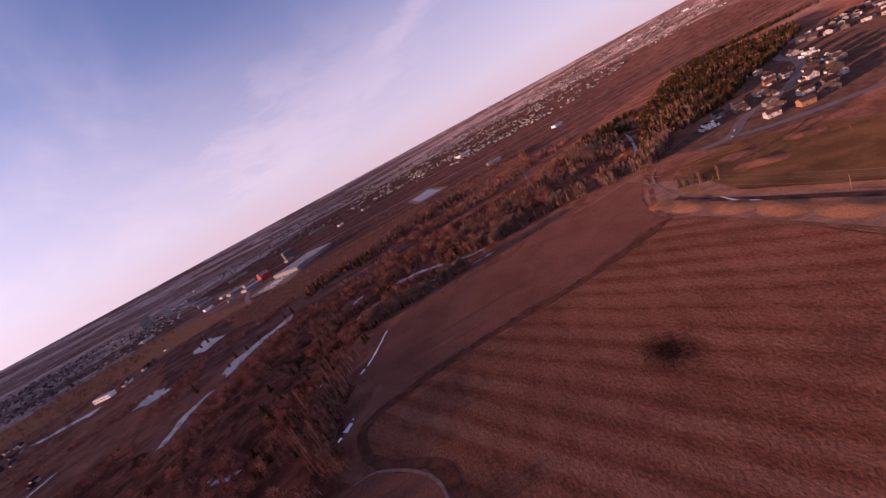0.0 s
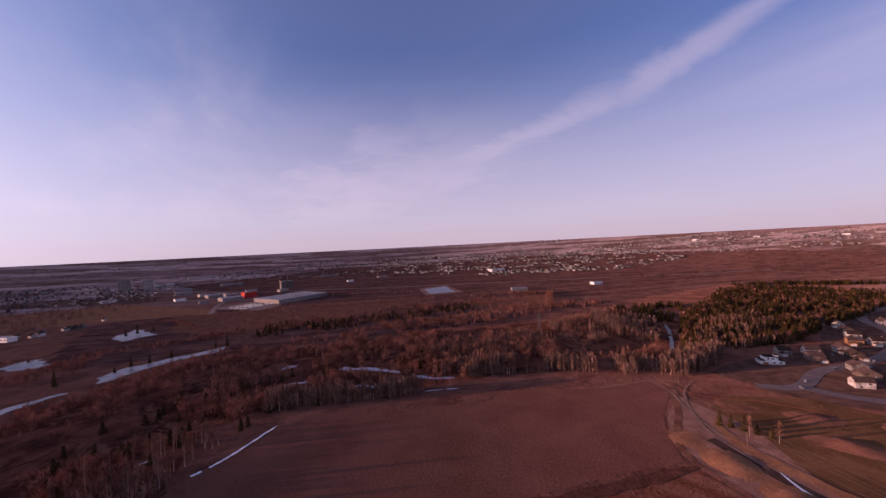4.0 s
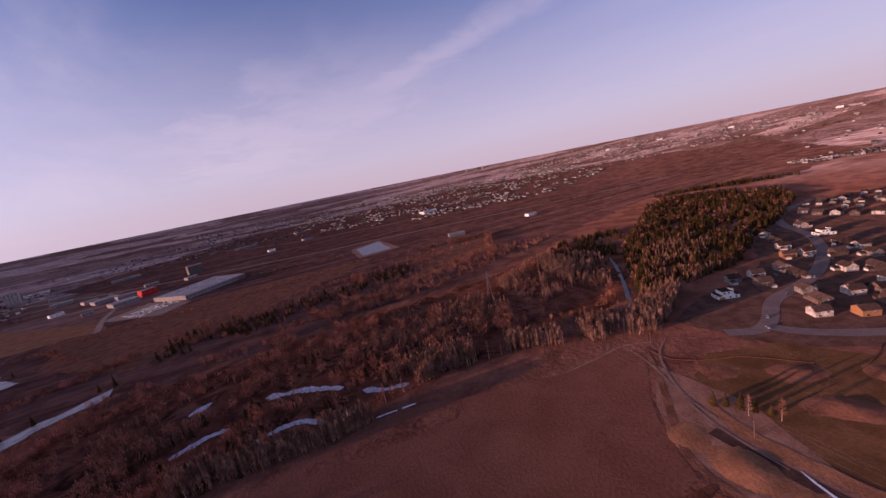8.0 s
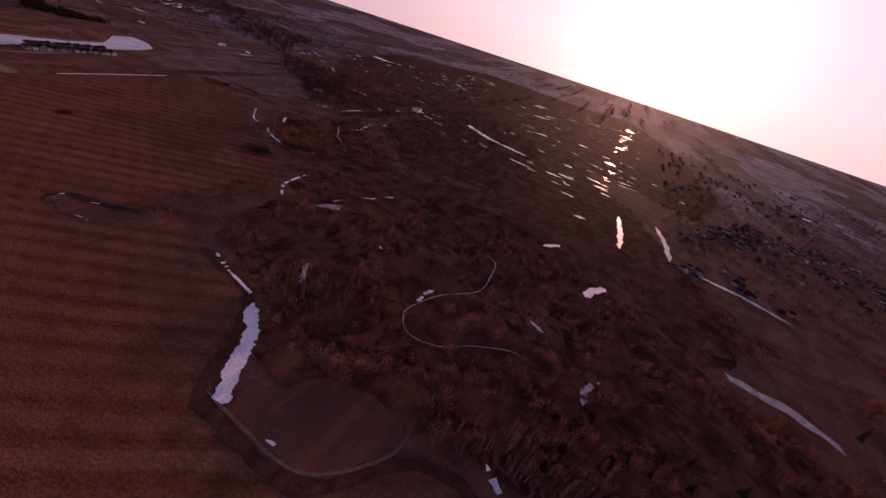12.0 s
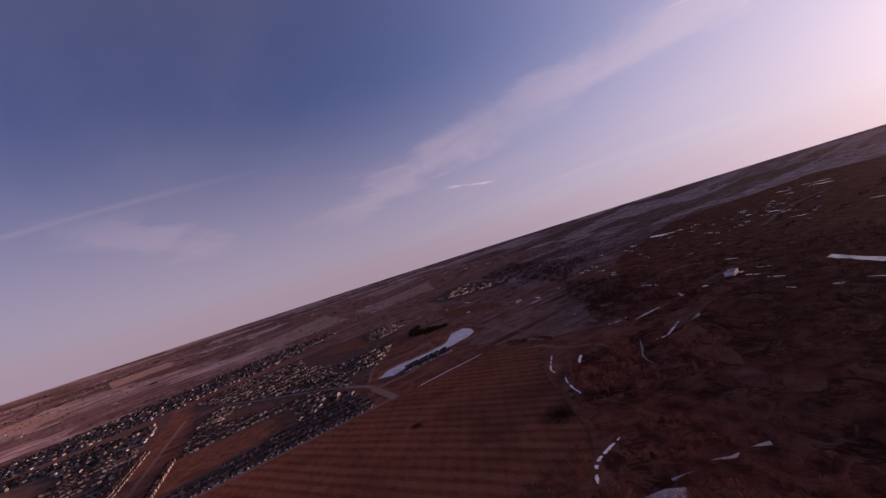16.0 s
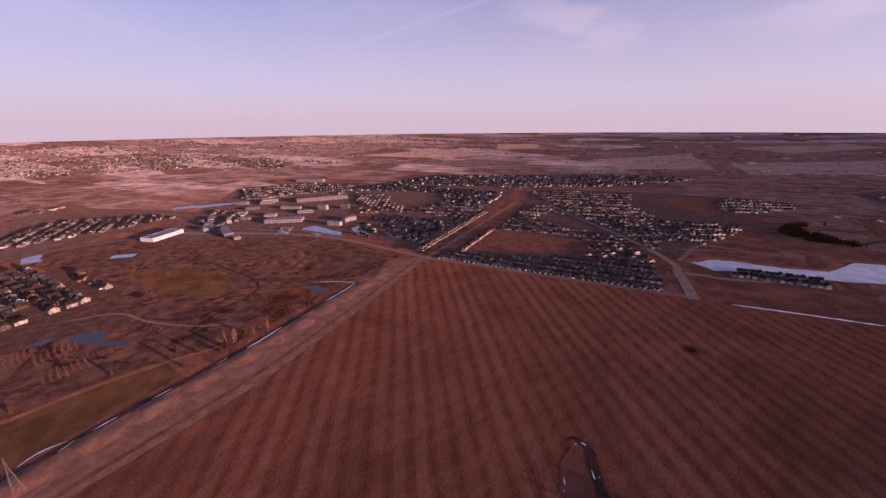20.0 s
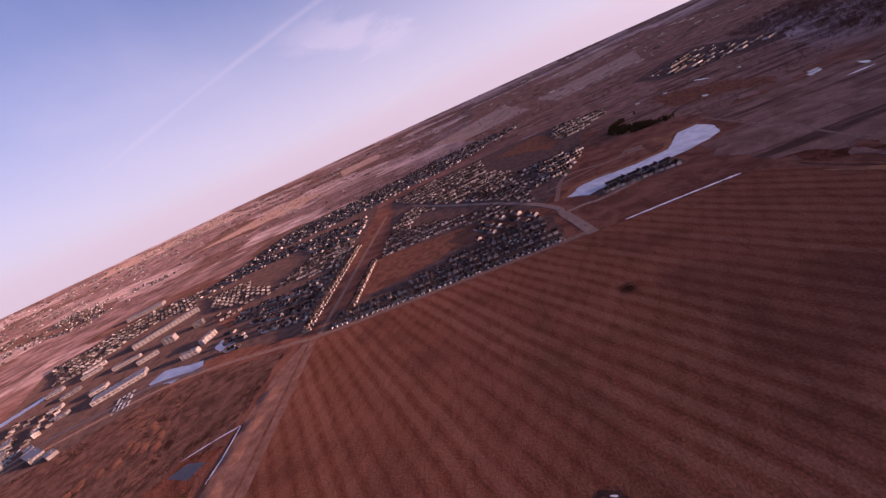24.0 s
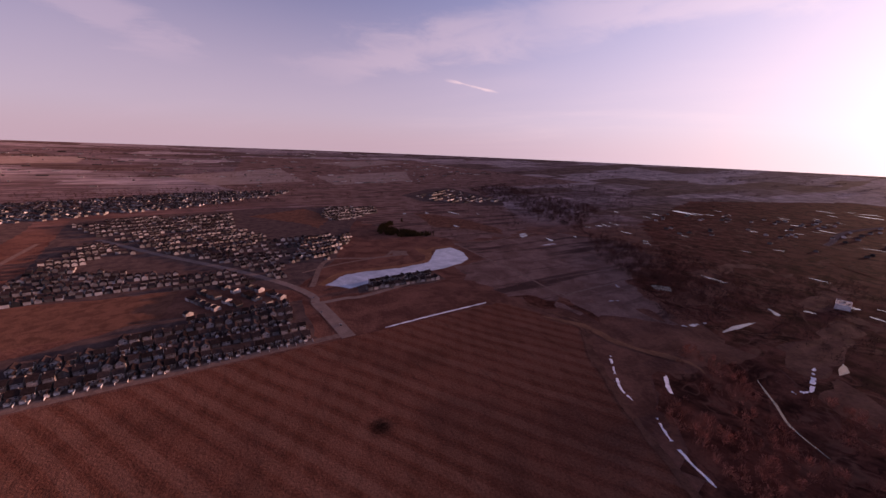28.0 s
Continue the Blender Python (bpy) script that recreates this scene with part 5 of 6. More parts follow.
FARE = [([(-1500, -1600), (1500, -1500), (2600, -3600), (-1500, -3800)], 4, 26, (90, 140), 0.82), ([(1500, -1500), (3000, -800), (3900, -2200), (2200, -3400)], 10, 20, (60, 90), 0.7), ([(900, 500), (2400, 200), (3600, 900), (2200, 1300)], 20, 22, (70, 110), 0.8), ([(2642, -666), (1832, -436), (1712, -586), (1603, -854), (1214, -1029), (1555, -1322), (2246, -1218)], 10, 13, (26, 44), 0.5), ([(1000, -2600), (2200, -2400), (2600, -3000), (1200, -3400)], 10, 18, (40, 60), 0.6), ([(1211, -1004), (1340, -1009), (1801, -1379), (1091, -1344)], 5, 14, (24, 40), 0.3),
        ([(2400, -1500), (3600, -1300), (3800, 300), (2600, 200)], 10, 20, (60, 90), 0.75)]
FARE += [([(-820, -560), (-1300, -660), (-1500, -300), (-1000, -200)], 0, 14, (45, 70), 0.85)]
house_stuff("far_houses", FARE, "scattered pale buildings of a distant town", 15, -0.08)


# ---- larger buildings ----
def flat_building(name, x, y, turn, w, d, h, wall, label, category="building", storeys=1, parapet=0.5, units=3, band=None):
    """A flat-roofed block with parapet, window bands and rooftop units."""
    (x, y), w, d, h = place(x, y), w * K, d * K, h * 1.2
    e = empty(name)
    part("wall", boxes((-w / 2, -d / 2, -0.5, w / 2, d / 2, h)), M[wall], e)
    part("roof", boxes((-w / 2 + 0.4, -d / 2 + 0.4, h, w / 2 - 0.4, d / 2 - 0.4, h + 0.15)), M["membrane"], e)
    bm = boxes((-w / 2, -d / 2, h, w / 2, -d / 2 + 0.35, h + parapet), (-w / 2, d / 2 - 0.35, h, w / 2, d / 2, h + parapet),
               (-w / 2, -d / 2 + 0.35, h, -w / 2 + 0.35, d / 2 - 0.35, h + parapet), (w / 2 - 0.35, -d / 2 + 0.35, h, w / 2, d / 2 - 0.35, h + parapet))
    part("parapet", bm, M[band or wall], e)
    for s in range(storeys):
        z = (s + 0.55) * h / storeys
        for sy in (-1, 1):
            n = max(2, int(w / 9))
            for i in range(n):
                px = -w / 2 + (i + 0.5) * w / n
                ya, yb = sorted((sy * d / 2, sy * (d / 2 + 0.08)))
                part("window", boxes((px - 0.3 * w / n, ya, z - 0.8, px + 0.3 * w / n, yb, z + 0.8)), M["glass"], e)
    r = random.Random(int(x * 7 + y))
    for _ in range(units):
        ux, uy = r.uniform(-w * 0.4, w * 0.4), r.uniform(-d * 0.35, d * 0.35)
        part("rooftop_unit", boxes((ux - 1.5, uy - 1, h + 0.15, ux + 1.5, uy + 1, h + 1.7)), M["steel"], e)
    e.matrix_basis = pose(x, y, high(x, y), 0, 0, turn)
    return tagged(e, label, category)


flat_building("big_box_store", -178, 836, 48, 112, 84, 9, "concrete", "huge low store with a pale flat roof", "store", units=60)
flat_building("red_building", -290, 925, 40, 26, 20, 15, "red", "bright red flat-roofed commercial block", "store", storeys=2)
flat_building("annex", -316, 890, 40, 40, 30, 8, "concrete", "grey flat-roofed annex beside the red block", "building")
flat_building("apartment_block", -253, 1098, 30, 30, 16, 24, "wall", "mid-rise beige apartment block", "apartment block", storeys=7)
flat_building("apartment_block", -769, 1302, 20, 30, 18, 40, "wall", "tall beige apartment slab", "apartment block", storeys=11)
flat_building("apartment_block", -720, 1330, 20, 26, 18, 32, "wall", "beige apartment slab among trees", "apartment block", storeys=9)
for k, (x, y, turn, w, d, h) in enumerate(((-380, 976, 40, 40, 26, 8), (-354, 855, 30, 16, 8, 7), (-467, 1301, 30, 60, 16, 7), (-718, 1415, 30, 50, 20, 8), (-187, 1435, 20, 60, 16, 6), (-420, 1010, 40, 24, 20, 7), (-340, 960, 40, 30, 18, 9), (-440, 940, 40, 20, 14, 6), (-500, 1080, 30, 36, 18, 8),
                                              (-330, 1060, 30, 26, 16, 6), (-560, 1200, 30, 40, 16, 7), (-620, 1000, 40, 26, 14, 7), (-240, 1010, 45, 22, 14, 7), (-724, 1690, 30, 90, 24, 8), (5, 1260, 20, 30, 16, 6), (-90, 1180, 20, 18, 12, 6))):
    flat_building("shop", x, y, turn, w, d, h, ("concrete", "wall", "concrete", "white")[k % 4], ("grey flat-roofed shed near the store", "beige flat-roofed shop near the store", "grey flat-roofed shed near the store", "white flat-roofed shop near the store")[k % 4], "shop", units=2)
ribbon("highway", [(-1100, 1500), (-700, 1240), (-420, 1090), (-200, 1010), (60, 930), (400, 860), (900, 760)], 10, M["asphalt"], 0.5, "asphalt highway past the store", "road")
ribbon("store_road", [(-400, 1671), (-184, 1406), (7, 1249), (400, 1110)], 9, M["gravel"], 0.6, "pale road climbing behind the store", "road")
ribbon("store_road", [(-420, 1090), (-330, 900), (-300, 780), (-270, 690)], 8, M["asphalt"], 0.5, "asphalt road to the car park", "road")
flat_building("white_hall", -465, 581, -20, 32, 10, 7, "white", "long low white hall", "hall")
flat_building("school", 574, -266, -75, 56, 24, 7, "white", "long white low school building", "school")
flat_building("shop_row", 470, -420, 33, 66, 22, 7, "wall", "long strip of shops with pale front", "shop", units=8)
flat_building("shop_row", 548, -509, 24, 42, 9, 6, "wall", "narrow beige row of shops", "shop")
flat_building("shop", 364, -436, 12, 24, 9, 9, "wall", "beige apartment block by the pond", "apartment block", storeys=3)
flat_building("shop", 361, -472, 80, 26, 9, 9, "wall", "beige apartment block by the pond", "apartment block", storeys=3)
flat_building("shop", 478, -530, 10, 20, 11, 12, "wall", "tall beige apartment block behind the shops", "apartment block", storeys=4)
flat_building("shop", 440, -556, 20, 16, 10, 10, "wall", "beige apartment block behind the shops", "apartment block", storeys=3)
flat_building("terrace", 551, -608, 48, 116, 10, 10, "concrete", "very long pale apartment terrace", "apartment block", storeys=3)
flat_building("school", 815, -840, 20, 86, 24, 9, "concrete", "wide grey school on the far side of the houses", "school")
for k, (x, y, turn, w, d) in enumerate(((620, -470, 40, 26, 12), (640, -525, 40, 30, 10), (655, -545, 40, 34, 9), (550, -400, 20, 16, 9), (530, -440, 30, 22, 14), (488, -490, 40, 30, 7), (600, -430, 30, 18, 10), (690, -500, 30, 24, 12), (490, -318, -25, 40, 14),
                                        (452, -308, -25, 16, 10), (520, -335, -30, 18, 9), (548, -320, -30, 22, 8), (580, -345, -40, 20, 9), (610, -372, -40, 24, 10), (560, -372, -30, 14, 8))):
    flat_building("shop", x, y, turn, w, d, 5 + k % 3, ("wall", "concrete", "wall", "concrete")[k % 4], ("low beige shop by the main road", "low grey shop by the main road", "low beige shop by the main road", "low grey shop by the main road")[k % 4], "shop", units=2)
flat_building("barn", -646, -181, 10, 22, 12, 6, "white", "white barn with a flat roof", "barn")
flat_building("works", 271, 722, -10, 30, 16, 6, "concrete", "grey workshop behind the hedge", "building")
flat_building("works", 439, 730, 10, 22, 12, 6, "white", "white shed by the trees", "building")
flat_building("hall", 381, 1226, 20, 50, 26, 9, "white", "white hall at the edge of town", "building")
for k in range(9):
    flat_building("tower", 1560 + (k % 5) * 40 + k * 3, 3400 + (k * 61) % 170, 10 * k, 14, 12, 8 + (k * 37) % 17, "concrete", "distant downtown tower on the horizon", "tower", storeys=2, units=1)
for k in range(12):
    flat_building("warehouse", 2050 + k * 62 + (k * 71) % 130, 2180 - k * 110 + (k * 53) % 190, 20 + (k * 17) % 30, 30 + (k * 29) % 50, 24, 7, ("white", "wall", "concrete")[k % 3], "long pale warehouse far to the east", "warehouse", units=2)

# ---- trees ----
def bare_tree(seed, tall, spread, twigs, trunk="bark"):
    """A leafless aspen: tapered trunk, limbs and many fine twigs. Returns (trunk, crown) as vertices and faces."""
    r = random.Random(seed)
    tv, tf, cv, cf = [], [], [], []

    def limb(verts, faces, a, b, ra, rb, sides=4):
        d = (b - a).normalized()
        s = d.orthogonal().normalized()
        t = d.cross(s)
        base = len(verts)
        for p, q in ((a, ra), (b, rb)):
            for i in range(sides):
                an = 2 * math.pi * i / sides
                verts.append(p + s * q * math.cos(an) + t * q * math.sin(an))
        for i in range(sides):
            j = (i + 1) % sides
            faces.append((base + i, base + j, base + sides + j, base + sides + i))

    top = Vector((r.uniform(-0.4, 0.4), r.uniform(-0.4, 0.4), tall))
    limb(tv, tf, Vector((0, 0, -0.4)), top * 0.55, tall * 0.016, tall * 0.010)
    limb(tv, tf, top * 0.55, top * 0.95, tall * 0.010, tall * 0.003)
    for _ in range(twigs):
        k = r.uniform(0.30, 0.97)
        an = r.uniform(0, 2 * math.pi)
        reach = spread * r.uniform(0.35, 1.0) * (1.15 - k) ** 0.5
        a = top * k
        b = a + Vector((math.cos(an) * reach, math.sin(an) * reach, reach * r.uniform(0.5, 1.5)))
        limb(cv, cf, a, b, 0.06 + 0.004 * tall, 0.02, 3)
        for _ in range(5):
            c = a.lerp(b, r.uniform(0.35, 1.0))
            e = c + Vector((r.uniform(-1, 1), r.uniform(-1, 1), r.uniform(0.1, 1.3))) * spread * 0.33
            w = Vector((r.uniform(-1, 1), r.uniform(-1, 1), 0)).normalized() * 0.11
            n = len(cv)
            cv += [c - w, c + w, e]
            cf.append((n, n + 1, n + 2))
    return tv, tf, cv, cf


def spruce_tree(seed, tall, base):
    """A spruce: drooping boughs in uneven whorls round a straight trunk."""
    r = random.Random(seed)
    tv, tf, cv, cf = [], [], [], []
    for i in range(5):
        an = 2 * math.pi * i / 5
        tv += [Vector((0.14 * math.cos(an), 0.14 * math.sin(an), -0.3)), Vector((0.03 * math.cos(an), 0.03 * math.sin(an), tall * 0.9))]
    for i in range(5):
        j = (i + 1) % 5
        tf.append((2 * i, 2 * j, 2 * j + 1, 2 * i + 1))
    whorls = 11
    for k in range(whorls):
        f = k / (whorls - 1)
        z = tall * (0.10 + 0.86 * f)
        reach = base * (1 - f) ** 0.85 + 0.18
        m = max(5, round(10 * (1 - f) + 4))
        turn = r.uniform(0, 6.28)
        for i in range(m):
            an = turn + 2 * math.pi * i / m + r.uniform(-0.2, 0.2)
            L = reach * r.uniform(0.7, 1.15)
            d = Vector((math.cos(an), math.sin(an), 0))
            s = Vector((-d.y, d.x, 0)) * L * 0.34
            root = Vector((0, 0, z + 0.10 * tall))
            tip = d * L + Vector((0, 0, z - 0.18 * L))
            mid = d * L * 0.55 + Vector((0, 0, z + 0.02 * tall))
            n = len(cv)
            cv += [root, mid - s, tip, mid + s, mid + Vector((0, 0, 0.22 * L))]
            cf += [(n, n + 1, n + 4), (n + 1, n + 2, n + 4), (n + 2, n + 3, n + 4), (n + 3, n, n + 4)]
    return tv, tf, cv, cf


def tree_thing(name, parts, crown_mat, bark_mat):
    tv, tf, cv, cf = parts
    e = empty(name)
    mesh_object("trunk", tv, tf, bark_mat, e)
    mesh_object("crown", cv, cf, crown_mat, e)
    return e


BARE = [tree_thing("aspen_tree", bare_tree(20 + i, (18, 21, 14, 19)[i], (2.6, 2.9, 3.6, 2.4)[i], 70), M["twig"], M["bark"]) for i in range(4)]
SPRUCE = [tree_thing("spruce_tree", spruce_tree(40 + i, (15, 18, 11)[i], (2.9, 3.2, 2.5)[i]), M["spruce"], M["wood"]) for i in range(3)]
planted = set()


def plant(kinds, x, y, label, category, group, r):
    proto = r.choice(kinds)
    k = r.uniform(0.75, 1.2)
    m = pose(x, y, high(x, y), 0, 0, r.uniform(0, 360))
    if proto not in planted:
        planted.add(proto)
        ob = proto
        ob.matrix_basis = m
    else:
        ob = copy_thing(proto, m)
        ob.scale = (k, k, k * r.uniform(0.85, 1.15))
    return tagged(ob, label, category, group)


CLEAR_LINES = [
    ([(-250, 100), (-246, 109), (-198, 111), (-150, 83), (-130, 93), (-146, 126), (-157, 160)], 7),
    ([(-403, -170), (-363, -140), (-350, -120)], 9),
    ([(-576, -222), (-528, -207), (-465, -217)], 9),
    ([(-270, -1), (-201, -27)], 9),
    ([(312, 392), (271, 335), (227, 284)], 9),
    ([(-33, 288), (-7, 300), (12, 288), (62, 297)], 8),
    ([(-25, 341), (24, 321)], 8),
    ([(-72, 311), (-43, 321)], 9),
    ([(-72, 352), (-58, 360)], 16)]
CLEAR_LINES += [
    ([(-108, -22), (-94, 20), (-70, 44), (-48, 58)], 7),
    ([(-76, 165), (-85, 154)], 5),
    ([(-253, 181), (-280, 196)], 9),
    ([(-223, -138), (-268, -138)], 12),
    ([(-234, -73), (-190, -56)], 6),
    ([(225, 330), (200, 318)], 18),
    ([(-80, 105), (-50, 90)], 16),
    ([(-331, -236), (-296, -196), (-272, -140)], 8),
    ([(-360, -196), (-322, -190)], 10),
    ([(-455, -154), (-403, -150)], 12),
    ([(176, 420), (172, 345), (166, 266)], 7),
    ([(-205, 357), (-206, 402), (-148, 440)], 14)]
CLEAR_LINES += [([(-240, 276), (-218, 338)], 10), ([(-220, 60), (-180, 70)], 22), ([(-120, 0), (-160, 10)], 16), ([(0, 440), (120, 430), (230, 470)], 12)]
CLEAR = [(places(line), wide) for line, wide in CLEAR_LINES]


def open_ground(x, y):
    for line, wide in CLEAR:
        for (ax, ay), (bx, by) in zip(line[:-1], line[1:]):
            dx, dy = bx - ax, by - ay
            k = min(1.0, max(0.0, ((x - ax) * dx + (y - ay) * dy) / (dx * dx + dy * dy)))
            if (x - ax - k * dx) ** 2 + (y - ay - k * dy) ** 2 < (wide * K) ** 2:
                return True
    return False


def scatter(poly, count, r, clump=0.5):
    poly = places(poly)
    xs, ys = [p[0] for p in poly], [p[1] for p in poly]
    out = []
    tries = 0
    while len(out) < count and tries < count * 30:
        tries += 1
        x, y = r.uniform(min(xs), max(xs)), r.uniform(min(ys), max(ys))
        if inside(x, y, poly) and noise.noise((x / 40, y / 40, 2)) + 0.5 * noise.noise((x / 15, y / 15, 4)) > r.uniform(-0.45, 0.15) * (1 if clump else 3) and not (abs(x) < 850 and open_ground(x, y)):
            out.append((x, y))
    return out


tr = random.Random(3)
# single trees: the aspens along the field's north edge, and the wood's near edge
EDGE = [[(165, 284), (182, 256), (231, 256), (257, 270), (262, 284), (236, 276), (200, 276), (180, 296)], [(-52, 266), (6, 268), (30, 280), (81, 292), (127, 288), (127, 300), (60, 300), (-52, 286)]]
for poly, n in zip(EDGE, (80, 80)):
    for x, y in scatter(poly, n, tr):
        plant(BARE, x, y, "tall bare aspen at the edge of the field", "tree", "aspens along the field", tr)
for x, y in scatter([(-86, 168), (-74, 200), (-60, 240), (-90, 250), (-120, 200), (-110, 140), (-80, 118)], 60, tr):
    plant(BARE, x, y, "bare aspen on the ravine's edge", "tree", "aspens along the ravine", tr)
for x, y in scatter([(232, 286), (252, 274), (275, 288), (345, 285), (412, 322), (400, 390), (330, 385), (280, 335)], 190, tr):
    plant(SPRUCE, x, y, "dark green spruce in the mixed wood", "tree", "spruces of the mixed wood", tr)
for x, y in ((209, -77), (214, -70), (186, -68), (178, -92), (181, -98), (180, -112), (184, -118), (186, -150), (181, -158), (178, -166), (175, -176), (172, -183), (223, -40), (235, 7), (190, -120), (196, -84),
             (170, 187), (173, 184), (178, 176), (181, 172), (176, 180)):
    plant(SPRUCE[2:], *place(x, y), "small spruce beside the drainage ditch", "tree", "spruces along the ditch", tr)
for x, y in ((182, -106), (185, -110), (190, -104), (176, -120), (171, -130), (174, 176), (180, 168)):
    plant(BARE[2:3], *place(x, y), "bare bushy tree beside the drainage ditch", "tree", "bare trees along the ditch", tr)
for x, y in ((-208, 396), (-198, 404), (-186, 416), (-212, 382), (-150, 448), (-236, 356), (-160, 446), (-300, 560), (-290, 575), (-306, 548), (-330, 610), (-120, 490), (-110, 505), (-96, 520), (-80, 540)):
    plant(SPRUCE, *place(x, y), "lone spruce by the oxbow pond", "tree", "spruces by the ponds", tr)


def fuzzy(seed, tall, spread, twigs, low=0.25, lean=1.0):
    """A small bare tree of loose twigs, as arrays, for the wide woods."""
    r = np.random.RandomState(seed)
    n = twigs
    an, q, k = r.uniform(0, 6.283, n), spread * np.sqrt(r.uniform(0, 1, n)), r.uniform(low, 0.9, n)
    q = q * (1.1 - np.abs(k - 0.55))
    root = np.stack([q * np.cos(an), q * np.sin(an), tall * k], -1)
    out = np.stack([lean * np.cos(an) * r.uniform(0.0, 1, n), lean * np.sin(an) * r.uniform(0.0, 1, n), r.uniform(0.5, 1.5, n)], -1)
    tip = root + out * tall * 0.17
    a2 = r.uniform(0, 6.283, n)
    side = np.stack([np.cos(a2), np.sin(a2), np.zeros(n)], -1) * 0.021 * tall
    tri = np.stack([root - side, root + side, tip], 1).reshape(-1, 3)
    w = 0.012 * tall
    stem = np.array([(-w, 0, -0.5), (w, -w, -0.5), (0, 0, tall * 0.9), (w, w, -0.5), (-w, 0, -0.5), (0, 0, tall * 0.9)])
    return np.concatenate([tri, stem])


def conifer(seed, tall, base, whorls=6, boughs=7):
    r = np.random.RandomState(seed)
    out = []
    for k in range(whorls):
        f = k / whorls
        z, reach = tall * (0.06 + 0.80 * f), base * (1 - f) ** 0.9 + 0.1
        for i in range(boughs):
            an = 6.283 * (i + r.uniform(-0.3, 0.3)) / boughs + k
            L = reach * r.uniform(0.65, 1.2)
            d, s = np.array([np.cos(an), np.sin(an), 0]), np.array([-np.sin(an), np.cos(an), 0])
            root, tip = np.array([0, 0, z + tall * 0.20]), d * L + (0, 0, z - 0.12 * L)
            mid = d * L * 0.5 + (0, 0, z + tall * 0.07)
            out += [root, mid - s * L * 0.34, tip, root, tip, mid + s * L * 0.34]
    return np.array(out)


def wood(name, groves, templates, material, label, seed, tight=False):
    """Wide woods: many trees in one mesh, as nobody could count them."""
    r = random.Random(seed)
    chunks = []
    for poly, count, lo, hi in groves:
        for x, y in scatter(poly, count, r):
            t = templates[r.randrange(len(templates))]
            h = r.uniform(lo, hi) * K
            an = r.uniform(0, 6.283)
            c, s = math.cos(an) * h * r.uniform(0.85, 1.15), math.sin(an) * h
            p = np.empty_like(t)
            p[:, 0] = x + t[:, 0] * c - t[:, 1] * s
            p[:, 1] = y + t[:, 0] * s + t[:, 1] * c
            p[:, 2] = high(x, y) + t[:, 2] * h
            chunks.append(p)
    V = np.concatenate(chunks)
    n = len(V)
    me = bpy.data.meshes.new(name)
    me.vertices.add(n)
    me.vertices.foreach_set("co", V.astype(np.float32).ravel())
    me.loops.add(n)
    me.loops.foreach_set("vertex_index", np.arange(n, dtype=np.int32))
    me.polygons.add(n // 3)
    me.polygons.foreach_set("loop_start", np.arange(0, n, 3, dtype=np.int32))
    me.materials.append(material)
    me.update(calc_edges=True)
    return tagged(new(name, me), label, "woods", kind="stuff")


FUZZY = [fuzzy(60 + i, 1.0, 0.19 + 0.04 * i, 58) for i in range(4)]
THIN = [fuzzy(70 + i, 1.0, 0.34, 30) for i in range(4)]
BUSH = [fuzzy(80 + i, 1.0, 0.75, 26, 0.0) for i in range(4)]
CONE = [conifer(90 + i, 1.0, 0.19 + 0.02 * i) for i in range(3)]
CONE_FAR = [conifer(95 + i, 1.0, 0.20, 4, 5) for i in range(2)]
FOREST = [(230, 284), (250, 272), (274, 286), (347, 283), (420, 320), (502, 340), (607, 383), (660, 425), (640, 500), (590, 555), (520, 530), (426, 459), (342, 405), (290, 347)]
wood("spruce_wood", [(FOREST, 2300, 6, 10), ([(267, 417), (283, 454), (327, 483), (374, 474), (395, 457), (300, 364)], 150, 6, 9), ([(-60, 480), (120, 540), (160, 600), (0, 560), (-90, 520)], 160, 5, 9), ([(-140, 470), (-60, 500), (-80, 560), (-160, 520)], 40, 5, 9),
                     ([(-80, 150), (-60, 260), (100, 296), (20, 380), (-140, 300), (-160, 180)], 130, 5, 9)],
     CONE, M["spruce_far"], "dark green spruces filling the mixed wood", 51)
wood("spruce_belt", [([(-340, -713), (-404, -632), (-345, -640), (-320, -680), (-350, -740), (-410, -764)], 420, 7, 10), ([(600, 580), (650, 560), (730, 505), (800, 470), (790, 500), (700, 560), (620, 600)], 260, 6, 9)], CONE_FAR, M["spruce_far"], "dark far spruce plantation", 55)
RAVINE = [
    ([(-90, 250), (-60, 266), (130, 300), (172, 345), (80, 409), (-40, 400), (-150, 330)], 1300, 5, 10),
    ([(-86, 160), (-74, 118), (-66, 90), (-90, 60), (-150, 60), (-170, 120), (-165, 220), (-110, 240)], 480, 5, 9),
    ([(-105, 20), (-70, 60), (-140, 60), (-220, 60), (-280, 20), (-260, -50), (-180, -50), (-120, -30)], 330, 4, 8),
    ([(-240, 40), (-300, 100), (-280, 220), (-180, 240), (-160, 140)], 300, 4, 8)]
RAVINE += [
    ([(-116, -100), (-100, -60), (-180, -60), (-240, -90), (-140, -85)], 160, 3, 6),
    ([(-300, -190), (-270, -130), (-330, -60), (-420, -90), (-400, -220)], 330, 4, 8),
    (FOREST, 900, 5, 8),
    ([(150, 300), (240, 300), (300, 370), (314, 480), (200, 420), (110, 360)], 700, 4, 7),
    ([(80, 409), (260, 480), (330, 520), (230, 560), (0, 470), (-100, 430)], 700, 4, 8),
    ([(-60, 470), (140, 530), (300, 650), (100, 620), (-160, 560)], 420, 4, 8)]
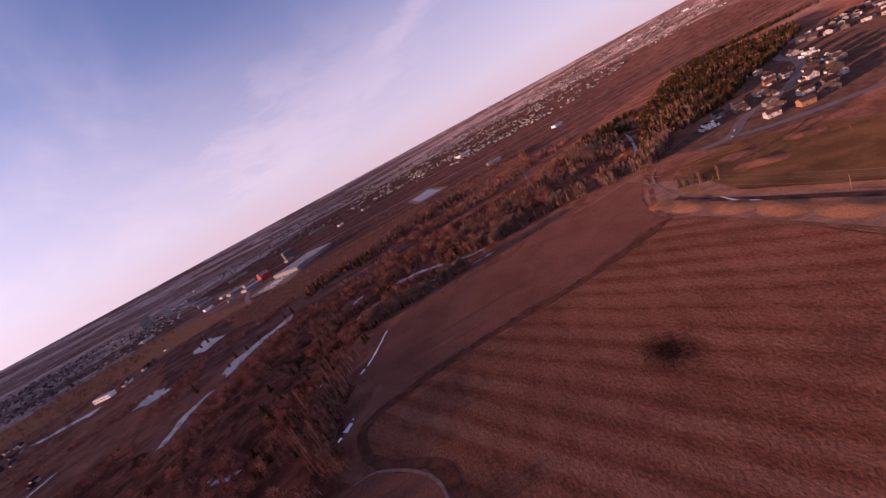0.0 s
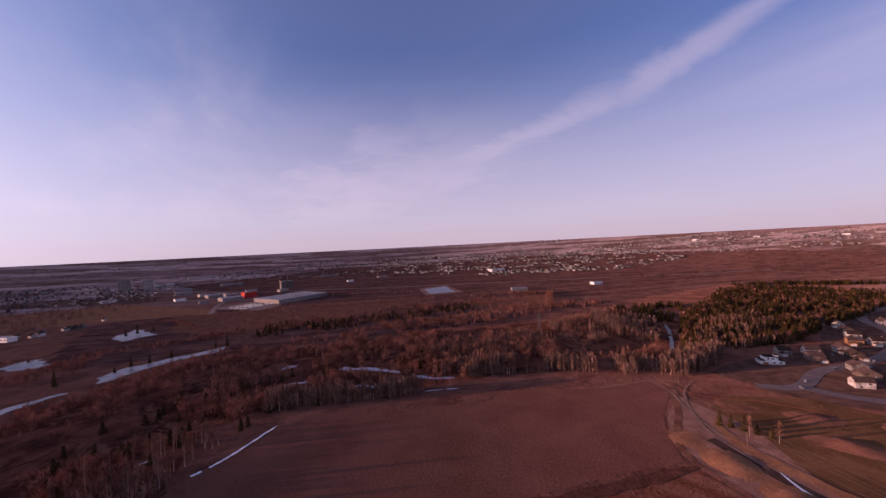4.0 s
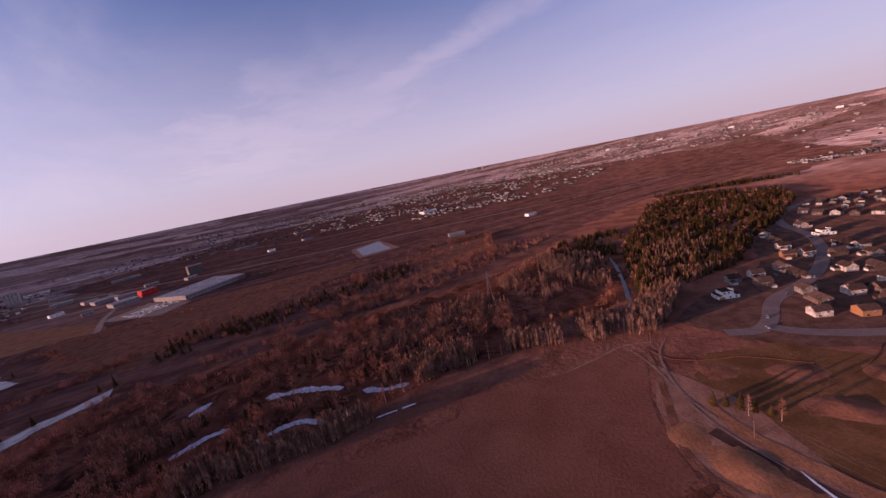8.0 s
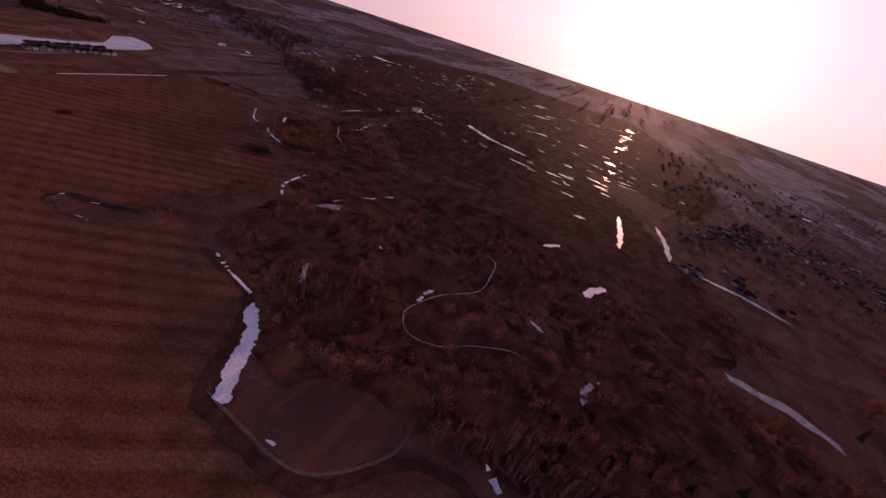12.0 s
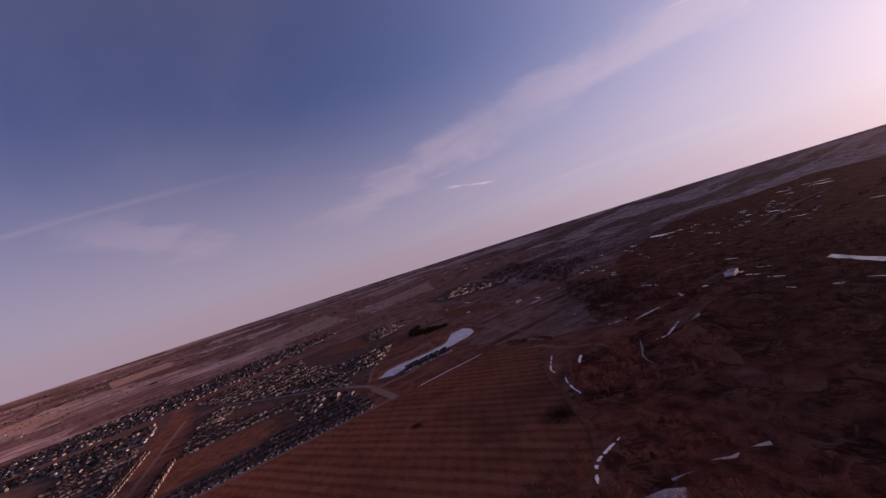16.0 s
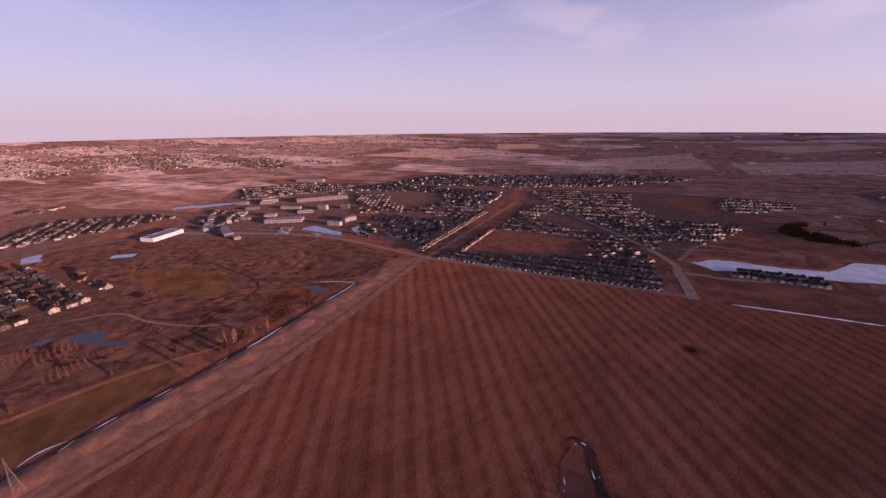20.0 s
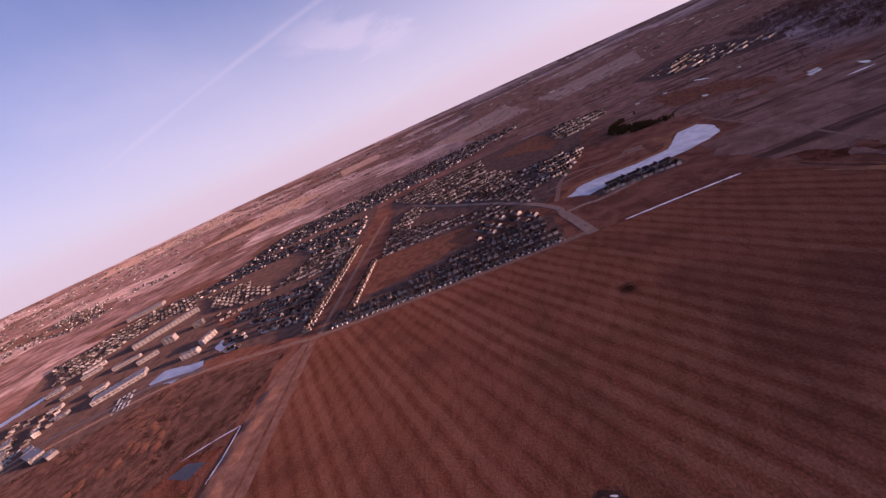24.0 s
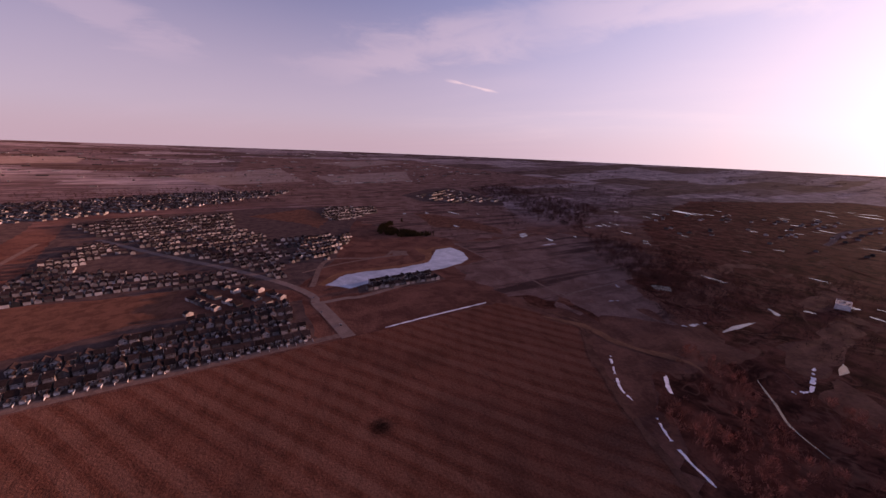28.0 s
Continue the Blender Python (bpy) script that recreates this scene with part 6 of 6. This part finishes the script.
RAVINE += [
    ([(-250, 250), (-150, 430), (-100, 430), (-170, 250)], 400, 3, 7),
    ([(310, 650), (160, 680), (165, 672), (300, 640)], 220, 4, 7),
    ([(-290, 354), (-241, 383), (-262, 445), (-163, 494), (-115, 500), (-130, 515), (-180, 510), (-280, 455), (-300, 370)], 320, 3, 7),
    ([(-188, 272), (-147, 286), (-150, 358), (-68, 393), (-80, 410), (-165, 375), (-200, 300)], 340, 4, 8),
    ([(-351, 288), (-280, 320), (-260, 300), (-330, 270)], 200, 3, 6)]
RAVINE += [([(-446, 391), (-323, 439), (-320, 455), (-440, 410)], 200, 3, 6), ([(-300, 640), (100, 700), (100, 712), (-300, 655)], 160, 3, 6)]
wood("bare_wood", RAVINE, FUZZY, M["twig_far"], "bare brown aspen and willow thickets in the ravine", 52)
SLIM = [fuzzy(100 + i, 1.0, 0.075, 42, 0.12, 0.18) for i in range(4)]
BANDS_OF_ASPEN = [
    ([(236, 285), (300, 296), (380, 326), (400, 372), (330, 366), (280, 318)], 330, 6, 10),
    ([(259, 447), (316, 395), (262, 336), (219, 307), (195, 318), (189, 338)], 600, 7, 11),
    ([(-60, 262), (-34, 266), (-8, 264), (18, 264), (36, 268), (34, 280), (10, 280), (-10, 284), (-36, 288), (-62, 282)], 480, 8, 12),
    ([(34, 284), (56, 290), (80, 290), (114, 296), (140, 282), (163, 268), (160, 282), (130, 304), (96, 314), (60, 308), (36, 302)], 540, 8, 13)]
BANDS_OF_ASPEN += [
    ([(163, 268), (184, 252), (209, 245), (236, 256), (262, 272), (262, 286), (236, 280), (210, 268), (186, 276), (168, 286)], 520, 8, 13),
    ([(92, 400), (113, 356), (94, 310), (60, 330), (40, 350), (63, 372)], 320, 5, 9),
    ([(109, 383), (167, 394), (250, 440), (210, 400), (160, 340), (120, 330)], 360, 6, 10),
    ([(250, 272), (276, 284), (330, 284), (320, 296), (262, 292)], 70, 6, 9)]
BANDS_OF_ASPEN += [([(-74, 205), (-84, 160), (-76, 128), (-100, 120), (-118, 160), (-104, 214)], 260, 5, 9), ([(-110, 60), (-86, 40), (-112, -10), (-140, 0), (-150, 50)], 120, 4, 7), ([(-110, 300), (-60, 330), (-20, 360), (-60, 380), (-130, 340)], 200, 5, 9)]
wood("aspen_wood", BANDS_OF_ASPEN, SLIM, M["aspen_far"], "pale bare aspens standing in dense bands", 57)
HEDGES = [
    ([(-112, 496), (-79, 524), (-45, 538), (13, 478), (18, 486), (-44, 550), (-84, 536), (-116, 508)], 160, 4, 7),
    ([(33, 508), (72, 465), (152, 449), (152, 458), (76, 476), (38, 520)], 130, 4, 7),
    ([(-340, 632), (-301, 640), (-178, 493), (-164, 512), (-110, 512), (-110, 522), (-170, 524), (-180, 508), (-300, 652)], 160, 3, 6),
    ([(56, 590), (66, 548), (84, 552), (78, 600)], 40, 7, 10)]
HEDGES += [([(180, 486), (235, 500), (301, 640), (290, 644), (228, 512), (178, 496)], 170, 4, 7), ([(-120, 836), (5, 810), (69, 785), (70, 792), (6, 820), (-118, 846)], 90, 4, 7), ([(4, 458), (57, 386), (82, 425), (36, 500)], 260, 4, 8)]
wood("hedges", HEDGES, FUZZY, M["twig_far"], "dark bare hedges between the northern fields", 58)
FARWOOD = [
    ([(-1150, -1350), (-900, -1250), (-760, -760), (-640, -430), (-500, -220), (-430, -240), (-560, -420), (-700, -560), (-1000, -740)], 2600, 6, 12),
    ([(-500, -200), (-700, -250), (-900, -100), (-700, 60), (-450, 100), (-380, -60)], 1300, 4, 9),
    ([(-400, 250), (-900, 300), (-1500, 900), (-1300, 1500), (-500, 1000), (-450, 500)], 3800, 5, 10),
    ([(-200, 1300), (700, 1000), (1400, 1500), (600, 2300), (-600, 2500)], 1800, 6, 12)]
FARWOOD += [
    ([(-1035, -1236), (-1533, -1338), (-1494, -939), (-960, -633), (-724, -407), (-608, -329), (-526, -342), (-646, -480), (-699, -681)], 1500, 6, 10),
    ([(-686, -510), (-704, -378), (-662, -266), (-601, -219), (-510, -230), (-506, -289), (-543, -385)], 900, 5, 9),
    ([(700, 640), (1500, 700), (1900, 1300), (1200, 1100)], 900, 5, 10),
    ([(-100, -1000), (400, -1100), (300, -1450), (-400, -1450)], 600, 5, 9),
    ([(-400, -560), (-460, -900), (-1000, -1100), (-900, -700)], 900, 3, 8),
    ([(330, 600), (700, 700), (800, 1000), (200, 1000)], 700, 4, 8)]
br = random.Random(8)
for k in range(250):
    an, d = br.uniform(0, 2 * math.pi), br.uniform(1050, 3900)
    cx, cy, L, wd = d * math.cos(an), d * math.sin(an), br.uniform(90, 420), br.uniform(8, 40) if k < 60 else br.uniform(3, 12)
    FARWOOD.append(([(cx - L, cy - wd), (cx + L, cy - wd * 0.6), (cx + L, cy + wd * 0.7), (cx - L, cy + wd)], int(L * 0.16), 6, 12))
wood("far_wood", FARWOOD, THIN, M["twig_dark"], "far bare woods and shelter belts", 53)
SHRUBS = [
    ([(171, -62), (192, -62), (204, -130), (186, -196), (171, -196)], 190, 1.2, 3.6),
    ([(186, 236), (200, 214), (236, 190), (262, 160), (250, 130), (200, 170)], 90, 0.6, 1.6),
    ([(-440, -180), (-330, -60), (-330, 120), (-235, 262), (-300, 330), (-400, 270), (-420, 100), (-480, -60)], 700, 1.5, 4),
    ([(140, 300), (-100, 280), (-160, 100), (-260, -40), (-340, -120), (-420, 60), (-300, 400), (100, 450)], 1500, 1.2, 3.0)]
SHRUBS += [
    ([(180, -60), (240, 0), (420, -120), (460, -260), (180, -260)], 420, 0.8, 2.2),
    ([(-180, -420), (-320, -430), (-330, -360), (-190, -365)], 200, 0.6, 1.6),
    ([(-330, -360), (-420, -520), (-700, -420), (-420, -240)], 500, 1, 2.5),
    ([(160, 690), (-300, 700), (-260, 480), (60, 470)], 500, 1.5, 4)]
wood("shrubs", SHRUBS, BUSH, M["twig_far"], "low dry shrubs and tall dead grass", 54)


# ---- poles, pylon and wires ----
def beam(bm, a, b, r, sides=4):
    a, b = Vector(a), Vector(b)
    d = (b - a).normalized()
    s = d.orthogonal().normalized()
    t = d.cross(s)
    rings = [[bm.verts.new(p + (s * math.cos(2 * math.pi * i / sides) + t * math.sin(2 * math.pi * i / sides)) * r) for i in range(sides)] for p in (a, b)]
    for i in range(sides):
        j = (i + 1) % sides
        bm.faces.new((rings[0][i], rings[0][j], rings[1][j], rings[1][i]))


def pylon(x, y):
    """A lattice mast: four tapering legs, crossed braces, three arms."""
    e = empty("pylon")
    def half(z):
        return 3.0 - 2.4 * min(1.0, z / 22)

    for sx in (-1, 1):
        for sy in (-1, 1):
            bm = bmesh.new()
            beam(bm, (sx * 3, sy * 3, -0.5), (sx * 0.6, sy * 0.6, 22), 0.12)
            beam(bm, (sx * 0.6, sy * 0.6, 22), (sx * 0.15, sy * 0.15, 31), 0.12)
            part("leg", bm, M["steel"], e)
    levels = [0.5, 5, 9, 12.5, 15.5, 18, 20, 22, 24.5, 27]
    for side in range(4):
        turn = Matrix.Rotation(radians(90 * side), 3, "Z")
        for za, zb in zip(levels[:-1], levels[1:]):
            for flip in (-1, 1):
                p, q = (flip * half(za), -half(za), za), (-flip * half(zb), -half(zb), zb)
                bm = bmesh.new()
                beam(bm, turn @ Vector(p), turn @ Vector(q), 0.07, 3)
                part("brace", bm, M["steel"], e)
    for z, w in ((22, 5.5), (25.5, 4.5), (29, 3.5)):
        bm = bmesh.new()
        beam(bm, (-w, 0, z), (w, 0, z), 0.12)
        beam(bm, (-w, 0, z), (0, 0, z + 1.6), 0.07, 3)
        beam(bm, (w, 0, z), (0, 0, z + 1.6), 0.07, 3)
        part("arm", bm, M["steel"], e)
    px, py = place(x, y)
    e.matrix_basis = pose(px, py, high(px, py), 0, 0, 0)
    return tagged(e, "steel lattice power pylon beside the ditch", "pylon")


def wires(x0, y0, x1, y1, arms, z, sag):
    (ax, ay), (bx, by) = place(x0, y0), place(x1, y1)
    for dx, dz in arms:
        bm = bmesh.new()
        pts = [Vector((ax + (bx - ax) * k + dx, ay + (by - ay) * k, z + dz - sag * 4 * k * (1 - k))) for k in [i / 16 for i in range(17)]]
        rings = [[bm.verts.new(p + Vector((0.04 * math.cos(a), 0, 0.04 * math.sin(a)))) for a in (0.5, 2.6, 4.7)] for p in pts]
        for ra, rb in zip(rings[:-1], rings[1:]):
            for k in range(3):
                bm.faces.new((ra[k], ra[(k + 1) % 3], rb[(k + 1) % 3], rb[k]))
        tagged(part("power_wire", bm, M["steel"]), "sagging power wire strung between masts", "wire", "wires of the power line")


pylon(159, 27)
pylon(170, 395)
wires(159, 27, 170, 395, ((-5.4, 22), (5.4, 22), (-4.4, 25.5), (4.4, 25.5)), 0.0, 11)


def utility_pole(x, y):
    e = empty("utility_pole")
    bm = bmesh.new()
    beam(bm, (0, 0, -0.5), (0, 0, 11), 0.17, 8)
    part("post", bm, M["wood"], e)
    part("crossarm", boxes((-1.2, -0.07, 10.1, 1.2, 0.07, 10.3)), M["wood"], e)
    px, py = place(x, y)
    e.matrix_basis = pose(px, py, high(px, py), 0, 0, 0)
    return tagged(e, "pale wooden utility pole beside the ditch", "pole", "utility poles along the ditch")


for x, y in ((164, 168), (193, 238), (170, 100)):
    utility_pole(x, y)


# ---- fences ----
def yard_fence():
    e = empty("yard_fence")
    part("panel", boxes((-0.04, -3.2, 0.1, 0.04, 3.2, 1.75)), M["white"], e)
    for y in (-3.2, 3.2):
        part("post", boxes((-0.09, y - 0.09, -0.3, 0.09, y + 0.09, 1.9)), M["white"], e)
    return tagged(e, "white fence panel between two back yards", "fence", "fences of the back yards")


first = yard_fence()
fr = random.Random(5)
for i in range(44):
    px, py = place(117 - i * 259 / 43, -356.4)
    m = pose(px, py, high(px, py), 0, 0, fr.uniform(-4, 4))
    if i == 0:
        first.matrix_basis = m
    elif fr.random() < 0.8:
        copy_thing(first, m)


def mesh_fence(points):
    """A low fence of plastic mesh on stakes, round the building plots."""
    e = empty("mesh_fence")
    line = smooth_line(places(points), 4)
    verts, faces = [], []
    for i, q in enumerate(line):
        z = high(q.x, q.y)
        verts += [(q.x, q.y, z + 0.1), (q.x, q.y, z + 0.45 + 0.3 * noise.noise((q.x, q.y, 0))), (q.x + 0.06, q.y + 0.06, z + 0.1), (q.x + 0.06, q.y + 0.06, z + 0.45)]
        if i:
            k = 4 * i
            faces += [(k - 4, k, k + 1, k - 3), (k - 2, k - 1, k + 3, k + 2), (k - 3, k + 1, k + 3, k - 1)]
    mesh_object("mesh", verts, faces, M["orange"], e)
    for q in line[::2]:
        z = high(q.x, q.y)
        part("stake", boxes((q.x - 0.05, q.y - 0.05, z - 0.2, q.x + 0.05, q.y + 0.05, z + 0.8)), M["wood"], e)
    return tagged(e, "low faded red mesh fence round bare building plots", "fence")


mesh_fence([(187, 235), (188, 221), (200, 210), (214, 202), (229, 182)])
mesh_fence([(230, 169), (249, 170), (266, 174)])
mesh_fence([(292, 172), (320, 158), (352, 148)])


# ---- cars ----
def car():
    e = empty("car")
    bm = bmesh.new()
    prof = [(-2.2, 0.35), (-2.2, 0.85), (-1.2, 0.95), (1.9, 0.95), (2.2, 0.75), (2.2, 0.35)]
    rings = [[bm.verts.new((x, s * 0.88, z)) for x, z in prof] for s in (-1, 1)]
    bm.faces.new(rings[0])
    bm.faces.new(rings[1][::-1])
    for i in range(len(prof)):
        j = (i + 1) % len(prof)
        bm.faces.new((rings[0][j], rings[0][i], rings[1][i], rings[1][j]))
    bmesh.ops.bevel(bm, geom=bm.edges[:], offset=0.06, segments=1, affect="EDGES")
    part("body", bm, M["paint"], e)
    bm = bmesh.new()
    lo = [bm.verts.new(c) for c in ((-1.5, -0.8, 0.95), (1.5, -0.8, 0.95), (1.5, 0.8, 0.95), (-1.5, 0.8, 0.95))]
    hi = [bm.verts.new(c) for c in ((-0.8, -0.65, 1.48), (1.0, -0.65, 1.48), (1.0, 0.65, 1.48), (-0.8, 0.65, 1.48))]
    bm.faces.new(hi)
    for i in range(4):
        j = (i + 1) % 4
        bm.faces.new((lo[i], lo[j], hi[j], hi[i]))
    part("cabin", bm, M["glass"], e)
    part("roof", boxes((-0.78, -0.63, 1.481, 0.98, 0.63, 1.53)), M["paint"], e)
    for x in (-1.35, 1.35):
        for y in (-0.85, 0.85):
            bm = bmesh.new()
            bmesh.ops.create_cone(bm, cap_ends=True, segments=12, radius1=0.33, radius2=0.33, depth=0.22, matrix=Matrix.Translation((x, y, 0.33)) @ Matrix.Rotation(radians(90), 4, "X"))
            part("wheel", bm, M["rubber"], e)
    return tagged(e, "parked passenger car on the street", "car", "parked cars")


first = car()
for i, (x, y, turn) in enumerate(((262, 219, 40), (250, 212, 60), (300, 230, 10), (322, 226, 12), (338, 234, 14), (380, 244, 30), (408, 266, 35), (432, 282, 50), (452, 318, 50), (500, 340, 20), (296, 190, 150), (330, 206, 60),
                                  (-168, -372, 92), (-160, -404, 92), (-161, -440, 80), (-240, -432, 0), (330, 252, 60), (356, 262, 60))):
    px, py = place(x, y)
    m = pose(px, py, high(px, py) + 0.32, 0, 0, turn)
    if i == 0:
        first.matrix_basis = m
    else:
        copy_thing(first, m)


def car_park(name, x, y, turn, rows, cols, fill, seed):
    """A big lot seen from far off: paved ground and ranks of cars."""
    r = random.Random(seed)
    V, F = [], []
    px, py = place(x, y)
    c, s = math.cos(radians(turn)), math.sin(radians(turn))
    for i in range(rows):
        for j in range(cols):
            if r.random() > fill:
                continue
            u, v = (j - cols / 2) * 2.8, (i - rows / 2) * 8.5
            for x0, x1, y0, y1, z0, z1 in ((-0.9, 0.9, -2.2, 2.2, 0.3, 0.95), (-0.75, 0.75, -1.2, 1.3, 0.95, 1.5)):
                b = len(V)
                for z in (z0, z1):
                    for qx, qy in ((x0, y0), (x1, y0), (x1, y1), (x0, y1)):
                        V.append((px + (u + qx) * c - (v + qy) * s, py + (u + qx) * s + (v + qy) * c, high(px, py) + 0.3 + z))
                F += [(b + 4, b + 5, b + 6, b + 7)] + [(b + k, b + (k + 1) % 4, b + 4 + (k + 1) % 4, b + 4 + k) for k in range(4)]
    ob = mesh_object(name, V, F, M["paint_far"])
    return tagged(ob, "ranks of parked cars outside the store", "cars", kind="stuff")


M["paint_far"] = surface("car_paint_far", (0.30, 0.30, 0.32), (0.45, 0.45, 0.47), 20, 4, rough=0.25, spec=0.5, vary=0.9, island=True)
patch("store_lot", [(-300, 760), (-258, 830), (-172, 748), (-200, 700)], M["asphalt"], 0.25, "asphalt car park in front of the store", "car park", wob=2, step=60)
car_park("parked_cars", -232, 766, 48, 9, 34, 0.55, 31)
car_park("parked_cars", 420, -370, -56, 4, 24, 0.5, 32)
car_park("parked_cars", 560, -330, -60, 4, 20, 0.5, 33)
